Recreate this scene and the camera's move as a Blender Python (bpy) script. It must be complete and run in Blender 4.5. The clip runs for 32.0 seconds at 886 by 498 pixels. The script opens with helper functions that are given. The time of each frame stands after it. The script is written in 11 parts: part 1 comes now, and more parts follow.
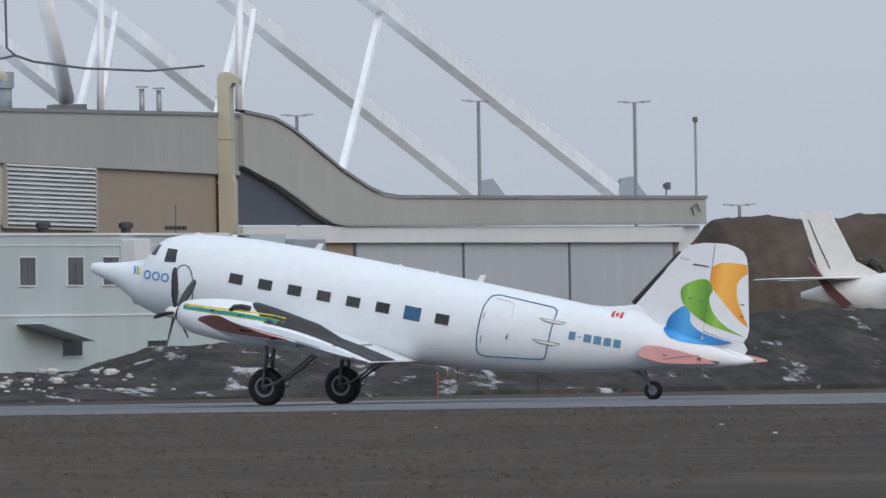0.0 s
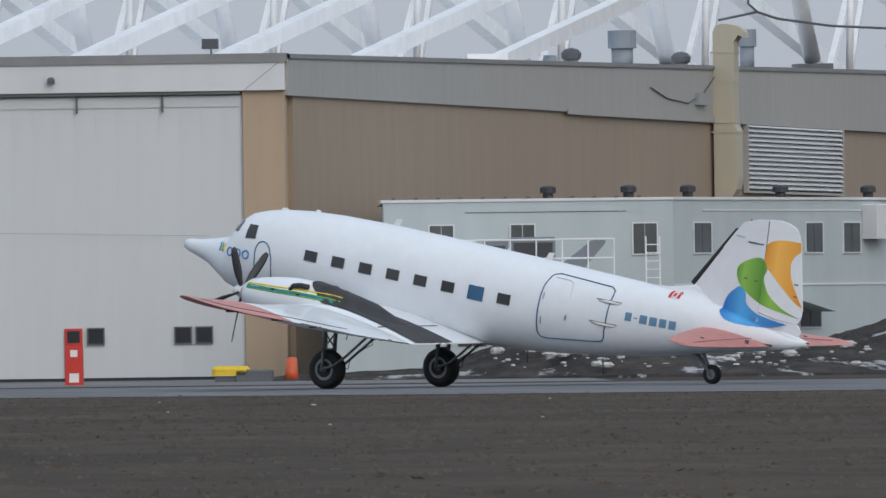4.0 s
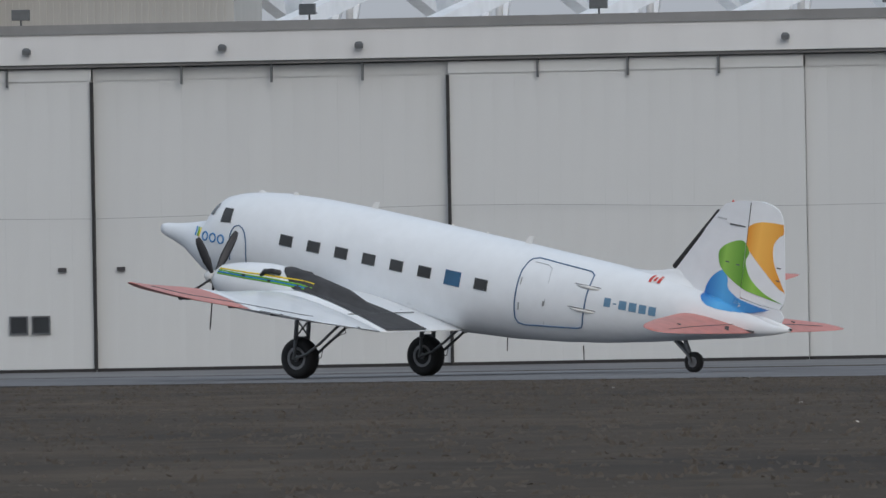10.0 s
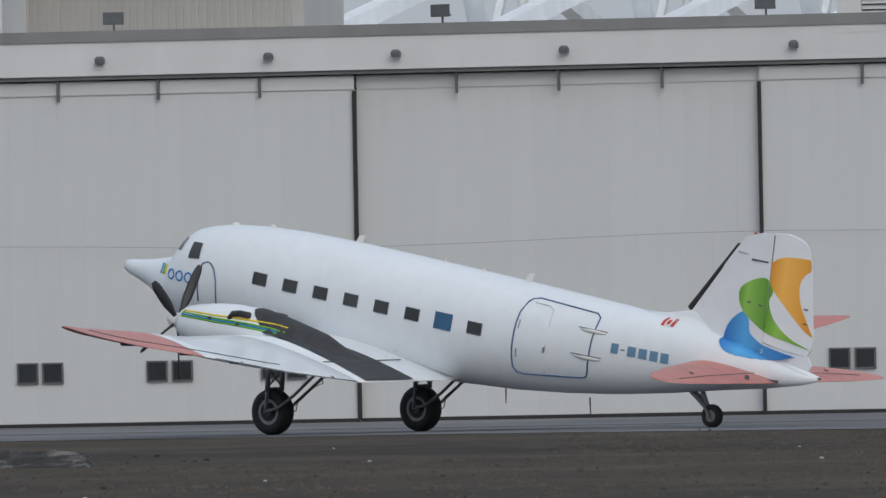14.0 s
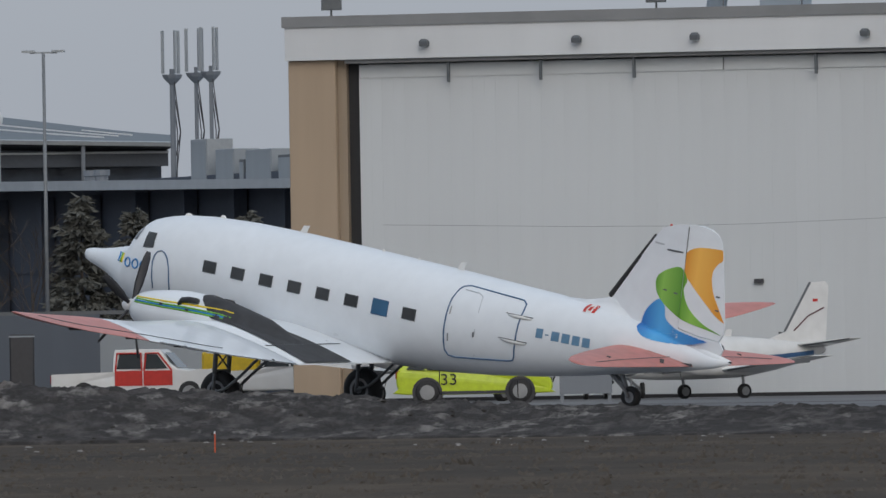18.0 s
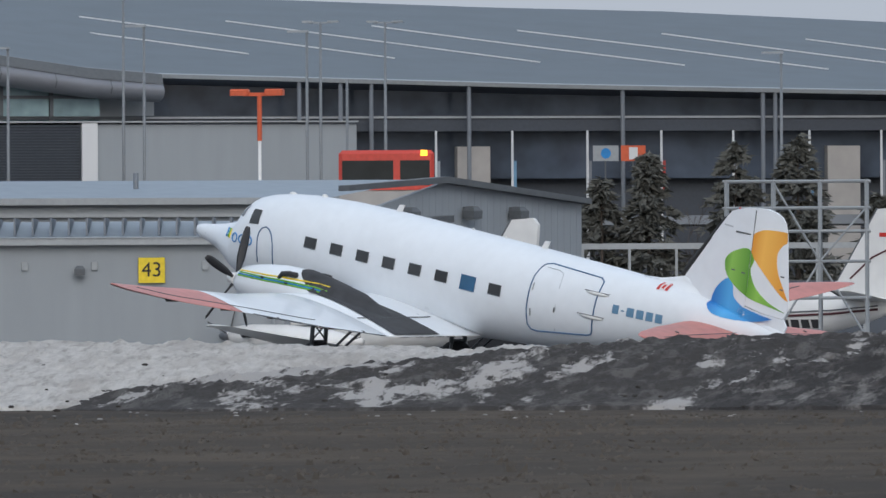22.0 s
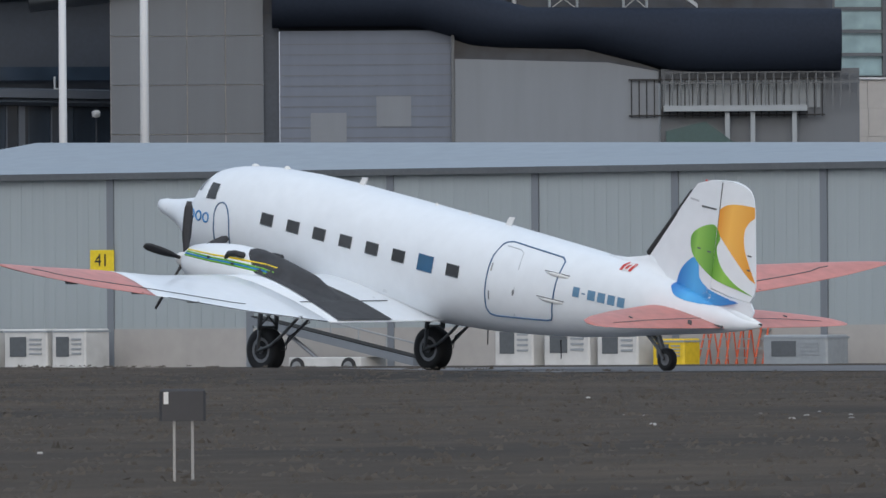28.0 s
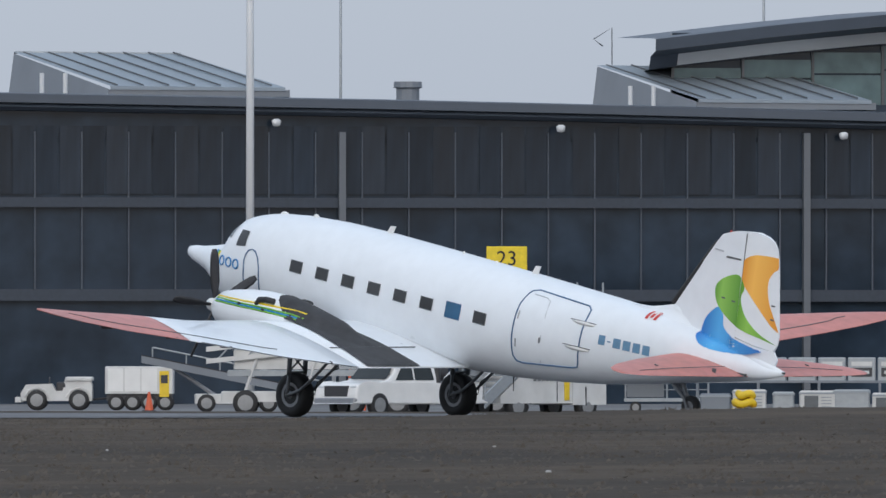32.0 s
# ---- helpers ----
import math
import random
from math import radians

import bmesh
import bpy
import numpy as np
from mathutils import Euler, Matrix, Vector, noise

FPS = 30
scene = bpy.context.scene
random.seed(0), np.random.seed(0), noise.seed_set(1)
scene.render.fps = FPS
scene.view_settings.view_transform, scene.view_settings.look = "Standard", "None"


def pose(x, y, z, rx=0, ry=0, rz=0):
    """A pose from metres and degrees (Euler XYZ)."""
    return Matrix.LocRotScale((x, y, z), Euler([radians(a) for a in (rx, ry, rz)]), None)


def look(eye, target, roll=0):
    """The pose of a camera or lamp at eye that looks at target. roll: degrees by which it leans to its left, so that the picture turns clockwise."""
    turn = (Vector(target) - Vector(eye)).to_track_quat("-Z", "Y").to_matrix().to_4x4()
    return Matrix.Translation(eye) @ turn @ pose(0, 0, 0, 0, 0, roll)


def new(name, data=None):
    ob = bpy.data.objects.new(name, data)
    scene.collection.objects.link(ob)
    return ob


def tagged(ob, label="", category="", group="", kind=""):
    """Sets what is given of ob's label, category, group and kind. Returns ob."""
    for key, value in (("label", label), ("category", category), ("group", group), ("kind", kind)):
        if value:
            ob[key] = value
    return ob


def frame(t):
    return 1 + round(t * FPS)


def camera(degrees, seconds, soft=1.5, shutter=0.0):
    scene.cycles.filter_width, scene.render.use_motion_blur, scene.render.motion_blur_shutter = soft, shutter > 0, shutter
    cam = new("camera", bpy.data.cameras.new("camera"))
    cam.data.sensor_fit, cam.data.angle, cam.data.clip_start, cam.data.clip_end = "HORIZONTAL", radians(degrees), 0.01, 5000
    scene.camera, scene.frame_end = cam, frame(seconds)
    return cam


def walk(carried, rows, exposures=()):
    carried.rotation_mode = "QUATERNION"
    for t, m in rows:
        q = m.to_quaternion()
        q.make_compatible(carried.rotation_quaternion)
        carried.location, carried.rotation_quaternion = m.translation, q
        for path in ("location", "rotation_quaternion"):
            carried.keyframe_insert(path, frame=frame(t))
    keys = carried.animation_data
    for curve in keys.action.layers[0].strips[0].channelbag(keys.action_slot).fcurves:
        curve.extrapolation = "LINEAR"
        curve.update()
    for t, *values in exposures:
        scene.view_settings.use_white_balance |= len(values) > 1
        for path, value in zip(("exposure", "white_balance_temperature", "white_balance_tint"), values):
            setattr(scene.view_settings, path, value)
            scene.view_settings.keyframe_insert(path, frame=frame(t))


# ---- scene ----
# ---- camera ----
cam = camera(3.7420, 32.0, soft=1.5)
walk(cam, [
    (0, look((-10.75, -62.38, 1.34), (64.37, 330.49, 4.541), -0.945)),
    (0.5, look((-10.75, -62.38, 1.34), (61.51, 331.03, 3.973), -1.061)),
    (1, look((-10.75, -62.38, 1.34), (58.43, 331.58, 4.060), -1.009)),
    (1.5, look((-10.75, -62.38, 1.34), (55.06, 332.16, 4.454), -0.450)),
    (2, look((-10.75, -62.38, 1.34), (52.37, 332.60, 3.642), -0.651)),
    (2.5, look((-10.75, -62.38, 1.34), (49.93, 332.99, 3.099), -0.795)),
    (3, look((-10.75, -62.38, 1.34), (47.87, 333.30, 3.516), -0.554)),
    (3.5, look((-7.20, -52.28, 1.34), (47.39, 343.97, 4.025), -0.754)),
    (4, look((-4.68, -35.45, 1.34), (47.63, 361.12, 4.027), -0.794)),
    (4.5, look((-2.48, -19.64, 1.34), (47.55, 377.22, 4.028), -0.833)),
    (5, look((-0.83, -6.94, 1.34), (46.91, 390.20, 4.030), -0.873)),
    (5.5, look((0.59, 5.13, 1.34), (46.04, 402.54, 4.031), -0.912)),
    (6, look((0.60, 5.60, 1.34), (43.12, 403.33, 4.299), -0.875)),
    (6.5, look((0.18, 1.88, 1.34), (38.90, 400.00, 4.489), -0.746)),
    (7, look((0.16, 1.83, 1.34), (35.49, 400.26, 4.422), -0.871)),
    (7.5, look((0.14, 1.77, 1.34), (32.34, 400.47, 3.713), -0.747)),
    (8, look((0.13, 1.72, 1.34), (29.33, 400.65, 3.796), -0.929)),
    (8.5, look((0.11, 1.66, 1.34), (26.12, 400.81, 3.955), -0.867)),
    (9, look((0.09, 1.60, 1.34), (22.91, 400.95, 4.114), -1.012)),
    (9.5, look((0.07, 1.55, 1.34), (19.30, 401.08, 3.963), -0.860)),
    (10, look((0.05, 1.49, 1.34), (14.25, 401.24, 3.640), -1.026)),
    (10.5, look((0.04, 1.43, 1.34), (10.41, 401.30, 3.163), -0.983)),
    (10.6, look((0.03, 1.42, 1.34), (9.73, 401.30, 3.146), -1.009)),
    (10.7, look((-0.46, 5.22, 1.34), (9.05, 405.11, 3.129), -1.035)),
    (10.8, look((-0.97, 9.07, 1.34), (8.36, 408.95, 3.113), -1.061)),
    (10.9, look((-1.48, 12.93, 1.34), (7.67, 412.82, 3.096), -1.087)),
    (11, look((-2.02, 16.77, 1.34), (6.97, 416.66, 3.079), -1.113)),
    (11.1, look((-2.57, 20.59, 1.34), (6.27, 420.49, 3.130), -1.142)),
    (11.2, look((-3.13, 24.44, 1.34), (5.55, 424.34, 3.182), -1.170)),
    (11.3, look((-3.71, 28.26, 1.34), (4.85, 428.16, 3.234), -1.198)),
    (11.4, look((-4.29, 32.10, 1.34), (4.12, 432.01, 3.285), -1.227)),
    (11.5, look((-4.89, 35.96, 1.34), (3.40, 435.87, 3.337), -1.255)),
    (11.6, look((-5.49, 39.78, 1.34), (2.84, 439.69, 3.388), -1.262)),
    (11.7, look((-6.10, 43.62, 1.34), (2.28, 443.52, 3.440), -1.268)),
    (11.8, look((-6.72, 47.43, 1.34), (1.72, 447.33, 3.492), -1.275)),
    (11.9, look((-7.34, 51.29, 1.34), (1.17, 451.20, 3.543), -1.282)),
    (12, look((-7.98, 55.11, 1.34), (0.61, 455.02, 3.595), -1.288)),
    (12.1, look((-8.66, 58.93, 1.34), (-0.12, 458.84, 3.780), -1.229)),
    (12.2, look((-9.34, 62.76, 1.34), (-0.86, 462.66, 3.966), -1.169)),
    (12.3, look((-10.04, 66.59, 1.34), (-1.59, 466.49, 4.151), -1.110)),
    (12.4, look((-10.74, 66.64, 1.34), (-2.41, 466.54, 4.337), -1.050)),
    (12.5, look((-11.42, 66.70, 1.34), (-3.23, 466.60, 4.523), -0.991)),
    (13, look((-11.46, 66.89, 1.34), (-7.43, 466.85, 5.337), -0.978)),
    (13.5, look((-11.51, 65.71, 1.34), (-12.61, 465.69, 4.932), -1.068)),
    (14.5, look((-11.53, 64.27, 1.34), (-21.11, 464.14, 5.383), -1.073)),
    (15.5, look((-11.50, 62.93, 1.34), (-29.53, 462.50, 5.834), -1.078)),
    (16, look((-11.50, 63.00, 1.34), (-33.68, 462.37, 5.116), -0.985)),
    (16.5, look((-11.50, 63.00, 1.34), (-38.26, 462.09, 4.813), -0.982)),
    (17, look((-11.50, 63.00, 1.34), (-42.32, 461.80, 4.667), -0.982)),
    (17.5, look((-11.50, 63.00, 1.34), (-45.44, 461.54, 4.618), -0.980)),
    (18, look((-11.50, 63.00, 1.34), (-50.44, 461.09, 4.558), -0.979)),
    (18.5, look((-11.50, 63.00, 1.34), (-55.02, 460.61, 4.936), -1.019)),
    (19, look((-11.50, 63.00, 1.34), (-60.84, 459.93, 4.904), -0.905)),
    (19.5, look((-11.50, 63.00, 1.34), (-65.17, 459.37, 4.908), -0.735)),
    (20, look((-11.50, 63.00, 1.34), (-70.43, 458.63, 3.808), -0.522)),
    (20.5, look((-11.50, 63.00, 1.34), (-77.78, 457.47, 3.212), -0.518)),
    (21, look((-11.50, 63.00, 1.34), (-82.63, 456.62, 3.308), -0.199)),
    (21.5, look((-11.50, 63.00, 1.34), (-84.97, 456.19, 3.445), -0.316)),
    (22, look((-11.50, 63.00, 1.34), (-88.09, 455.59, 3.796), -0.329)),
    (22.5, look((-11.50, 63.00, 1.34), (-91.53, 454.90, 3.896), -0.457)),
    (23, look((-11.50, 63.00, 1.34), (-96.00, 453.97, 3.719), -0.021)),
    (23.5, look((-11.50, 63.00, 1.34), (-98.87, 453.33, 4.201), -0.281)),
    (24, look((-11.50, 63.00, 1.34), (-103.43, 452.27, 5.098), -0.158)),
    (24.5, look((-11.50, 63.00, 1.34), (-109.55, 450.78, 4.670), -0.169)),
    (25, look((-11.50, 63.00, 1.34), (-114.28, 449.56, 4.251), -0.086)),
    (25.5, look((-11.50, 63.00, 1.34), (-118.31, 448.47, 4.040), -0.080)),
    (26, look((-11.50, 63.00, 1.34), (-122.60, 447.25, 4.331), -0.017)),
    (26.4, look((-11.50, 63.00, 1.34), (-125.10, 446.52, 3.902), -0.187)),
    (26.5, look((-11.50, 63.00, 1.34), (-125.72, 446.34, 3.794), -0.229)),
    (26.6, look((-12.96, 65.57, 1.34), (-127.54, 448.80, 3.765), -0.240)),
    (26.7, look((-14.42, 68.13, 1.34), (-129.34, 451.26, 3.735), -0.251)),
    (26.8, look((-15.89, 70.70, 1.34), (-131.15, 453.73, 3.705), -0.262)),
    (26.9, look((-17.35, 73.27, 1.34), (-132.96, 456.19, 3.675), -0.273)),
    (27, look((-18.81, 75.83, 1.34), (-134.78, 458.64, 3.645), -0.284)),
    (27.1, look((-20.27, 78.40, 1.34), (-136.58, 461.11, 3.615), -0.296)),
    (27.2, look((-21.73, 80.97, 1.34), (-138.40, 463.57, 3.585), -0.307)),
    (27.3, look((-23.19, 83.53, 1.34), (-140.20, 466.03, 3.556), -0.318)),
    (27.4, look((-24.66, 86.10, 1.34), (-142.01, 468.49, 3.526), -0.329)),
    (27.5, look((-26.12, 88.67, 1.34), (-143.82, 470.95, 3.496), -0.340)),
    (27.6, look((-27.58, 91.23, 1.34), (-145.63, 473.41, 3.466), -0.351)),
    (27.7, look((-29.04, 93.80, 1.34), (-147.45, 475.87, 3.436), -0.362)),
    (27.8, look((-30.50, 96.36, 1.34), (-149.26, 478.32, 3.406), -0.373)),
    (27.9, look((-31.96, 98.93, 1.34), (-151.07, 480.78, 3.377), -0.384)),
    (28, look((-33.43, 101.50, 1.34), (-152.87, 483.24, 3.347), -0.395)),
    (28.1, look((-34.89, 104.06, 1.34), (-154.68, 485.70, 3.317), -0.406)),
    (28.2, look((-36.35, 106.63, 1.34), (-156.49, 488.16, 3.287), -0.417)),
    (28.3, look((-37.81, 109.20, 1.34), (-158.30, 490.61, 3.257), -0.428)),
    (28.4, look((-39.27, 111.76, 1.34), (-160.11, 493.07, 3.227), -0.439)),
    (28.5, look((-40.74, 114.33, 1.34), (-161.92, 495.53, 3.197), -0.450)),
    (28.6, look((-40.74, 114.33, 1.34), (-162.77, 495.26, 3.368), -0.465)),
    (29, look((-40.73, 114.29, 1.34), (-166.13, 494.12, 4.050), -0.523)),
    (29.5, look((-40.59, 113.85, 1.34), (-170.77, 492.03, 6.879), 0.018)),
    (30, look((-40.45, 113.41, 1.34), (-176.16, 489.66, 5.314), 0.058)),
    (30.5, look((-40.29, 112.97, 1.34), (-181.01, 487.38, 5.463), -0.003)),
    (31, look((-39.40, 110.66, 1.34), (-184.88, 483.24, 5.444), 0.020)),
    (31.5, look((-39.25, 110.34, 1.34), (-189.28, 481.12, 5.258), 0.017)),
    (32, look((-39.09, 110.04, 1.34), (-193.55, 479.00, 4.721), 0.019)),
], [(0, 0.17, 6350, 10), (1, 0.05, 6350, 10), (2, -0.02, 6350, 10), (3, 0.03, 6350, 10), (4.5, 0.0, 6400, 10), (6, -0.2, 6400, 10), (7, -0.16, 6400, 10), (8, -0.04, 6500, 10), (9, -0.28, 6450, 10), (10, -0.17, 6500, 10), (11, -0.12, 6500, 10), (12, -0.3, 6500, 10), (13, -0.15, 6500, 10), (16, -0.13, 6560, 10), (17, -0.3, 6600, 10), (18, -0.26, 6480, 10), (19, -0.06, 6350, 10), (21, 0.08, 6280, 10), (23, 0.05, 6280, 10), (24, 0.08, 6280, 10), (25, 0.13, 6280, 10), (26, 0.0, 6300, 10), (28, 0.1, 6280, 10), (29, 0.14, 6230, 10), (32, 0.12, 6230, 10)])

# ---- world, light ----
world = bpy.data.worlds.new("overcast_sky")
scene.world = world
world.use_nodes = True
wn, wl = world.node_tree.nodes, world.node_tree.links
sky = wn.new("ShaderNodeTexSky")
sky.sky_type, sky.sun_disc = "NISHITA", False
sky.sun_elevation, sky.sun_rotation = radians(30), radians(165)
sky.dust_density = 4.0
dome = wn.new("ShaderNodeTexCoord")
part_z = wn.new("ShaderNodeSeparateXYZ")
wl.new(dome.outputs["Generated"], part_z.inputs[0])
ramp = wn.new("ShaderNodeValToRGB")
wl.new(part_z.outputs["Z"], ramp.inputs["Fac"])
# the cloud cover: pale grey at the horizon, brighter overhead
ramp.color_ramp.elements[0].position, ramp.color_ramp.elements[0].color = 0.0, (0.415, 0.452, 0.517, 1)
ramp.color_ramp.elements[1].position, ramp.color_ramp.elements[1].color = 0.9, (0.60, 0.685, 0.78, 1)
mixed = wn.new("ShaderNodeMix")
mixed.data_type = "RGBA"
mixed.inputs["Factor"].default_value = 0.96
wl.new(sky.outputs[0], mixed.inputs["A"])
wl.new(ramp.outputs["Color"], mixed.inputs["B"])
wl.new(mixed.outputs["Result"], wn["Background"].inputs["Color"])
wn["Background"].inputs["Strength"].default_value = 1.0

sun = new("sun", bpy.data.lights.new("sun", "SUN"))
sun.data.energy, sun.data.angle, sun.data.color = 0.62, radians(35), (1.0, 0.985, 0.96)
sun.matrix_basis = look((60, -220, 130), (0, 0, 0))


# ---- materials ----
def mat(name, color, rough=0.6, metal=0.0, vary=0.12, fine=6.0, coarse=0.25, bump=0.0, dirt=None, rand=0.0,
        streak=False, coat=0.0):
    m = bpy.data.materials.new(name)
    m.use_nodes = True
    n, l = m.node_tree.nodes, m.node_tree.links
    b = n["Principled BSDF"]
    b.inputs["Roughness"].default_value, b.inputs["Metallic"].default_value = rough, metal
    b.inputs["Coat Weight"].default_value = coat
    co = n.new("ShaderNodeTexCoord")
    mp = n.new("ShaderNodeMapping")
    l.new(co.outputs["Object"], mp.inputs[0])
    if streak:
        mp.inputs["Scale"].default_value = (1, 1, 0.12)
    a = n.new("ShaderNodeTexNoise")
    a.inputs["Scale"].default_value, a.inputs["Detail"].default_value = fine, 6
    c = n.new("ShaderNodeTexNoise")
    c.inputs["Scale"].default_value, c.inputs["Detail"].default_value = coarse, 4
    for q in (a, c):
        l.new(mp.outputs[0], q.inputs["Vector"])
    add = n.new("ShaderNodeMath")
    add.operation = "ADD"
    l.new(a.outputs["Fac"], add.inputs[0])
    l.new(c.outputs["Fac"], add.inputs[1])
    rg = n.new("ShaderNodeMapRange")
    l.new(add.outputs[0], rg.inputs["Value"])
    rg.inputs["From Min"].default_value, rg.inputs["From Max"].default_value = 0.6, 1.4
    rg.inputs["To Min"].default_value, rg.inputs["To Max"].default_value = 0.0, 1.0
    mx = n.new("ShaderNodeMix")
    mx.data_type = "RGBA"
    l.new(rg.outputs[0], mx.inputs["Factor"])
    d = dirt or tuple(v * (1 - 2 * vary) for v in color)
    mx.inputs["A"].default_value = (*d, 1)
    mx.inputs["B"].default_value = (*[min(1, v * (1 + vary)) for v in color], 1)
    out = mx.outputs["Result"]
    if rand:
        oi = n.new("ShaderNodeObjectInfo")
        r2 = n.new("ShaderNodeMapRange")
        l.new(oi.outputs["Random"], r2.inputs["Value"])
        r2.inputs["To Min"].default_value, r2.inputs["To Max"].default_value = 1 - rand, 1 + rand
        hs = n.new("ShaderNodeHueSaturation")
        l.new(r2.outputs[0], hs.inputs["Value"])
        l.new(out, hs.inputs["Color"])
        out = hs.outputs[0]
    l.new(out, b.inputs["Base Color"])
    r3 = n.new("ShaderNodeMapRange")
    l.new(c.outputs["Fac"], r3.inputs["Value"])
    r3.inputs["To Min"].default_value, r3.inputs["To Max"].default_value = max(0, rough - 0.1), min(1, rough + 0.1)
    l.new(r3.outputs[0], b.inputs["Roughness"])
    if bump:
        bp = n.new("ShaderNodeBump")
        bp.inputs["Strength"].default_value, bp.inputs["Distance"].default_value = 0.6, bump
        l.new(a.outputs["Fac"], bp.inputs["Height"])
        l.new(bp.outputs[0], b.inputs["Normal"])
    return m


def glass_mat(name, color, rough=0.05, spec=0.6):
    """Dark glazing seen from outside: a glossy sheet over a dim room."""
    m = mat(name, color, rough, 0.0, 0.3, 0.6, 0.15)
    m.node_tree.nodes["Principled BSDF"].inputs["Specular IOR Level"].default_value = spec
    return m


def glow_mat(name, color, power):
    m = mat(name, color, 0.4)
    b = m.node_tree.nodes["Principled BSDF"]
    b.inputs["Emission Color"].default_value, b.inputs["Emission Strength"].default_value = (*color, 1), power
    return m


def ground_mat(name, cols, scales, rough=0.95, bump=0.03):
    """Three colours laid over one another by noises of different size."""
    m = bpy.data.materials.new(name)
    m.use_nodes = True
    n, l = m.node_tree.nodes, m.node_tree.links
    b = n["Principled BSDF"]
    b.inputs["Roughness"].default_value = rough
    b.inputs["Specular IOR Level"].default_value = 0.2
    co = n.new("ShaderNodeTexCoord")
    prev, first = None, None
    for (c, lo, hi), (sx, sy) in zip(cols, scales):
        mp = n.new("ShaderNodeMapping")
        mp.inputs["Scale"].default_value = (sx, sy, sx)
        l.new(co.outputs["Object"], mp.inputs[0])
        z = n.new("ShaderNodeTexNoise")
        z.inputs["Scale"].default_value, z.inputs["Detail"].default_value, z.inputs["Roughness"].default_value = 1, 8, 0.65
        l.new(mp.outputs[0], z.inputs["Vector"])
        rg = n.new("ShaderNodeMapRange")
        l.new(z.outputs["Fac"], rg.inputs["Value"])
        rg.inputs["From Min"].default_value, rg.inputs["From Max"].default_value = lo, hi
        mx = n.new("ShaderNodeMix")
        mx.data_type = "RGBA"
        l.new(rg.outputs[0], mx.inputs["Factor"])
        if prev is None:
            mx.inputs["A"].default_value = (*[v * 0.75 for v in c], 1)
            first = z
        else:
            l.new(prev, mx.inputs["A"])
        mx.inputs["B"].default_value = (*c, 1)
        prev = mx.outputs["Result"]
    l.new(prev, b.inputs["Base Color"])
    bp = n.new("ShaderNodeBump")
    bp.inputs["Distance"].default_value = bump
    bp.inputs["Strength"].default_value = 1.0
    l.new(first.outputs["Fac"], bp.inputs["Height"])
    l.new(bp.outputs[0], b.inputs["Normal"])
    return m


M = {}
M["grass"] = ground_mat("dry_grass", [((0.060, 0.047, 0.035), 0.3, 0.7), ((0.098, 0.076, 0.055), 0.48, 0.70), ((0.026, 0.022, 0.019), 0.47, 0.66), ((0.085, 0.067, 0.048), 0.52, 0.72)],
                        [(5.0, 1.6), (0.16, 0.06), (0.035, 0.022), (0.7, 0.2)], 0.95, 0.06)
M["asphalt"] = ground_mat("asphalt", [((0.15, 0.152, 0.16), 0.3, 0.7), ((0.21, 0.212, 0.22), 0.45, 0.8), ((0.085, 0.085, 0.09), 0.52, 0.8)],
                          [(2.0, 2.0), (0.12, 0.05), (0.4, 0.03)], 0.8, 0.004)
M["apron"] = ground_mat("worn_apron", [((0.16, 0.16, 0.165), 0.3, 0.7), ((0.24, 0.235, 0.23), 0.45, 0.8), ((0.10, 0.10, 0.105), 0.55, 0.85)],
                        [(1.0, 1.0), (0.08, 0.04), (0.3, 0.03)], 0.75, 0.004)
M["runway"] = ground_mat("runway", [((0.20, 0.20, 0.20), 0.3, 0.7), ((0.28, 0.275, 0.27), 0.45, 0.8), ((0.15, 0.15, 0.15), 0.55, 0.85)],
                         [(2.0, 2.0), (0.2, 0.1), (0.4, 0.03)], 0.8, 0.004)
M["dirt"] = ground_mat("dirt_berm", [((0.040, 0.036, 0.034), 0.3, 0.7), ((0.082, 0.070, 0.062), 0.45, 0.7), ((0.44, 0.44, 0.45), 0.585, 0.65)],
                       [(4.0, 1.5), (0.9, 0.3), (0.7, 0.22)], 0.95, 0.15)
M["dirtdark"] = ground_mat("dark_ploughed_dirt", [((0.062, 0.057, 0.055), 0.3, 0.7), ((0.14, 0.128, 0.121), 0.48, 0.68), ((0.29, 0.27, 0.252), 0.55, 0.67)],
                           [(6.0, 3.0), (2.2, 0.8), (1.5, 0.5)], 0.95, 0.2)
M["white"] = mat("aircraft_white", (0.76, 0.80, 0.84), 0.32, 0, 0.03, 3, 0.4, coat=0.3)
M["hangar"] = mat("hangar_cladding", (0.565, 0.59, 0.605), 0.55, 0, 0.03, 1.2, 0.08, streak=True, rand=0.012)
M["fascia"] = mat("fascia_paint", (0.61, 0.625, 0.64), 0.5, 0, 0.04, 1.0, 0.1, streak=True)
M["tan"] = mat("tan_cladding", (0.32, 0.253, 0.186), 0.6, 0, 0.06, 1.5, 0.1, streak=True)
M["greyside"] = mat("grey_side_fascia", (0.365, 0.362, 0.345), 0.6, 0, 0.06, 1.5, 0.1, streak=True)
M["cream"] = mat("cream_duct", (0.46, 0.43, 0.34), 0.5, 0, 0.08, 1.5, 0.3, streak=True)
M["mint"] = mat("pale_green_render", (0.415, 0.478, 0.495), 0.65, 0, 0.05, 1.0, 0.1, streak=True)
M["truss"] = mat("white_tube", (0.80, 0.82, 0.84), 0.45, 0, 0.08, 1.0, 0.2)
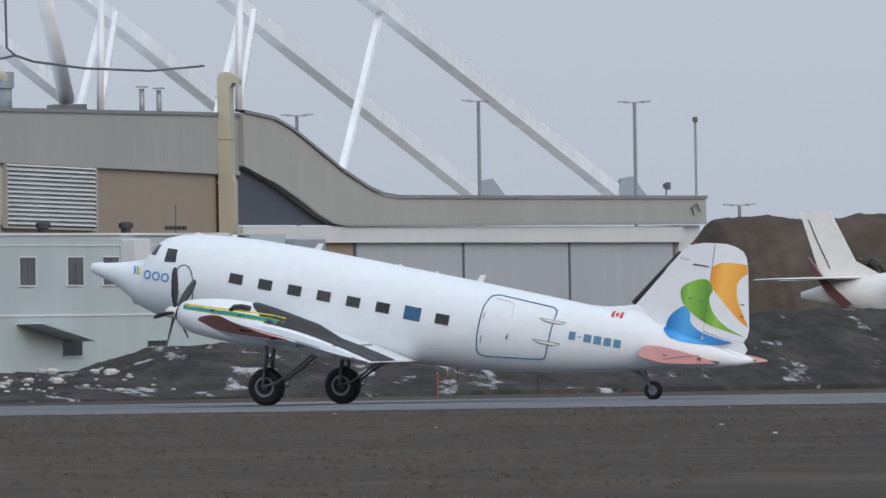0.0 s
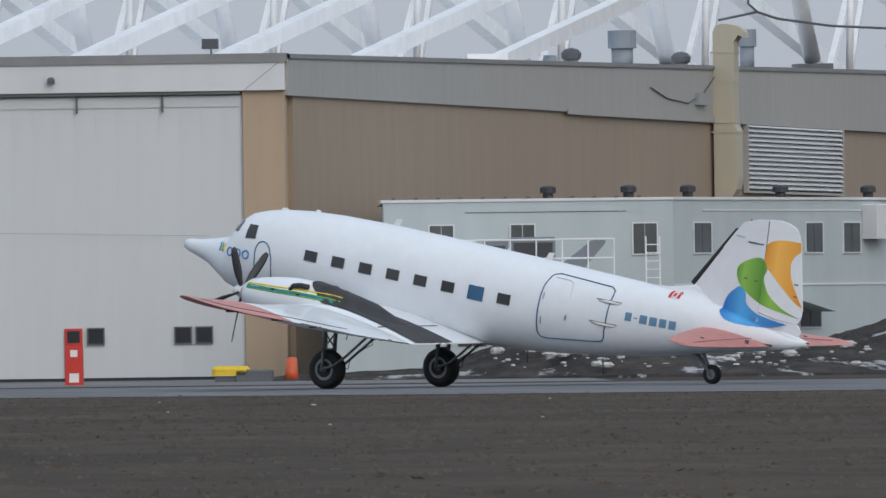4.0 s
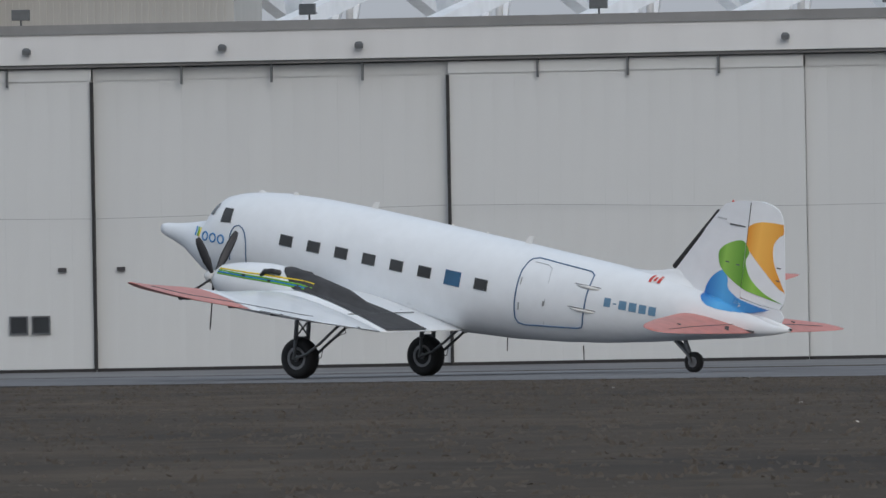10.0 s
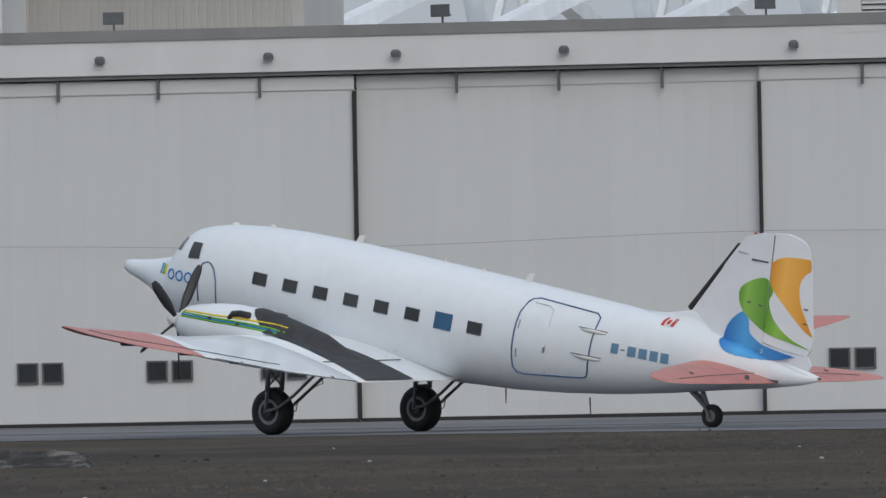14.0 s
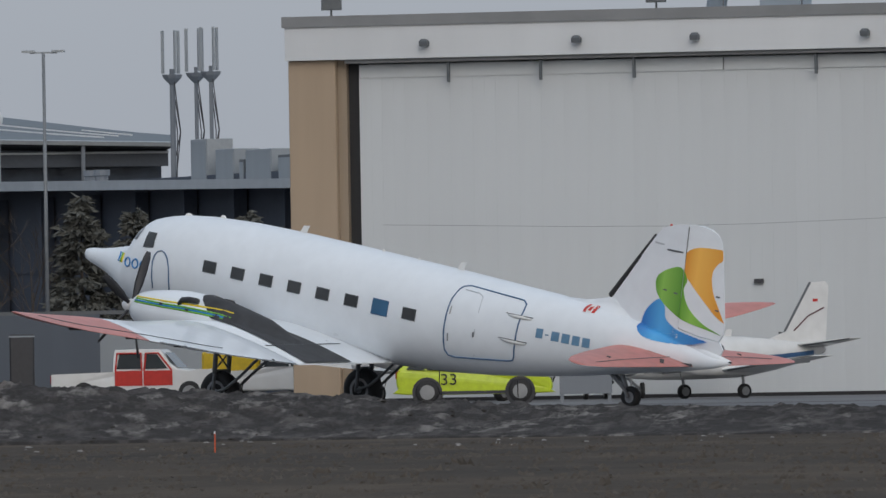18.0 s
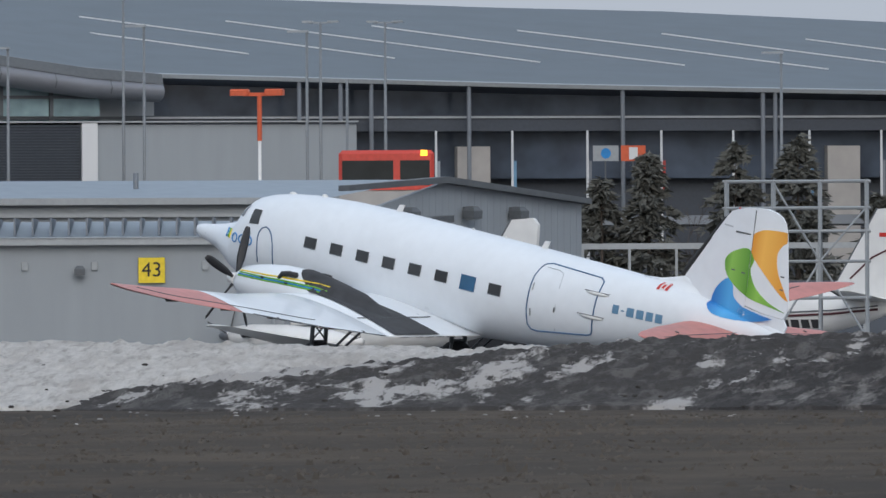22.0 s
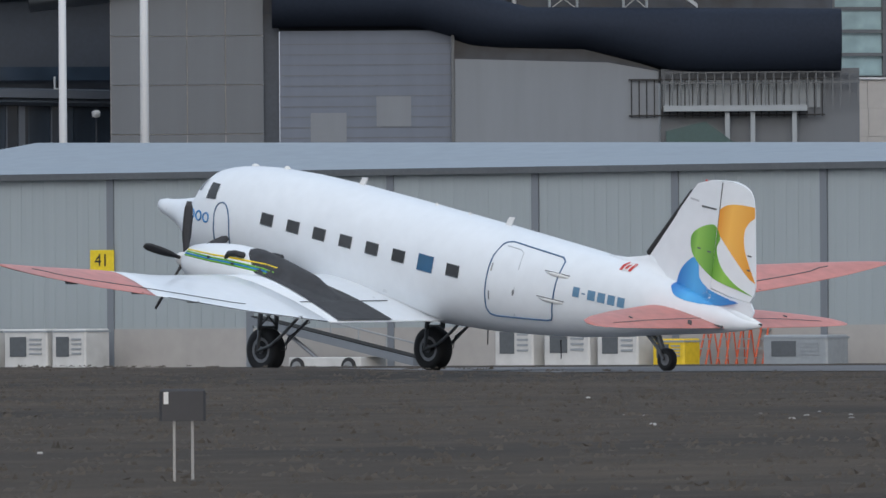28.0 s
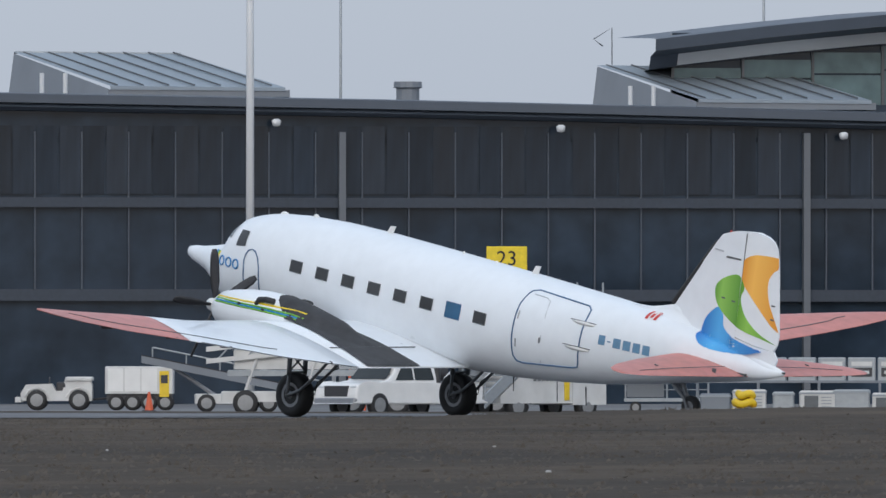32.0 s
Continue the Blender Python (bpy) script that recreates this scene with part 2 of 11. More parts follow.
# near black for bars, rails and gaps, and for painted shade in openings
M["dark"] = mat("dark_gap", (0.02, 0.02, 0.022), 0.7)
M["darkglass"] = glass_mat("window_glass", (0.02, 0.025, 0.03))
M["annexglass"] = glass_mat("annex_window_glass", (0.085, 0.10, 0.105), 0.08, 0.4)
M["hutwall"] = mat("grey_metal_wall", (0.275, 0.303, 0.328), 0.5, 0, 0.05, 1.5, 0.1, streak=True)
M["hutgable"] = mat("dark_grey_metal", (0.175, 0.195, 0.222), 0.5, 0, 0.06, 1.5, 0.1, streak=True)
M["hutroof"] = mat("pale_blue_roof", (0.255, 0.30, 0.345), 0.65, 0.0, 0.06, 1.5, 0.1)
M["edging"] = mat("grey_roof_edging", (0.22, 0.225, 0.23), 0.6, 0, 0.1, 1.0, 0.2)
M["lowdoor"] = mat("blue_grey_door_sheet", (0.40, 0.425, 0.46), 0.55, 0, 0.05, 1.2, 0.08, streak=True, rand=0.03)
M["alloy"] = mat("wheel_alloy", (0.26, 0.265, 0.27), 0.45, 0.2, 0.1)
M["nightblue"] = mat("dark_navy_cladding", (0.052, 0.065, 0.092), 0.7)
M["overhangdark"] = mat("dark_overhang_sheet", (0.020, 0.027, 0.043), 0.7)
M["overhangdark"].node_tree.nodes["Principled BSDF"].inputs["Specular IOR Level"].default_value = 0.15
M["chutegreen"] = mat("dark_green_paint", (0.045, 0.085, 0.082), 0.6)
M["postgrey"] = mat("grey_lamp_post", (0.19, 0.205, 0.22), 0.5, 0.1, 0.1)
M["paleedge"] = mat("pale_roof_edge", (0.40, 0.43, 0.46), 0.55, 0, 0.08, 1.0, 0.2)
M["trim"] = mat("dark_trim", (0.10, 0.11, 0.12), 0.5)
M["gablewall"] = mat("blue_grey_metal", (0.265, 0.295, 0.325), 0.5, 0, 0.06, 1.5, 0.1, streak=True)
M["plinth"] = mat("concrete_plinth", (0.38, 0.365, 0.35), 0.8, 0, 0.08, 1.5, 0.2)
M["termroof"] = mat("terminal_roof", (0.125, 0.150, 0.172), 0.7, 0.0, 0.07, 0.4, 0.05)
M["termglass"] = glass_mat("terminal_glass", (0.31, 0.44, 0.465), 0.06, 0.7)
M["pierglass"] = glass_mat("pier_glass", (0.025, 0.040, 0.062), 0.12, 0.35)
# dark tinted glass; streaks and random tone paint the reflections in it
M["pierpane"] = mat("pier_pane_reflections", (0.025, 0.037, 0.056), 0.2, 0, 0.45, 0.9, 0.35, rand=0.3, streak=True)
M["pierpane"].node_tree.nodes["Principled BSDF"].inputs["Specular IOR Level"].default_value = 0.35
M["pierband"] = mat("pier_dark_band", (0.033, 0.044, 0.063), 0.6)
M["loftglass"] = glass_mat("loft_glass", (0.115, 0.185, 0.20), 0.06, 0.5)
M["termdark"] = glass_mat("tinted_glass", (0.066, 0.083, 0.113), 0.12, 0.45)
M["stone"] = mat("stone_panel", (0.45, 0.43, 0.41), 0.7, 0, 0.06, 2.0, 0.2, rand=0.03)
M["soffit"] = mat("dark_soffit", (0.115, 0.137, 0.175), 0.5)
M["lightmetal"] = mat("light_metal", (0.32, 0.345, 0.365), 0.45, 0.2, 0.08)
M["pink"] = mat("faded_red_paint", (0.58, 0.215, 0.185), 0.5, 0, 0.1, 3.0, 0.5, dirt=(0.40, 0.16, 0.14))
M["soot"] = mat("sooty_skin", (0.042, 0.043, 0.047), 0.7, 0, 0.3, 3.0, 0.9, dirt=(0.016, 0.016, 0.018))
M["black"] = mat("black_rubber", (0.018, 0.018, 0.019), 0.7)
M["steel"] = mat("steel", (0.32, 0.33, 0.35), 0.4, 0.7, 0.1)
M["blue"] = mat("blue_paint", (0.02, 0.22, 0.55), 0.4)
M["navy"] = mat("outline_blue", (0.05, 0.13, 0.27), 0.45)
M["green"] = mat("green_paint", (0.16, 0.42, 0.03), 0.4)
M["orange"] = mat("orange_paint", (0.80, 0.34, 0.02), 0.4)
M["yellow"] = mat("yellow_paint", (0.72, 0.50, 0.02), 0.5)
M["red"] = mat("red_paint", (0.55, 0.03, 0.02), 0.5)
M["signorange"] = mat("orange_red", (0.62, 0.11, 0.04), 0.5)
M["hivis"] = mat("lime_yellow_paint", (0.48, 0.60, 0.02), 0.35)
M["snow"] = ground_mat("old_snow", [((0.66, 0.63, 0.595), 0.3, 0.7), ((0.46, 0.43, 0.40), 0.48, 0.64), ((0.36, 0.335, 0.31), 0.50, 0.68), ((0.15, 0.138, 0.13), 0.60, 0.66)],
                       [(6.0, 3.0), (1.2, 0.5), (5.0, 1.5), (0.38, 0.25)], 0.9, 0.16)
M["gravel"] = ground_mat("gravel_heap", [((0.098, 0.095, 0.097), 0.3, 0.7), ((0.054, 0.05, 0.05), 0.45, 0.7), ((0.24, 0.232, 0.225), 0.58, 0.67)],
                         [(4.0, 4.0), (0.8, 0.8), (1.1, 0.8)], 0.95, 0.2)
M["cabinglass"] = glass_mat("cabin_glass", (0.045, 0.047, 0.05), 0.15, 0.5)
M["bluepane"] = glass_mat("blue_pane", (0.03, 0.12, 0.24), 0.15, 0.5)
M["regblue"] = mat("registration_blue", (0.13, 0.26, 0.40), 0.45)
M["seam"] = mat("panel_seam", (0.50, 0.53, 0.57), 0.5)
M["geargrey"] = mat("gear_grey_paint", (0.20, 0.21, 0.22), 0.5, 0.2, 0.2, 6, 1)
M["rimgrey"] = mat("wheel_rim", (0.30, 0.30, 0.31), 0.5, 0.4, 0.2, 6, 1)


def sweep_mat(name, edge, mid):
    """Airbrushed paint: deeper at one side, lighter across."""
    m = mat(name, mid, 0.35, 0, 0.02, 3, 0.4, coat=0.3)
    n, l = m.node_tree.nodes, m.node_tree.links
    bs = n["Principled BSDF"]
    co, sp, rp = n.new("ShaderNodeTexCoord"), n.new("ShaderNodeSeparateXYZ"), n.new("ShaderNodeValToRGB")
    l.new(co.outputs["Generated"], sp.inputs[0])
    l.new(sp.outputs["X"], rp.inputs["Fac"])
    rp.color_ramp.elements[0].color, rp.color_ramp.elements[1].color = (*edge, 1), (*edge, 1)
    e = rp.color_ramp.elements.new(0.72)
    e.color = (*mid, 1)
    l.new(rp.outputs["Color"], bs.inputs["Base Color"])
    return m


M["swoosh_orange"] = sweep_mat("orange_sweep", (0.72, 0.28, 0.02), (0.92, 0.50, 0.09))
M["swoosh_green"] = sweep_mat("green_sweep", (0.10, 0.30, 0.02), (0.27, 0.55, 0.08))
M["swoosh_blue"] = sweep_mat("blue_sweep", (0.01, 0.15, 0.50), (0.08, 0.40, 0.78))
M["dirtheap"] = ground_mat("ploughed_dirt", [((0.075, 0.069, 0.066), 0.3, 0.7), ((0.13, 0.122, 0.115), 0.50, 0.62), ((0.46, 0.435, 0.415), 0.53, 0.57), ((0.065, 0.06, 0.057), 0.56, 0.62)],
                         [(6.0, 3.0), (2.5, 1.0), (0.55, 0.22), (3.0, 0.8)], 0.95, 0.16)
M["bank"] = ground_mat("bare_bank", [((0.085, 0.066, 0.052), 0.3, 0.7), ((0.12, 0.098, 0.08), 0.45, 0.7), ((0.06, 0.046, 0.037), 0.5, 0.7)], [(0.6, 0.6), (0.15, 0.15), (0.05, 0.1)], 0.95, 0.2)
M["crumb"] = mat("grey_snow_crumb", (0.30, 0.29, 0.28), 0.9, 0, 0.3, 4, 1.0)
M["rubble"] = mat("pale_rubble", (0.52, 0.51, 0.50), 0.9, 0, 0.25, 4, 1.0)
M["clod"] = mat("dark_clod", (0.05, 0.044, 0.04), 0.95, 0, 0.25, 4, 1.0)
M["hutpale"] = mat("pale_blue_grey_metal", (0.325, 0.368, 0.388), 0.5, 0, 0.05, 1.5, 0.1, streak=True, rand=0.02)
M["midpanel"] = mat("slate_panel", (0.115, 0.128, 0.146), 0.5, 0, 0.06, 1.5, 0.1, streak=True, rand=0.02)
M["shutterblue"] = mat("blue_grey_shutter", (0.125, 0.148, 0.195), 0.5, 0, 0.06, 1.5, 0.1, streak=True)
# lighter copy of the tan cladding: the front's stronger light is in the colour
M["tanlit"] = mat("tan_cladding_lit", (0.40, 0.305, 0.215), 0.6, 0, 0.06, 1.5, 0.1, streak=True)
M["tuft"] = mat("dry_grass_tuft", (0.080, 0.069, 0.058), 0.95, 0, 0.22, 0.35, 0.08)
M["pierfascia"] = mat("slate_blue_fascia", (0.066, 0.082, 0.108), 0.5, 0, 0.06, 1.0, 0.1, streak=True)
M["edgemetal"] = mat("zinc_roof_edge", (0.20, 0.21, 0.235), 0.45, 0.2, 0.08, 1.0, 0.1)
M["shedpane"] = glass_mat("shed_window_glass", (0.07, 0.085, 0.095), 0.1, 0.6)
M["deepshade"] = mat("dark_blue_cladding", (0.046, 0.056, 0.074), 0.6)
# unseen roof decks, whitened as a reflector for the roof frames' undersides
M["bounceroof"] = mat("bounce_roof_pale", (0.78, 0.79, 0.80), 0.8, 0, 0.08, 0.5, 0.1)
M["signred"] = mat("sign_red", (0.36, 0.035, 0.03), 0.5)
M["glasscar"] = glass_mat("vehicle_glass", (0.03, 0.037, 0.04), 0.1, 0.28)
M["amber"] = glow_mat("amber_light", (0.95, 0.42, 0.03), 2.5)
M["lamp"] = glass_mat("lamp_glass", (0.6, 0.62, 0.64), 0.1, 0.6)
M["redlamp"] = glass_mat("red_lamp", (0.35, 0.01, 0.01), 0.2, 0.5)
M["busred"] = mat("bus_red", (0.58, 0.06, 0.04), 0.4)
M["tanline"] = mat("line_burgundy", (0.10, 0.03, 0.035), 0.4)
M["greystripe"] = mat("grey_wing_boot", (0.16, 0.17, 0.18), 0.5)
M["palefin"] = mat("pale_blue_fin", (0.46, 0.54, 0.60), 0.4)
M["navybin"] = mat("dark_blue_plastic", (0.05, 0.08, 0.14), 0.5)
M["gse"] = mat("worn_white_metal", (0.58, 0.58, 0.57), 0.5, 0, 0.12, 1.5, 0.4)
M["vanwhite"] = mat("vehicle_white", (0.72, 0.72, 0.71), 0.35, 0, 0.05, 2, 0.5, coat=0.4)
M["grille"] = mat("dark_plastic", (0.04, 0.04, 0.045), 0.55)
M["sign"] = mat("sign_yellow", (0.80, 0.60, 0.02), 0.5)
M["bark"] = mat("bark", (0.085, 0.070, 0.060), 0.9, 0, 0.2)
M["needles"] = mat("dark_needles", (0.118, 0.12, 0.108), 0.9, 0, 0.2)


# ---- mesh helpers ----
def mesh(name, verts, faces, smooth=False):
    me = bpy.data.meshes.new(name)
    me.from_pydata([tuple(v) for v in verts], [], faces)
    if smooth:
        me.polygons.foreach_set("use_smooth", [True] * len(me.polygons))
    me.update()
    return me


class B:
    """A small mesh builder: pieces are added one after the other and joined."""

    def __init__(self):
        self.v, self.f, self.m = [], [], Matrix()

    def add(self, verts, faces):
        o = len(self.v)
        self.v += [tuple(self.m @ Vector(p)) for p in verts]
        self.f += [tuple(i + o for i in f) for f in faces]
        return self

    def box(self, x0, x1, y0, y1, z0, z1):
        v = [(x, y, z) for z in (z0, z1) for y in (y0, y1) for x in (x0, x1)]
        return self.add(v, [(0, 2, 3, 1), (4, 5, 7, 6), (0, 1, 5, 4), (2, 6, 7, 3), (0, 4, 6, 2), (1, 3, 7, 5)])

    def bevbox(self, x0, x1, y0, y1, z0, z1, b=0.02):
        """A box whose upright and upper edges are cut off."""
        r = []
        for z, i in ((z0, 0), (z1 - b, 0), (z1, b)):
            r.append([(x0 + b, y0 + i, z), (x1 - b, y0 + i, z), (x1 - i, y0 + b, z), (x1 - i, y1 - b, z),
                      (x1 - b, y1 - i, z), (x0 + b, y1 - i, z), (x0 + i, y1 - b, z), (x0 + i, y0 + b, z)])
        return self.loft(r, True)

    def prism(self, pts, y0, y1):
        """Outline pts in x, z drawn out from y0 to y1."""
        n = len(pts)
        v = [(x, y0, z) for x, z in pts] + [(x, y1, z) for x, z in pts]
        f = [tuple(range(n)), tuple(range(2 * n - 1, n - 1, -1))]
        f += [(i, (i + 1) % n, n + (i + 1) % n, n + i)[::-1] for i in range(n)]
        return self.add(v, f)

    def loft(self, rings, caps=True, closed=True):
        n = len(rings[0])
        v = [p for r in rings for p in r]
        f = []
        for i in range(len(rings) - 1):
            for j in range(n if closed else n - 1):
                k = (j + 1) % n
                f.append((i * n + j, i * n + k, (i + 1) * n + k, (i + 1) * n + j))
        if caps:
            f += [tuple(range(n))[::-1], tuple((len(rings) - 1) * n + j for j in range(n))]
        return self.add(v, f)

    def tube(self, p, q, r, r2=None, n=8):
        p, q = Vector(p), Vector(q)
        r2 = r if r2 is None else r2
        d = (q - p).normalized()
        a = d.orthogonal().normalized()
        c = d.cross(a)
        ring = lambda o, s: [o + (a * math.cos(t) + c * math.sin(t)) * s for t in [2 * math.pi * i / n for i in range(n)]]
        return self.loft([ring(p, r), ring(q, r2)])

    def path(self, pts, r, n=6, closed=False):
        """One continuous tube through points."""
        pts = [Vector(p) for p in pts]
        m = len(pts)
        rings, a = [], None
        for i in range(m):
            d = pts[(i + 1) % m] - pts[i - 1] if closed or 0 < i < m - 1 else (pts[1] - pts[0] if i == 0 else pts[-1] - pts[-2])
            d.normalize()
            a = d.orthogonal().normalized() if a is None else (a - d * a.dot(d)).normalized()
            c = d.cross(a)
            rings.append([pts[i] + (a * math.cos(2 * math.pi * k / n) + c * math.sin(2 * math.pi * k / n)) * r for k in range(n)])
        if closed:
            rings.append(rings[0])
        return self.loft(rings, not closed)

    def turn(self, prof, n=20, axis="x"):
        """Outline prof of (along, radius) turned round an axis."""
        rings = []
        for s, r in prof:
            ring = []
            for i in range(n):
                c, d = math.cos(2 * math.pi * i / n) * r, math.sin(2 * math.pi * i / n) * r
                ring.append({"x": (s, c, d), "y": (d, s, c), "z": (c, d, s)}[axis])
            rings.append(ring)
        return self.loft(rings)

    def mesh(self, name, smooth=False):
        return mesh(name, self.v, self.f, smooth)


def part(name, b, material, parent, label="", smooth=False, at=None, kind=""):
    """One mesh object under a thing or a part."""
    me = b if isinstance(b, bpy.types.Mesh) else b.mesh(name, smooth)
    if not me.materials:
        me.materials.append(M[material] if isinstance(material, str) else material)
    ob = new(name, me)
    ob.parent = parent
    if at is not None:
        ob.matrix_basis = at
    tagged(ob, label=label, kind=kind)
    return ob


def thing(name, label, category, at=None, group="", kind=""):
    ob = new(name)
    ob.empty_display_size = 0.2
    if at is not None:
        ob.matrix_basis = at
    return tagged(ob, label, category, group, kind)


def solo(name, b, material, label, category="", at=None, group="", kind="", smooth=False):
    """A thing that is one mesh."""
    ob = new(name, b.mesh(name, smooth))
    ob.data.materials.append(M[material] if isinstance(material, str) else material)
    if at is not None:
        ob.matrix_basis = at
    return tagged(ob, label, category, group, kind)


def smoothstep(a, b, x):
    t = min(1, max(0, (x - a) / (b - a)))
    return t * t * (3 - 2 * t)



# ---- ground ----
def ground_z(x, y):
    """The apron before the terminal lies a little lower than the taxiway."""
    return -0.62 * smoothstep(455, 530, y) * smoothstep(-70, -120, x) * (1 - 0.38 * smoothstep(-196, -214, x))


def build_ground():
    ys = [-400, -200, -100, -50, 0] + list(range(20, 440, 12)) + list(range(440, 560, 8)) + [580, 620, 700, 850, 1100, 1600, 2600, 4500]
    xs = [-3000, -1500, -800, -500, -400] + list(range(-340, 200, 12)) + [220, 280, 400, 800, 1500, 3000]
    v = [(x, y, ground_z(x, y)) for y in ys for x in xs]
    n = len(xs)
    f = [(j * n + i, j * n + i + 1, (j + 1) * n + i + 1, (j + 1) * n + i) for j in range(len(ys) - 1) for i in range(n - 1)]
    ob = new("ground", mesh("ground", v, f, True))
    ob.data.materials.append(M["grass"])
    tagged(ob, "flat airfield ground of brown winter grass", "ground", kind="structure")


def strip(name, near, far, material, label, lift, n=60):
    """A paved strip between two lines of (x, y) points with the same x order."""
    def at(line, s):
        s *= len(line) - 1
        i = min(int(s), len(line) - 2)
        return [line[i][k] + (line[i + 1][k] - line[i][k]) * (s - i) for k in (0, 1)]
    v, f, m = [], [], 5
    for i in range(n + 1):
        a, b = at(near, i / n), at(far, i / n)
        for j in range(m + 1):
            x, y = [a[k] + (b[k] - a[k]) * j / m for k in (0, 1)]
            v.append((x, y, ground_z(x, y) + lift))
    for i in range(n):
        for j in range(m):
            q = i * (m + 1) + j
            f.append((q, q + 1, q + m + 2, q + m + 1)[::-1])
    ob = new(name, mesh(name, v, f))
    ob.data.materials.append(M[material])
    tagged(ob, label, name, kind="structure")
    return ob


build_ground()
strip("taxiway", [(140, 228), (90, 250), (44, 288), (10, 338), (-15, 376), (-40, 386), (-75, 403), (-110, 408), (-150, 412), (-320, 418)],
      [(200, 330), (130, 340), (85, 352), (50, 372), (10, 402), (-25, 418), (-75, 438), (-110, 440), (-150, 441), (-320, 450)],
      "asphalt", "grey asphalt taxiway with worn edges", 0.012)
strip("apron", [(56, 384), (30, 400), (0, 412), (-30, 424), (-75, 441), (-110, 443), (-150, 444), (-340, 453)],
      [(66, 470), (30, 500), (0, 520), (-30, 560), (-75, 640), (-110, 690), (-150, 720), (-340, 720)],
      "apron", "pale worn concrete apron before the buildings", 0.006)

# added sheet, hidden from the camera, that brightens the rear stays from below
strip("snow_yard", [(-30, 622), (60, 612), (112, 604), (150, 622), (230, 640)], [(-30, 820), (60, 820), (112, 820), (150, 820), (230, 820)], "snow", "added unseen snow sheet behind the hangars, bouncing light upward", 0.01, 20)

# ---- the hangar ----
HANGAR = pose(-57.07, 480.62, 0, 0, 0, -10.567)
EDGES = [2.17, 13.87, 25.68, 37.97, 50.35, 62.75, 75.17, 87.5, 99.87, 112.27]


def wall_frame(p, q, z=0.0):
    """A frame whose x runs from p to q on the ground, y away from the camera, z up."""
    return pose(p[0], p[1], z, 0, 0, math.degrees(math.atan2(q[1] - p[1], q[0] - p[0])))


def build_window(parent, x, z0, z1, w, y, frame_mat="fascia", panes=1, glass="darkglass"):
    """A window set into a wall at local y: frame, pane, mullion."""
    win = thing("window", "", "")
    win.parent = parent
    b = B()
    t = 0.05
    b.box(x - t, x + w + t, y - 0.05, y + 0.02, z0 - t, z0).box(x - t, x + w + t, y - 0.05, y + 0.02, z1, z1 + t)
    b.box(x - t, x, y - 0.05, y + 0.02, z0, z1).box(x + w, x + w + t, y - 0.05, y + 0.02, z0, z1)
    part("frame", b, frame_mat, win)
    for i in range(panes):
        a, c = x + w * i / panes, x + w * (i + 1) / panes
        part("pane", B().box(a + 0.02 * (i > 0), c - 0.02 * (i < panes - 1), y - 0.02, y + 0.01, z0, z1), glass, win)
    return win


def wall_lamp(parent, x, y, z, s=1.0):
    lamp = thing("wall_lamp", "", "")
    lamp.parent = parent
    lamp.location = (x, y, z)
    part("arm", B().box(-0.04 * s, 0.04 * s, -0.22 * s, 0, 0.06 * s, 0.12 * s), "trim", lamp)
    part("shade", B().loft([[(a * r, -0.22 * s + c * r, z2) for a, c in ((-1, -1), (1, -1), (1, 1), (-1, 1))] for r, z2 in ((0.14 * s, -0.12 * s), (0.15 * s, 0.04 * s), (0.08 * s, 0.13 * s))]), "trim", lamp)
    part("lens", B().box(-0.1 * s, 0.1 * s, -0.32 * s, -0.12 * s, -0.15 * s, -0.121 * s), "lightmetal", lamp)


def floodlight(parent, x, y, z, turn=0):
    lamp = thing("floodlight", "", "")
    lamp.parent = parent
    lamp.matrix_basis = pose(x, y, z, 0, 0, turn)
    part("post", B().tube((0, 0, -0.35), (0, 0, 0.02), 0.035, n=6), "trim", lamp)
    part("bracket", B().box(-0.3, 0.3, -0.03, 0.03, 0.0, 0.04), "trim", lamp)
    part("head", B().loft([[(a * r, -0.1 + d, 0.16 + c * r * 0.6) for a, c in ((-1, -1), (1, -1), (1, 1), (-1, 1))] for r, d in ((0.3, -0.1), (0.32, 0), (0.16, 0.24))]), "trim", lamp)


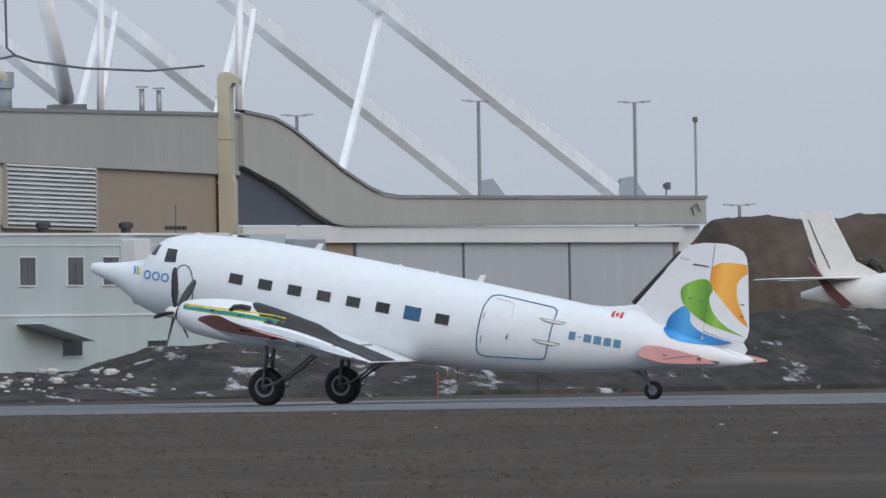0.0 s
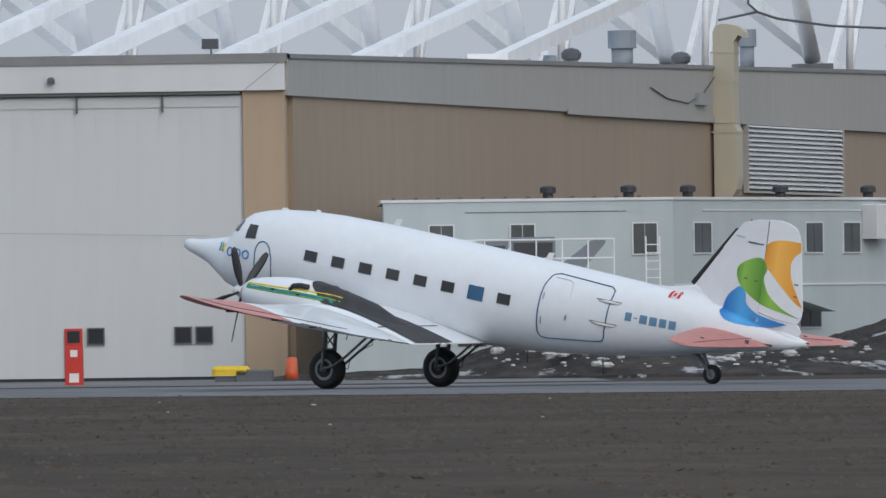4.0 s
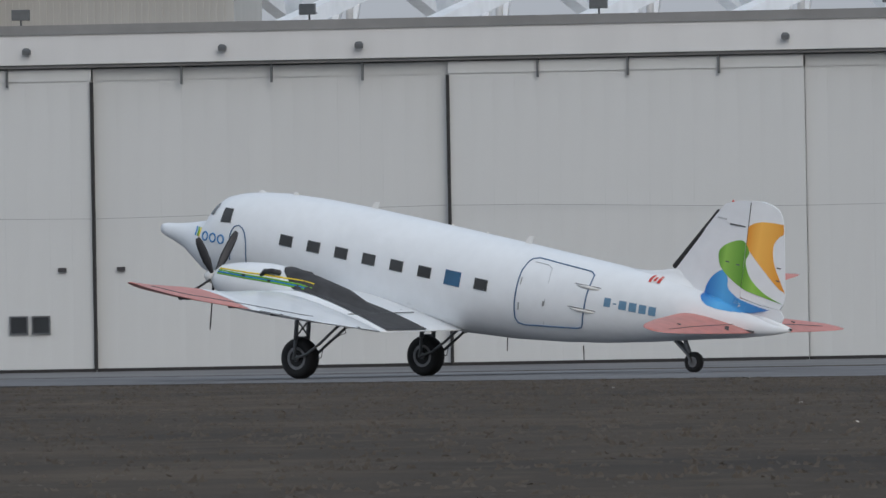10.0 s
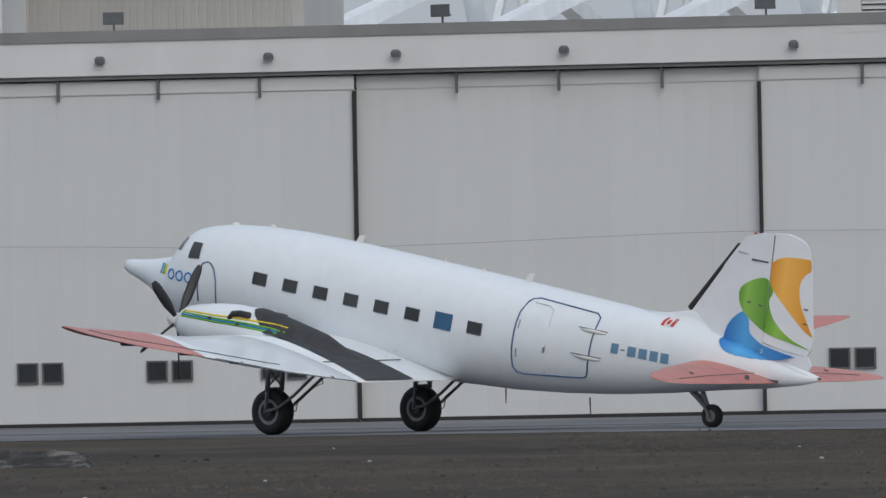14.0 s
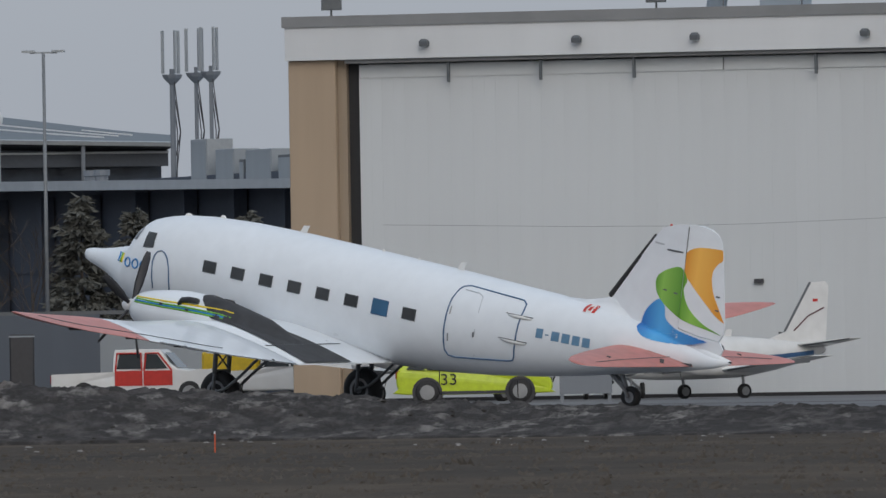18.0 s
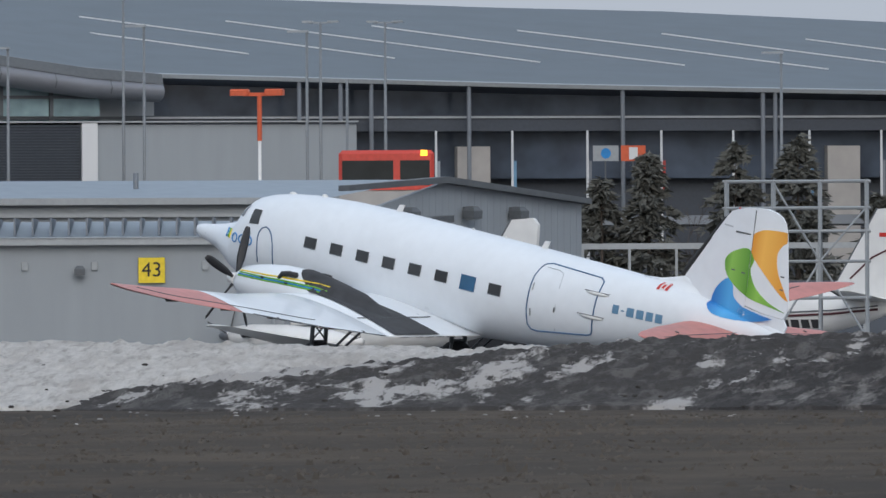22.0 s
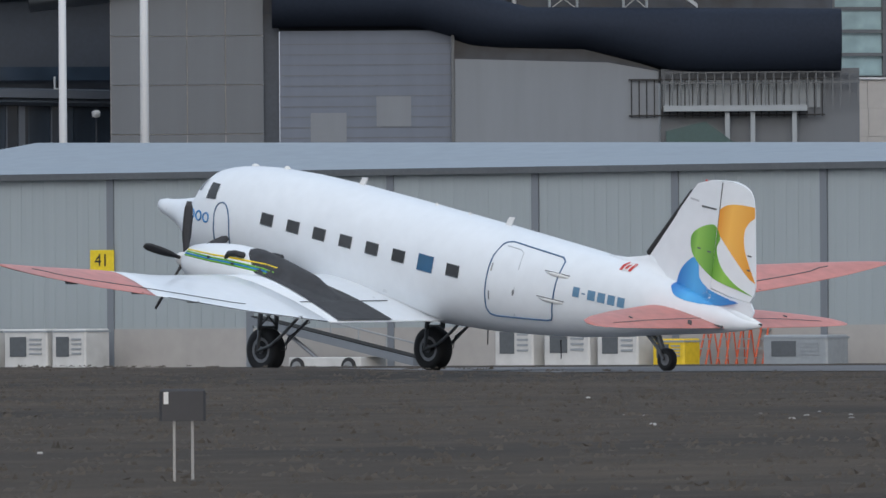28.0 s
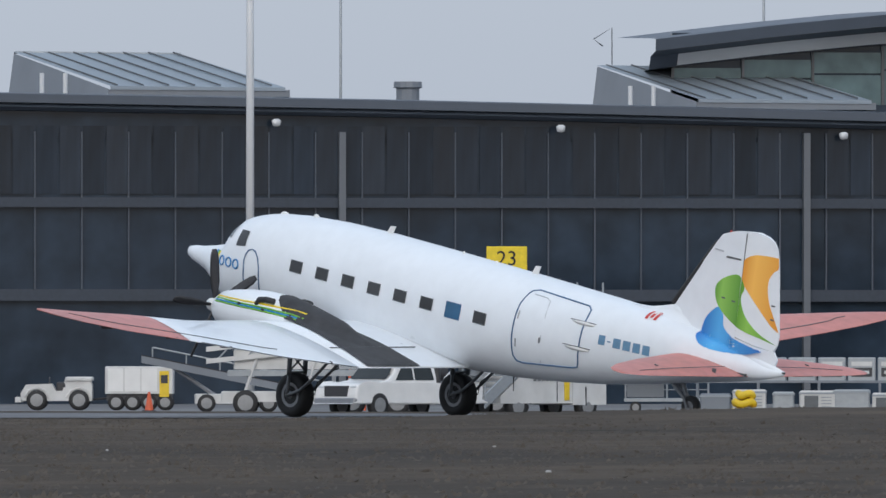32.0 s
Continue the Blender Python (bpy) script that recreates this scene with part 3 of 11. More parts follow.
def build_hangar():
    t = thing("hangar", "long white aircraft hangar with ribbed sliding doors and tan corners", "hangar", HANGAR)
    L = 113.85
    part("back_wall", B().box(1.85, 112.2, 1.6, 2.0, 0, 10.7), "hangar", t)
    part("fascia", B().box(-0.02, L + 0.02, -0.28, 1.2, 10.62, 11.64), "fascia", t, "white painted fascia band")
    part("roof_edge", B().box(-0.1, L + 0.1, -0.34, 1.4, 11.64, 11.98), "edging", t, "grey metal roof edging")
    part("fascia_drip", B().box(1.85, 112.2, -0.12, 0.5, 10.5, 10.617), "edging", t)
    # front pillars take the lit tan, side walls the plain one
    part("corner_pillar", B().bevbox(112.27, L, -0.03, 3.0, 0, 10.617, 0.03), "tanlit", t, "tan corner pillar")
    part("corner_pillar", B().bevbox(0, 1.52, -0.03, 3.0, 0, 10.617, 0.03), "tanlit", t, "tan corner pillar")
    part("pillar_return", B().box(1.522, 1.8, 0.25, 3.0, 0, 10.6), "tan", t, "tan return beside the door opening")
    part("fascia_mitre", B().add([(L - 0.05, -0.3, 11.75), (112.4, -0.3, 10.64), (112.37, -0.3, 10.64), (L - 0.08, -0.3, 11.75)], [(0, 1, 2, 3)]), "trim", t)
    # nine door leaves on two tracks, each of ribbed sheets
    sheets = {}
    for k, (a, b) in enumerate(zip(EDGES, EDGES[1:])):
        y = 0.12 if k in (2, 4, 6, 8) else 0.34
        n = 16
        w = (b - a) / n
        leaf = thing("door_leaf", "", "")
        leaf.parent = t
        leaf.location = (a, y, 0)
        for i in range(n):
            key = round(w, 3)
            if key not in sheets:
                s = B().prism([(0.001, 0.0), (w - 0.001, 0.0), (w - 0.001, 9.92), (0.001, 9.92)], 0.03, 0.055)
                s.box(w * 0.5 - 0.015, w * 0.5 + 0.015, 0.026, 0.032, 0.05, 9.88)
                sheets[key] = s.mesh("sheet")
            part("sheet", sheets[key], "hangar", leaf, at=Matrix.Translation((w * i, 0, 0.12)))
        part("backing", B().box(0, b - a, 0.06, 0.12, 0.0, 10.04), "hangar", leaf)
        part("header", B().box(0.02, b - a - 0.02, -0.008 if y > 0.3 else -0.02, 0.058, 10.045, 10.45), "hangar", leaf)
        part("kick_rail", B().box(0, b - a, -0.06, 0.055, 0.0, 0.12), "dark", leaf)
    for x in (37.95, 50.36, 62.75, 75.17):
        part("door_gap", B().box(x - 0.05, x + 0.05, 0.02, 0.2, 0.05, 10.0), "dark", t, "dark gap between door leaves")
    part("reveal", B().box(1.802, 2.16, 0.5, 1.5, 0, 10.5), "dark", t)
    # three hangers on each leaf
    for a, b in zip(EDGES, EDGES[1:]):
        for u in (0.255, 0.508, 0.763):
            x = a + (b - a) * u
            part("track_bracket", B().box(x - 0.035, x + 0.035, -0.05, 0.1, 9.86, 10.497), "trim", t)
    part("wire", B().path([(x, -0.06, 5.4 + 0.12 * math.cos(x * 0.25)) for x in range(3, 112, 3)], 0.009, 4), "hutgable", t)
    for x in (4.53, 9.41, 13.18, 18.57, 30.24, 35.45, 39.38, 44.53, 51.53, 60.6, 67.44, 72.2, 86.95, 92.41, 97.86, 105.27):
        wall_lamp(t, x, -0.28, 11.08, 0.9)
    for x in (1.3, 11.74, 20.97, 30.5, 40.66, 50.56, 60.27, 70.36, 80.42, 90.5, 101.07, 111.13):
        floodlight(t, x, 0.4, 12.2, (x * 37) % 50 - 25)
    for x in (15.53, 31.44, 34.98, 39.68, 52.38, 59.79, 72.1, 76.94, 81.0, 84.78, 97.16, 101.65, 105.7, 109.7, 23.88, 27.42, 19.32, 43.51, 56.6):
        k = max(i for i, e in enumerate(EDGES) if e <= x)
        y = 0.12 if k in (2, 4, 6, 8) else 0.34
        for d in ((0, 0.78) if x not in (105.7, 56.6) else (0.78,)):
            build_window(t, x + d, 1.38, 1.92, 0.55, y - 0.02, "trim")
    for x in (14.88, 25.1, 51.7, 55.3, 57.21, 61.62, 63.64, 73.88, 99.27):
        k = max(i for i, e in enumerate(EDGES) if e <= x)
        y = 0.12 if k in (2, 4, 6, 8) else 0.34
        part("vent", B().box(x - 0.14, x + 0.14, y - 0.1, y + 0.01, 3.47, 3.61), "grille", t)
    part("slot", B().box(33.58, 34.54, 0.28, 0.37, 1.12, 1.34), "grille", t, "dark louvred slot")
    for x, y in ((55.82, 0.12), (105.6, 0.12)):
        d = thing("side_door", "", "")
        d.parent = t
        d.location = (x, y - 0.03, 0)
        part("leaf", B().bevbox(0, 0.66, -0.04, 0, 0.12, 1.95, 0.01), "red", d, "red painted door")
        part("glazing", B().box(0.1, 0.56, -0.046, -0.041, 1.42, 1.86), "darkglass", d)
        part("notice", B().box(0.18, 0.5, -0.046, -0.041, 0.45, 0.8), "white", d)
        part("handle", B().box(0.58, 0.61, -0.09, -0.04, 1.0, 1.12), "steel", d)
    # roof deck, out of view; kept very pale to bounce light under the frames
    roof = mesh("roof", [(0, 0.5, 11.9), (L, 0.5, 11.9), (L + 22.2, 131.7 * 0.98, 13.2), (20, 128, 13.2)], [(0, 1, 2, 3)])
    part("roof", roof, "bounceroof", t)
    part("left_wall", mesh("left_wall", [(0, 3, 0), (0, 3, 11.9), (20, 128, 13.2), (20, 128, 0)], [(0, 1, 2, 3)]), "tan", t)
    # two lift towers on the roof edge
    for a, b, c in ((21.43, 27.19, 35.83), (52.84, 58.69, 67.3)):
        tw = thing("roof_tower", "", "")
        tw.parent = t
        part("jamb", B().box(a, a + 0.72, -0.3, 3, 11.4, 16.5), "fascia", tw)
        part("jamb", B().box(b - 0.62, b, -0.3, 3, 11.4, 16.5), "fascia", tw)
        part("sill", B().box(a + 0.7, b - 0.6, -0.29, 3, 11.4, 12.02), "fascia", tw)
        for i in range(26):
            z = 12.08 + i * 0.165
            part("slat", B().add([(a + 0.72, -0.02, z + 0.13), (b - 0.62, -0.02, z + 0.13), (b - 0.62, -0.16, z), (a + 0.72, -0.16, z)], [(0, 1, 2, 3)]), "fascia", tw)
        part("backing", B().box(a + 0.72, b - 0.62, 0.02, 0.1, 12.0, 16.5), "trim", tw)
        bl = B().box(b, c, 3.0, 9, 11.8, 17.2)
        part("block", bl, "greyside", tw, "taupe ribbed plant room")
        for i in range(int((c - b) / 0.24)):
            part("rib", B().box(b + 0.24 * i, b + 0.24 * i + 0.1, 2.95, 3.001, 11.9, 17.2), "greyside", tw)
    # pipework between the towers
    pp = thing("roof_unit", "blue-grey rooftop air unit with a bent duct", "air unit", HANGAR)
    part("casing", B().bevbox(14.6, 15.9, 2, 3.4, 11.9, 13.3), "hutroof", pp)
    part("flue", B().tube((14.9, 2.6, 13.2), (14.9, 2.6, 15.4), 0.3, n=12), "hutroof", pp, smooth=True)
    part("bend", B().path([(14.6, 2.6, 13.0), (13.6, 2.6, 13.15), (13.2, 2.6, 12.9), (13.05, 2.6, 11.95)], 0.32, 10), "hutroof", pp, smooth=True)
    part("rail", B().path([(16.0, 1.8, 11.9), (16.0, 1.8, 12.9), (13.5, 1.8, 12.9), (13.5, 1.8, 11.9)], 0.03), "trim", pp)


def build_side():
    """The tan side wall with its grey fascia, ducts, louvre, and the low wing behind."""
    A, d = (54.9, 459.8), 131.7
    m = wall_frame(A, (101.5, 580.0))
    t = thing("side_hall", "tan side hall of the hangar with a grey fascia and ducts", "hangar", m)
    part("wall", B().box(1.2, d, 0.05, 0.45, 0, 10.45), "tan", t)
    f = B()
    f.add([(0, -0.1, 10.42), (d, -0.1, 10.42), (d, -0.1, 13.15), (0, -0.1, 11.78), (0, 0.6, 10.42), (d, 0.6, 10.42), (d, 0.6, 13.15), (0, 0.6, 11.78)],
          [(0, 1, 2, 3), (4, 7, 6, 5), (3, 2, 6, 7), (0, 4, 5, 1), (0, 3, 7, 4), (1, 5, 6, 2)])
    part("fascia", f, "greyside", t, "weathered grey fascia")
    e = B()
    e.add([(0, -0.18, 11.78), (d, -0.18, 13.15), (d, -0.18, 13.32), (0, -0.18, 11.95), (0, 0.7, 11.78), (d, 0.7, 13.15), (d, 0.7, 13.32), (0, 0.7, 11.95)],
          [(0, 1, 2, 3), (4, 7, 6, 5), (3, 2, 6, 7), (0, 4, 5, 1)])
    part("roof_edge", e, "edging", t)
    part("flashing", B().box(45, d, -0.16, -0.1, 10.3, 10.5), "greyside", t)
    # two goose-neck ducts that rise from the wall and bend outward over the roof edge
    for s, w, zt in ((72.0, 0.9, 14.45), (126.6, 0.62, 15.2)):
        duct = thing("duct", "", "")
        duct.parent = t
        k = w / 0.9
        neck = [(0.1, zt - 0.35), (0.22, zt - 0.1), (0.45, zt)] + [(0.45 + 1.0 * k * math.sin(a), zt - 0.45 + 0.45 * math.cos(a)) for a in (0.35, 0.7, 1.05, 1.4)]
        neck += [(0.4 + 1.05 * k, zt - 0.62), (0.2 + 1.0 * k, zt - 0.5), (0.1 + w, zt - 0.75), (0.1 + w, zt - 1.2)]
        side = lambda pts: B().loft([[(x, -o, z) for o, z in pts] for x in (s, s + 1.0)])
        part("hood", side(neck + [(0.1, zt - 1.2)]), "cream", duct)
        part("riser", side([(0.1, 10.3), (0.1, zt - 1.205), (0.1 + w, zt - 1.205), (0.1 + w, 10.3)]), "cream", duct, "cream painted duct")
        part("offset", side([(0.1, 9.9), (0.1, 10.295), (0.1 + w, 10.295), (0.22 + w, 9.9)]), "cream", duct)
        part("foot", side([(0.1, 9.895), (0.22 + w, 9.895), (0.22 + w, 8.0), (0.16 + w, 7.5), (0.06 + w * 0.8, 7.05), (0.45 * w, 6.8), (0.1, 6.72)]), "cream", duct)
        for z in (zt - 1.2, 12.0, 10.3, 9.9):
            part("collar", B().box(s - 0.03, s + 1.03, -0.14 - w - 0.1 * (z < 10), 0, z - 0.03, z + 0.03), "cream", duct)
    lv = thing("louvre", "", "")
    lv.parent = t
    part("backing", B().box(78.3, 97.6, -0.02, 0.04, 7.5, 10.4), "trim", lv)
    for i in range(14):
        z = 7.62 + i * 0.2
        part("slat", B().add([(78.3, -0.02, z + 0.16), (97.6, -0.02, z + 0.16), (97.6, -0.2, z), (78.3, -0.2, z), (78.3, -0.2, z - 0.03), (97.6, -0.2, z - 0.03)], [(0, 1, 2, 3), (3, 2, 5, 4)]), "fascia", lv)
    part("louvre_frame", B().box(78.1, 78.3, -0.22, 0, 7.5, 10.4).box(97.6, 97.8, -0.22, 0, 7.5, 10.4).box(78.1, 97.8, -0.22, 0, 7.4, 7.5), "greyside", lv)
    part("cable", B().path([(60, -0.15, 11.6), (63, -0.15, 11.2), (67, -0.15, 11.05), (70, -0.15, 11.5), (72, -0.15, 12.2)], 0.03, 5), "trim", t)
    part("conduit_box", B().box(68.5, 70.3, -0.3, -0.1, 11.0, 11.5), "lightmetal", t)
    # things on the roof edge
    for s, w, z1, name in ((62.0, 0.6, 14.0, "exhaust_hood"), (86.0, 0.42, 14.5, "exhaust_hood")):
        h = thing(name, "blue-grey roof exhaust hood", "vent", m)
        r = w
        base = 12.2 + s * 0.01
        part("flue", B().turn([(base - 0.3, r * 0.75), (z1 - 0.75, r * 0.75)], 16, "z"), "hutroof", h, smooth=True, at=Matrix.Translation((s, 1.5, 0)))
        part("head", B().turn([(z1 - 0.75, r * 0.7), (z1 - 0.72, r), (z1, r), (z1 + 0.01, r * 0.9)], 16, "z"), "hutroof", h, at=Matrix.Translation((s, 1.5, 0)))
    for s, z in ((52.3, 12.3), (72.6, 12.5)):
        v = thing("roof_turbine", "ribbed metal roof ventilator", "vent", m)
        part("neck", B().turn([(z - 0.3, 0.5), (z + 0.12, 0.3), (z + 0.3, 0.28)], 14, "z"), "lightmetal", v, smooth=True, at=Matrix.Translation((s, 1.4, 0)))
        part("ball", B().turn([(z + 0.28, 0.25), (z + 0.4, 0.4), (z + 0.6, 0.42), (z + 0.75, 0.3), (z + 0.82, 0.05)], 16, "z"), "trim", v, at=Matrix.Translation((s, 1.4, 0)))
    solo("cone_vent", B().turn([(11.9, 0.42), (12.75, 0.26)], 14, "z"), "hutroof", "small blue-grey cone vent on the roof", "vent", m @ Matrix.Translation((48.5, 1.4, 0)), smooth=True)
    for s in (113.6, 117.6):
        p = thing("vent_pipe", "thin metal vent pipe with a flat cap", "pipe", m @ Matrix.Translation((s, 0.9, 12.9)))
        part("pipe", B().tube((0, 0, -0.1), (0, 0, 1.3), 0.13, n=10), "lightmetal", p, smooth=True)
        part("cap", B().turn([(1.35, 0.28), (1.42, 0.28)], 10, "z"), "lightmetal", p)
    # overhead cable from duct to duct
    solo("cable", B().path([(122, -0.4, 15.4), (110, -0.3, 14.95), (95, -0.3, 14.8), (84, -0.3, 14.9), (80, -0.3, 15.1), (72, -0.4, 14.6)], 0.06, 5).path([(80, -0.3, 15.1), (78.2, -0.3, 15.4), (78, -0.3, 19)], 0.06, 5), "trim",
         "black cable slung over the roof", "cable", m)


def build_low_wing():
    m = wall_frame((102.51, 582.59), (132.73, 617.91))
    t = thing("low_wing", "low grey hangar wing with a swooping fascia", "hangar", m)
    top = [(0, 13.3), (2.9, 13.0), (4.6, 12.5), (6.2, 11.85), (9.3, 10.55), (11.9, 9.68), (13.3, 9.36), (14.9, 9.22), (22, 9.22), (46.5, 9.26)]
    bot = [(0, 10.75), (2.9, 9.95), (5.0, 9.2), (7.0, 8.4), (8.4, 7.98), (9.6, 7.85), (11.3, 7.84), (14.9, 7.86), (22, 7.88), (46.5, 7.96)]
    f = B()
    v = [(x, y, z) for y in (-0.4, 0.3) for line in (top, bot) for x, z in line]
    n = len(top)
    q = []
    for i in range(n - 1):
        q += [(n + i, n + i + 1, i + 1, i), (2 * n + i, 2 * n + i + 1, 3 * n + i + 1, 3 * n + i), (i, i + 1, 2 * n + i + 1, 2 * n + i), (n + i + 1, n + i, 3 * n + i, 3 * n + i + 1)]
    q += [(n - 1, 2 * n - 1, 4 * n - 1, 3 * n - 1), (0, 2 * n, 3 * n, n)]
    part("fascia", f.add(v, q), "greyside", t, "curved grey fascia")
    e = B()
    for (x0, z0), (x1, z1) in zip(top, top[1:]):
        e.add([(x0, -0.5, z0), (x1, -0.5, z1), (x1, -0.5, z1 + 0.16), (x0, -0.5, z0 + 0.16), (x0, 0.4, z0), (x1, 0.4, z1), (x1, 0.4, z1 + 0.16), (x0, 0.4, z0 + 0.16)], [(0, 1, 2, 3), (3, 2, 6, 7)])
    part("roof_edge", e, "edging", t)
    e = B()
    for (x0, z0), (x1, z1) in zip(bot[1:], bot[2:]):
        e.add([(x0, -0.46, z0), (x1, -0.46, z1), (x1, -0.46, z1 + 0.12), (x0, -0.46, z0 + 0.12)], [(0, 1, 2, 3)])
    part("flashing", e, "lightmetal", t)
    part("gable_panel", B().prism([(0, 7.9), (8.6, 7.9), (0, 10.9)], 0.0, 0.2), "pierfascia", t, "dark grey panel under the fascia")
    part("lintel", B().box(0, 44.2, -0.3, 0.3, 7.04, 7.84), "fascia", t)
    part("wall", B().box(0, 11.2, 0.05, 0.3, 0, 7.04), "tan", t)
    for a, b in zip((11.3, 22.0, 32.8), (21.9, 32.7, 43.6)):
        part("door_panel", B().box(a, b, 0.0, 0.2, 0, 7.03), "lowdoor", t)
    for x in (11.25, 21.95, 32.75, 43.7):
        part("door_joint", B().box(x - 0.1, x + 0.1, -0.03, 0.1, 0, 7.03), "trim", t)
    part("end_wall", B().box(44.2, 46.5, 0.0, 3, 0, 7.9), "fascia", t)
    # deck top is out of view and pale to throw light upward
    part("roof", B().box(12, 46.5, 0.3, 120, 8.6, 9.2), "bounceroof", t)
    floodlight(t, 43.0, 0, 9.75, 20)
    part("mast", B().tube((46.2, 0, 9.2), (46.2, 0, 13.2), 0.07, n=6), "lightmetal", t)
    part("mast_lamp", B().turn([(13.2, 0.14), (13.45, 0.14)], 8, "z"), "trim", t, at=Matrix.Translation((46.2, 0, 0)))
    part("hose", B().path([(45, -0.5, 8.4), (44.8, -0.5, 8.8), (45.3, -0.5, 9.0), (45.7, -0.5, 8.6)], 0.04), "trim", t)


def beam(p, q, w, h, q_scale=1.0):
    """A box-section member from p to q: w across, h in its upright plane."""
    d = (q - p).normalized()
    e = d.cross(Vector((0, 0, 1))).normalized()
    n = e.cross(d)
    ring = lambda o, k: [o + e * (a * w * k / 2) + n * (c * h * k / 2) for a, c in ((-1, -1), (1, -1), (1, 1), (-1, 1))]
    return B().loft([ring(p, 1), ring(q, q_scale)])


def build_roof_frames():
    """White tubular frames that carry the roof, one behind the other."""
    F0, R0 = Vector((67.16, 494.74, 12.10)), Vector((143.20, 690.89, 10.58))
    apex, J, foot = Vector((103.07, 587.36, 24.54)), Vector((117.54, 624.70, 19.22)), Vector((113.32, 613.82, 10.64))
    mf, mt = Vector((89.19, 551.55, 13.02)), Vector((87.12, 546.24, 19.16))
    pf, pt, pf2, pt2 = Vector((110.45, 587.99, 13.59)), Vector((110.73, 588.71, 19.26)), Vector((110.50, 588.13, 13.59)), Vector((112.10, 592.13, 18.51))
    u = Vector((-0.9831, 0.1834, 0))
    for n in range(20):
        def sh(p):
            s = (p.y - F0.y) / (R0.y - F0.y)
            return p + u * n * (5.7 + 2.22 * s)
        t = thing("roof_frame", "white tubular steel frame standing on the hangar roof", "truss", group="roof frames")
        f, r, a, j = sh(F0), sh(R0), sh(apex), sh(J)
        part("front_stay", beam(f, a, 0.55, 0.62), "truss", t, "white box-section stay")
        part("rear_stay", beam(a, r, 0.72, 0.8), "truss", t, "white box-section stay")
        part("mast", B().tube(sh(mf) + Vector((0, 0, 0.4)), sh(mt), 0.38, 0.36, 14).tube(sh(mf) - Vector((0, 0, 0.3)), sh(mf) + Vector((0, 0, 0.4)), 0.2, 0.38, 14), "truss", t, smooth=True)
        part("strut", beam(sh(foot), j, 0.3, 0.42), "truss", t)
        if n:
            part("post", B().tube(sh(pf), sh(pt), 0.17, 0.17, 12), "truss", t, smooth=True)
            part("thin_post", beam(sh(pf2), sh(pt2), 0.24, 0.3), "truss", t)
        part("gusset", beam(a - (a - f).normalized() * 1.2, a + Vector((0, 0, 0.1)), 0.66, 0.7), "truss", t)
        part("shoe", B().prism([(-0.9, 0), (0.9, 0), (0.1, 1.1), (-0.5, 1.0)], -0.5, 0.5), "hutroof", t, at=Matrix.Translation(r - Vector((-0.9, 0, 0.25))))
        part("front_shoe", B().box(-0.9, 0.7, -0.6, 0.6, -0.3, 0.5), "truss", t, at=Matrix.Translation(f))
        part("mast_shoe", B().box(-0.8, 0.8, -0.8, 0.8, -0.4, 0.2), "trim", t, at=Matrix.Translation(sh(mf)))


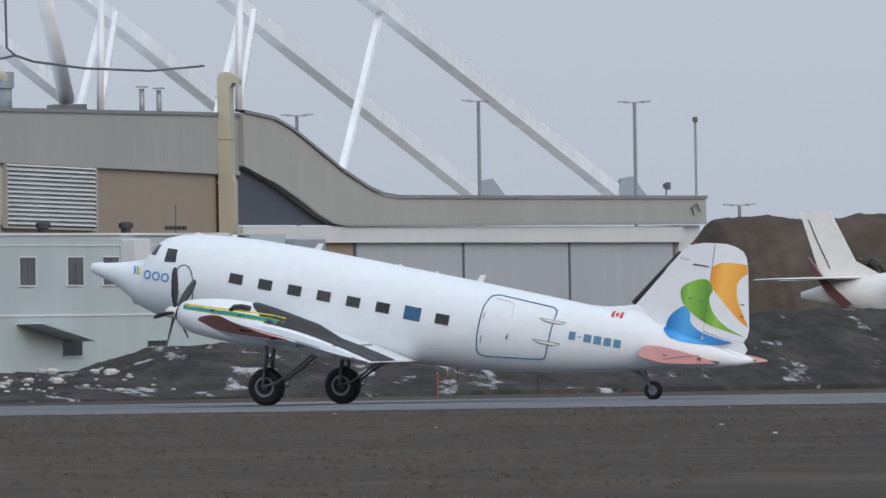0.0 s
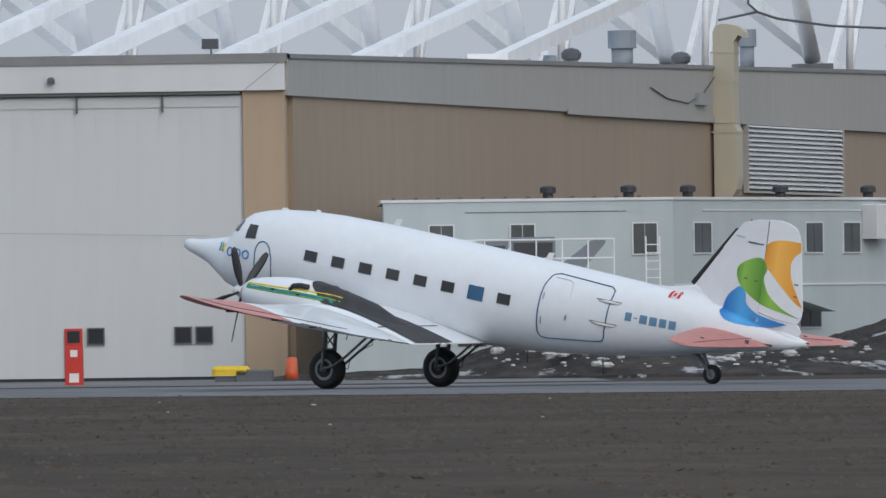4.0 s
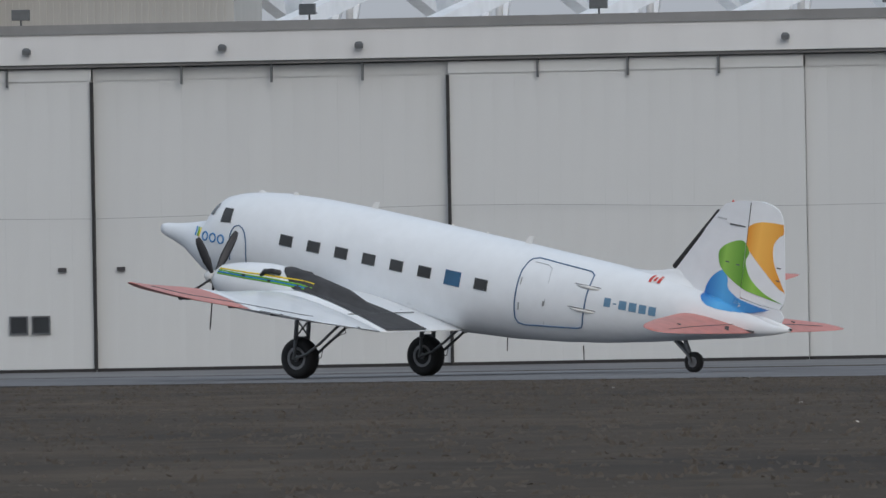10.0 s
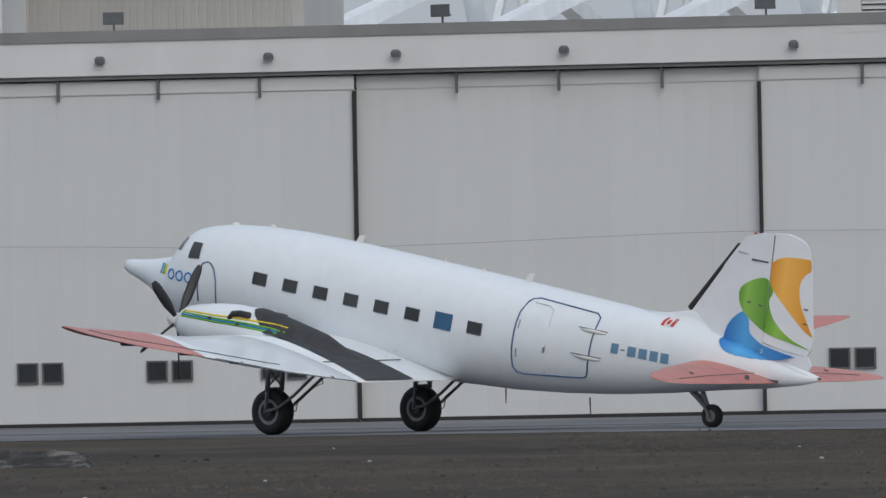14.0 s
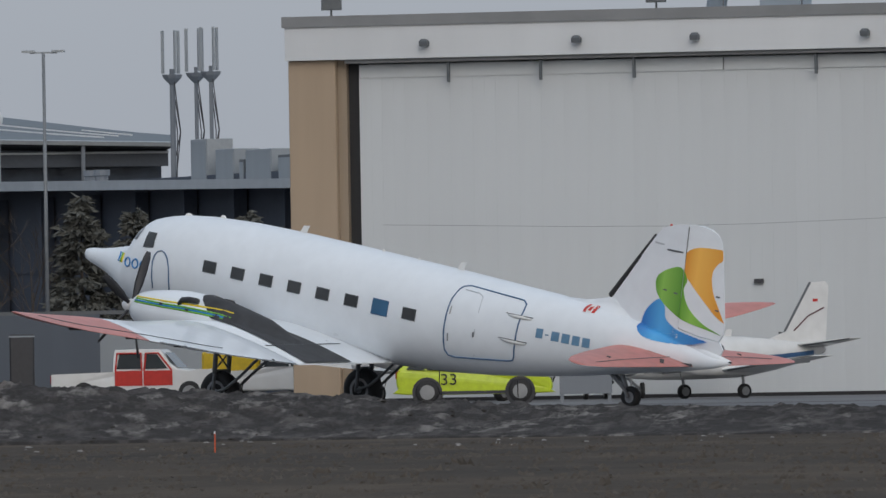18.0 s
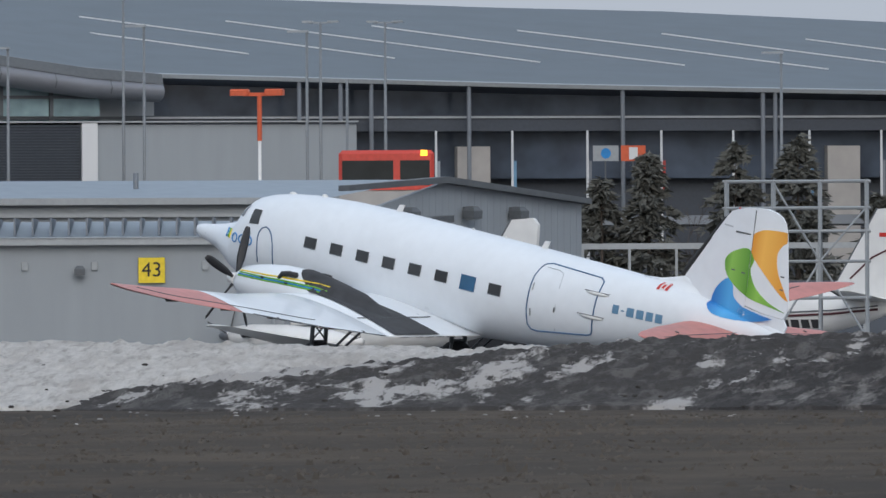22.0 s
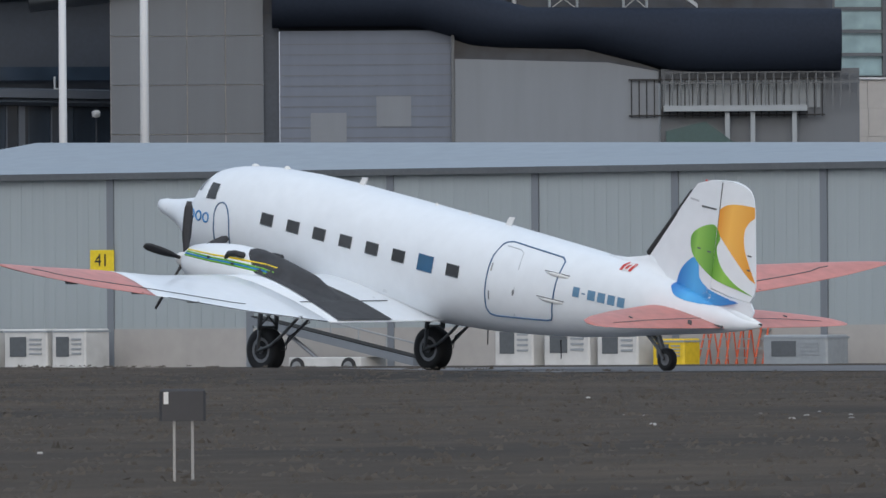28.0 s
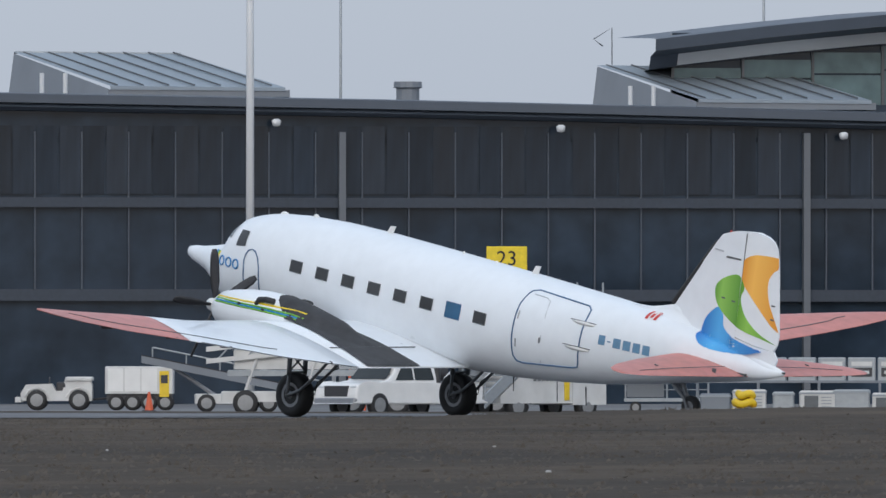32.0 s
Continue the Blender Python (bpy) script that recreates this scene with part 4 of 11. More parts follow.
def build_annex():
    """The two-storey pale green block beside the hangar and its low front part."""
    P0, P1, L0 = (68.49, 454.87), (82.39, 470.85), (57.76, 454.34)
    t = thing("annex", "pale green two-storey office annex with small windows", "building")
    right = wall_frame(P0, P1)
    left = wall_frame(L0, P0)
    w = thing("right_wall", "", "")
    w.parent, w.matrix_basis = t, right
    part("wall", B().box(0, 21.3, 0, 0.3, 0, 6.36), "mint", w)
    part("coping", B().box(-0.05, 21.4, -0.06, 0.4, 6.36, 6.46), "fascia", w)
    part("band", B().box(0, 21.3, -0.04, 0, 3.2, 3.28), "fascia", w)
    part("band", B().box(2, 21.3, -0.03, 0, 5.95, 6.0), "fascia", w)
    for x in (1.37, 5.55, 9.1, 11.75, 15.0, 18.69):
        build_window(w, x, 4.42, 5.5, 1.18, -0.01, "fascia", 2, "annexglass")
    for x in (8.6, 15.0):
        build_window(w, x, 1.65, 2.2, 1.5, -0.01, "mint", 2)
    part("box_duct", B().bevbox(13.1, 14.3, -0.7, 0, 4.9, 6.2, 0.03), "fascia", w)
    part("canopy", B().prism([(5.3, 2.9), (5.5, 3.0), (9.3, 2.35), (9.3, 2.2)], -1.2, 0), "mint", w)
    w2 = thing("left_wall", "", "")
    w2.parent, w2.matrix_basis = t, left
    part("wall", B().box(0, 10.745, 0, 0.3, 0, 6.36), "mint", w2)
    part("coping", B().box(-0.1, 10.78, -0.06, 0.4, 6.36, 6.46), "fascia", w2)
    for x in (1.69, 4.7, 9.25):
        build_window(w2, x, 4.4, 5.5, 0.87, -0.01, "fascia", 2, "annexglass")
    part("flashing", B().box(3, 9, -0.02, 0, 5.95, 5.98), "trim", w2)
    part("roof", mesh("roof", [(57.8, 454.5, 6.35), (68.5, 455, 6.35), (83.6, 472, 6.35), (86, 492, 6.35), (64, 482, 6.35), (59, 466, 6.35)], [(0, 1, 2, 3, 4, 5)]), "termroof", t)
    part("far_block", B().box(0, 2.5, -0.3, 6, 0, 6.4), "mint", t, at=wall_frame((83.3, 471.8), (86, 474.5)))
    part("meter_cabinet", B().bevbox(2.4, 4.6, -0.8, 0, 3.9, 6.2, 0.04), "hutwall", t, "grey switch cabinet", at=wall_frame((83.3, 471.8), (86, 474.5)))
    for i in range(12):
        x = 0.4 + i * 0.83
        part("roof_cap", B().box(x, x + 0.12, 0.4, 0.6, 6.4, 6.53), "trim", t, at=left)
    for f, x in ((left, 6.3), (left, 9.3), (right, 2.6), (right, 9.0), (right, 15.2)):
        s = thing("roof_stack", "short dark roof vent stack", "vent", f @ Matrix.Translation((x, 1.0, 6.3)))
        part("pipe", B().turn([(0, 0.2), (0.4, 0.2)], 10, "z"), "grille", s)
        part("cap", B().turn([(0.36, 0.3), (0.56, 0.3), (0.62, 0.2)], 10, "z"), "grille", s)
    an = thing("aerial", "thin roof aerial with short rods", "aerial", right @ Matrix.Translation((19.0, 1.0, 6.35)))
    part("mast", B().tube((0, 0, 0), (0, 0, 1.25), 0.03, n=5), "trim", an)
    for i in range(5):
        part("rod", B().box(-0.75 + i * 0.33, -0.55 + i * 0.33, -0.05, 0.05, 0.25, 0.4), "grille", an)
    # low block
    Q0, Q1 = (54.58, 445.67), (64.86, 444.29)
    q = wall_frame(Q0, Q1)
    lo = thing("low_block", "pale green single-storey block with a railed terrace", "building", q)
    part("wall", B().box(0, 10.375, 0, 9, 0, 3.4), "mint", lo)
    part("band", B().box(-0.02, 10.39, -0.05, 9.02, 3.0, 3.06), "fascia", lo)
    part("coping", B().box(-0.06, 10.44, -0.08, 9.06, 3.4, 3.52), "fascia", lo)
    wall_lamp(lo, 5.08, 0, 3.05, 1.6)
    part("slot", B().box(4.66, 5.68, -0.03, 0.02, 1.1, 1.3), "grille", lo)
    rail = thing("railing", "white tube railing along the terrace edge", "railing", q)
    for i in range(12):
        part("post", B().tube((0.1 + i * 0.925, 0.2, 3.5), (0.1 + i * 0.925, 0.2, 4.9), 0.03, n=6), "truss", rail)
    for z in (4.2, 4.88):
        part("rail", B().tube((0.1, 0.2, z), (10.28, 0.2, z), 0.035, n=6), "truss", rail)
    for x0, x1, z1, lab in ((0.6, 2.3, 4.95, "grey"), (5.6, 6.5, 4.9, "grey"), (6.6, 8.2, 5.0, "grey")):
        u = thing("cooling_unit", "dark grey boxy cooling unit on the terrace", "air unit", q @ Matrix.Translation((0, 2.5, 3.5)))
        part("casing", B().bevbox(x0, x1, 0, 1.2, 0.12, z1 - 3.5), "hutgable", u)
        part("grille", B().box(x0 + 0.1, x1 - 0.1, -0.02, 0.0, 0.25, z1 - 3.7), "grille", u)
        part("base", B().box(x0 - 0.1, x1 + 0.1, -0.1, 1.3, 0, 0.12), "trim", u)
    fan = thing("exhaust_fan", "silver drum exhaust fan on the terrace", "fan", q @ Matrix.Translation((3.8, 2.3, 3.5)))
    part("drum", B().turn([(0, 0.34), (0.35, 0.34), (0.45, 0.5), (0.9, 0.52), (1.15, 0.42), (1.45, 0.42), (1.5, 0.5), (1.6, 0.5)], 18, "z"), "lightmetal", fan)
    part("motor", B().box(0.5, 0.8, -0.2, 0.2, 0.1, 0.7), "grille", fan)
    part("duct", B().prism([(8.2, 0.5), (9.3, 1.35), (9.8, 1.4), (9.8, 1.25), (8.9, 0.2), (8.2, 0.2)], 0, 0.6), "hutgable", fan, at=Matrix.Translation((-3.6, 0.3, 0)))
    ld = thing("ladder", "white fixed ladder on the annex wall", "ladder", q @ Matrix.Translation((11.5, 6.5, 0)))
    for x in (0, 0.5):
        part("rail", B().tube((x, 0, 0.0), (x, 0, 5.0), 0.03, n=6), "truss", ld)
    for i in range(13):
        part("rung", B().tube((0, 0, 1.1 + i * 0.3), (0.5, 0, 1.1 + i * 0.3), 0.02, n=5), "truss", ld)


build_hangar()
build_side()
build_low_wing()
build_roof_frames()
build_annex()

# ---- the terminal ----
def line_z(pts, x):
    for (a, za), (b, zb) in zip(pts, pts[1:]):
        if a <= x <= b:
            return za + (zb - za) * (x - a) / (b - a)
    return pts[0][1] if x < pts[0][0] else pts[-1][1]


CURTAIN = wall_frame((-199.32, 690.49), (-154.53, 718.99))
HALL = wall_frame((-154.04, 719.09), (-118.49, 735.11))
FASC_B = [(-18, 16.65), (-2.1, 17.0), (9.3, 17.27), (17, 17.58), (19.3, 17.5), (21.9, 17.05), (26.2, 16.32), (32, 15.5), (37.9, 14.75), (43.75, 13.87), (49.7, 13.12), (53.5, 12.9)]
FASC_T = [(-18, 17.5), (-2.2, 17.85), (9.2, 18.1), (17, 18.35), (20.5, 18.2), (26.2, 17.25), (32, 16.45), (37.8, 15.7), (43.7, 14.85), (49.6, 14.05), (53.5, 13.75)]


def ribbon(xs, rows):
    """A sheet over stations xs; rows are functions x -> (y, z)."""
    b = B()
    v = [(x, *r(x)) for x in xs for r in rows]
    n = len(rows)
    f = [(i * n + j, (i + 1) * n + j, (i + 1) * n + j + 1, i * n + j + 1) for i in range(len(xs) - 1) for j in range(n - 1)]
    return b.add(v, f)


def build_curtain_wall():
    t = thing("terminal_building", "glazed terminal front under a curved grey roof edge", "terminal", CURTAIN)
    zs = [12.05, 13.08, 14.13, 15.15, 16.2, 17.35, 18.6]
    low = [7.6, 8.9, 9.98, 10.97, 12.05]
    pane = {}
    bay = lambda k: 0.06 + 2.435 * k + 0.0052 * k * k
    for k in range(-3, 20):
        x, w = bay(k), bay(k + 1) - bay(k)
        rows = zs if x < 24.5 else low[:-1] + zs
        for z0, z1 in zip(rows, rows[1:]):
            top = min(line_z(FASC_B, x), line_z(FASC_B, x + w)) + 0.5
            if z0 > top or (x < -0.5 and z0 < 15):
                continue
            key = (round(z1 - z0, 2), k)
            if key not in pane:
                pane[key] = B().box(0.06, w - 0.06, 0, 0.05, 0.06, z1 - z0 - 0.06).mesh("pane")
            part("pane", pane[key], "termglass" if z0 > 9.8 else "loftglass", t, at=Matrix.Translation((x, 0.05, z0)))
        z0 = 12.05 if x < 26 else 7.6
        if k >= 0:
            part("mullion", B().box(x - 0.09, x + 0.09, -0.14, 0.12, z0, min(18.4, line_z(FASC_B, x) + 0.3)), "trim", t)
    for z in zs[:-1] + low:
        x1 = next((q for q in [w * 0.5 for w in range(40, 107)] if line_z(FASC_B, q) < z), 53)
        x0 = 26.0 if z < 12 else (-7.8 if z > 15 else 0)
        if x1 > x0:
            part("transom", B().box(x0, x1, -0.05 - 0.11 * (z < 15), 0.1, z - 0.1 * (1.0 if z < 15.5 else 0.6), z + 0.05), "trim", t)
    xs = [-18 + i * 1.3 for i in range(56)]
    tp, bt = (lambda x: line_z(FASC_T, x)), (lambda x: line_z(FASC_B, x))
    part("roof_edge", ribbon(xs, [lambda x: (0.4, bt(x) - 0.02), lambda x: (-1.2, bt(x) - 0.12), lambda x: (-1.75, bt(x) + 0.12), lambda x: (-1.95, (bt(x) + tp(x)) / 2), lambda x: (-1.7, tp(x) - 0.1), lambda x: (-1.0, tp(x)), lambda x: (3, tp(x) + 0.25)]),
         "edgemetal", t, "zinc-grey rounded roof edge", smooth=True)
    part("roof_edge_cap", ribbon(xs, [lambda x: (-1.72, tp(x) - 0.08), lambda x: (-1.5, tp(x) + 0.42), lambda x: (0, tp(x) + 0.55)]), "trim", t)
    for k in range(24):
        x = -16 + k * 2.9
        part("edge_joint", ribbon([x, x + 0.05], [lambda q: (-1.76, bt(q) + 0.12), lambda q: (-1.97, (bt(q) + tp(q)) / 2), lambda q: (-1.72, tp(q) - 0.1)]), "trim", t)
    part("back_wall", B().box(-18, 55, 1.5, 2.0, 0, 13), "termdark", t)
    part("room_back", ribbon([-10 + i * 2.0 for i in range(33)], [lambda x: (1.0, 7), lambda x: (1.0, min(17, bt(x) + 0.3))]), "hutwall", t)
    # stone base
    s = thing("stone_base", "beige stone-clad terminal wall with a thin coping", "terminal wall", CURTAIN)
    part("core", B().box(-2, 25.5, -3.9, -0.3, -0.6, 11.86), "plinth", s)
    part("coping", B().box(-2.1, 26.65, -4.1, -0.2, 11.86, 11.95), "fascia", s)
    slab = B().box(0.008, 2.492, -0.05, 0.02, 0.008, 1.262).mesh("slab")
    for r in range(6):
        for c in range(11):
            part("slab", slab, "stone", s, at=Matrix.Translation((-2.0 + c * 2.5 + (0.05 if r % 2 else 0), -3.93, 11.84 - 1.27 * (r + 1))))
    part("return_wall", B().box(25.5, 26.6, -3.8, 0, -0.6, 11.82), "plinth", s)


def build_hall():
    t = thing("terminal_hall", "terminal hall with a wide grey metal roof and deep shaded eave", "terminal", HALL)
    eave = [(-4, 14.3), (20, 13.65), (43, 13.2), (55, 12.8), (68, 12.5)]
    ridge = [(-40, 19.0), (-31, 19.04), (-19, 18.6), (0, 18.1), (17, 17.5), (26, 17.3), (39, 16.7), (47.5, 15.45), (56.5, 14.2), (65.5, 13.1), (68, 12.9)]
    inv = HALL.inverted()
    eye = inv @ Vector((-11.5, 63, 1.34))

    def surf(u, v):
        """The roof: v = 0 at the eave, 1 at the ridge, which lies 45 m farther back."""
        e = Vector((u, 0, line_z(eave, u)))
        x = max(-40.0, u)
        r = eye + (Vector((x, 0, line_z(ridge, x))) - eye) * 1.062
        return e.lerp(r, v)
    us = [-4 + i * 2 for i in range(37)]
    vs = [0, 0.25, 0.5, 0.75, 1]
    v = [surf(u, w) for u in us for w in vs]
    f = [(i * 5 + j, (i + 1) * 5 + j, (i + 1) * 5 + j + 1, i * 5 + j + 1) for i in range(36) for j in range(4)]
    part("roof", mesh("roof", v, f, True), "termroof", t, "grey standing-seam roof")
    # the roof behind the curved front
    v2 = []
    for i in range(20):
        x = -38 + i * 2
        c = CURTAIN @ Vector((x + 53, -1.0, line_z(FASC_T, x + 53) + 0.1))
        r = HALL @ (eye + (Vector((x, 0, line_z(ridge, x))) - eye) * 1.062)
        v2 += [inv @ c, inv @ r]
    part("roof", mesh("roof_side", v2, [(2 * i, 2 * i + 2, 2 * i + 3, 2 * i + 1) for i in range(19)], True), "termroof", t, "grey standing-seam roof")
    for k in range(14):
        a, b = -26.05 + k * 7.43, -26.05 + k * 7.43 + 16
        pts = []
        for i in range(13):
            u = a + (b - a) * i / 12
            if -4 <= u <= 66:
                pts.append(surf(u, 0.68 - 0.41 * i / 12) + Vector((0, -0.05, 0.05)))
        if len(pts) > 2:
            part("roof_seam", B().path(pts, 0.05, 4), "fascia", t, "snow-lined roof seam")
    part("eave_trim", ribbon(us, [lambda x: (-0.1, line_z(eave, x) - 0.18), lambda x: (-0.15, line_z(eave, x) + 0.02), lambda x: (0.3, line_z(eave, x) + 0.08)]), "lightmetal", t, "grey eave trim")
    part("soffit", ribbon(us, [lambda x: (-0.05, line_z(eave, x) - 0.18), lambda x: (6, line_z(eave, x) - 0.9)]), "soffit", t)
    part("glazed_wall", ribbon(us, [lambda x: (2.2, 9.0), lambda x: (2.2, line_z(eave, x) - 0.1)]), "termdark", t, "dark glazed wall")
    part("beam", B().box(-4, 68, 1.0, 1.5, 11.35, 12.15), "deepshade", t, "dark beam")
    part("beam_edge", B().box(-4, 68, 0.9, 1.0, 12.0, 12.1), "lightmetal", t)
    part("lower_wall", B().box(-4, 68, 3, 3.5, -0.6, 11.4), "deepshade", t)
    for x in (15.8, 34.9):
        part("pier", B().bevbox(x, x + 1.7, 1.6, 3.0, -0.6, 10.6), "plinth", t, "pale concrete pier")
    part("low_glazing", B().box(44.6, 57, 0.4, 0.6, 8.5, 9.45), "termglass", t)
    part("parapet", B().box(44.6, 59, 0.2, 0.5, 9.45, 10.4), "hutgable", t)
    for x in (7.4, 9.5, 11.07, 16.06, 23.94, 31.17, 31.81, 39.46, 41.81, 46.15, 47.1, 48.5, 51.7, 58.7, 63.2):
        part("column", B().tube((x, 0.1, -0.6), (x, 0.1, line_z(eave, x) - 0.1), 0.11, n=8), "hutgable", t)
    # ramp walls under the eave
    r = thing("service_block", "grey service block with a dark louvre and pale corner piers", "building", HALL)
    part("wall", B().box(-3.5, 9.6, -3, 0, 6.5, 11.65), "hutwall", r)
    part("pier", B().bevbox(-4.3, -3.5, -3.2, 0, 6.5, 11.75), "fascia", r)
    part("pier", B().bevbox(-12.2, -11.52, -3.2, 0, 6.5, 11.75), "fascia", r)
    part("backing", B().box(-11.52, -4.3, -2.9, -1, 6.5, 11.65), "deepshade", r)
    for i in range(20):
        z = 8.9 + i * 0.14
        part("louvre_slat", B().box(-11.5, -4.32, -3.05, -2.92, z, z + 0.06), "pierfascia", r)
    part("coping", B().box(-12.25, 9.65, -3.25, 0, 11.75, 11.83), "lightmetal", r)
    # flagpoles and flags
    for i, x in enumerate((13.4, 17.28, 21.11, 24.89, 28.57, 32.49, 36.19, 39.87)):
        p = thing("flagpole", "white flagpole with a furled flag", "flagpole", HALL @ Matrix.Translation((x, -4, -0.6)), group="flagpoles")
        part("pole", B().tube((0, 0, 0), (0, 0, 11.9), 0.09, 0.06, 8), "fascia", p)
        part("flag", B().box(0.05, 0.2, -0.05, 0.05, 8.6, 10.4), ("gablewall", "regblue", "hutgable", "signred")[i % 4], p)
    for x, w, m in ((21.32, 1.3, "blue"), (22.75, 1.25, "signorange"), (40.05, 1.35, "blue"), (41.45, 1.25, "red")):
        b = thing("banner", "horizontal banner on the terminal front", "banner", HALL @ Matrix.Translation((x, -4.3, 9.8)))
        part("cloth", B().box(0, w, 0, 0.04, -0.02, 0.75), "lightmetal" if m == "blue" else m, b)
        part("emblem", B().turn([(-0.02, 0.26), (-0.01, 0.26)], 16, "y") if m == "blue" else B().box(-0.22, 0.22, -0.02, -0.01, -0.3, 0.3), m if m == "blue" else "fascia", b, at=Matrix.Translation((w / 2, 0, 0.36)))
        part("hanger", B().tube((w / 2, 0.1, -10.4), (w / 2, 0.1, 0), 0.04, n=5), "trim", b)


def build_flat_block():
    m = wall_frame((-99.72, 692.35), (-74.44, 637.09))
    t = thing("flat_block", "low dark building with a pale flat roof edge", "building", m)
    part("roof_slab", B().add([(-2, -1, 9.55), (72, -1, 8.55), (72, -1, 8.95), (-2, -1, 10.0), (-2, 12, 9.55), (72, 12, 8.55), (72, 12, 8.95), (-2, 12, 10.0)],
                              [(0, 1, 2, 3), (4, 7, 6, 5), (3, 2, 6, 7), (0, 4, 5, 1), (0, 3, 7, 4), (1, 5, 6, 2)]), "paleedge", t, "pale roof edge")
    part("wall", B().box(-1.5, 72, 1.5, 2.0, -0.7, 9.5), "nightblue", t)
    for i in range(10):
        part("column", B().box(2 + i * 7, 2.5 + i * 7, 0.8, 1.4, -0.7, 8.9), "nightblue", t)
    part("window_band", B().box(0, 60, 1.42, 1.49, 5.5, 6.6), "nightblue", t)
    # aerials
    for x, z1, kind in ((39.4, 15.9, 1), (42.8, 15.9, 0), (44.9, 15.9, 0)):
        a = thing("phone_mast", "dark lattice phone mast with white panel aerials", "mast", m @ Matrix.Translation((x, 2, 0)))
        part("pole", B().tube((0, 0, 9.0), (0, 0, z1 - 1.6), 0.13 if kind else 0.09, n=8), "hutgable", a)
        part("platform", B().turn([(z1 - 2.3, 0.12), (z1 - 2.0, 0.42), (z1 - 1.85, 0.48)], 8, "z"), "hutgable", a)
        for k in range(3):
            an = 2.1 * k
            part("panel_aerial", B().bevbox(-0.07, 0.07, -0.05, 0.05, z1 - 1.8, z1 + 0.1), "hutwall", a, at=pose(0.42 * math.cos(an), 0.42 * math.sin(an), 0, 0, 0, math.degrees(an)))
            part("cable_run", B().path([(0.2 * math.cos(an), 0.2 * math.sin(an), 9.0), (0.3 * math.cos(an + 1), 0.3, 11.5), (0.22 * math.cos(an), 0, z1 - 2)], 0.025, 5), "grille", a)
    for x, w, h, mt in ((43.4, 2.3, 2.1, "lightmetal"), (46.9, 2.6, 1.6, "hutwall"), (50.2, 0.7, 1.1, "trim"), (51.1, 3.6, 1.5, "hutwall"), (55.6, 2.2, 1.2, "trim"), (33.5, 7, 0.35, "plinth")):
        u = thing("roof_cabinet", "grey equipment cabinet on the flat roof", "cabinet", m @ Matrix.Translation((x, 1.5, 9.0)))
        part("casing", B().bevbox(0, w, 0, 1.2, 0, h), mt, u)
        part("door", B().box(0.1, w - 0.1, -0.03, 0, 0.15, h - 0.12), "hutwall", u)
    for x in (30.5, 32.0):
        s = thing("roof_fan", "small round roof fan", "vent", m @ Matrix.Translation((x, 1, 9.2)))
        part("drum", B().turn([(0, 0.3), (0.5, 0.3), (0.55, 0.38), (0.8, 0.38)], 12, "z"), "hutgable", s)
    d = thing("dish_post", "post with white dish aerials", "aerial", m @ Matrix.Translation((16.6, 1, 9.3)))
    part("pole", B().tube((0, 0, 0), (0, 0, 5.2), 0.05, n=6), "lightmetal", d)
    for z, x in ((2.6, -0.35), (3.3, 0.35)):
        part("dish", B().turn([(-0.12, 0.36), (0.0, 0.42), (0.2, 0.25)], 14, "y"), "fascia", d, at=Matrix.Translation((x, -0.2, z)))


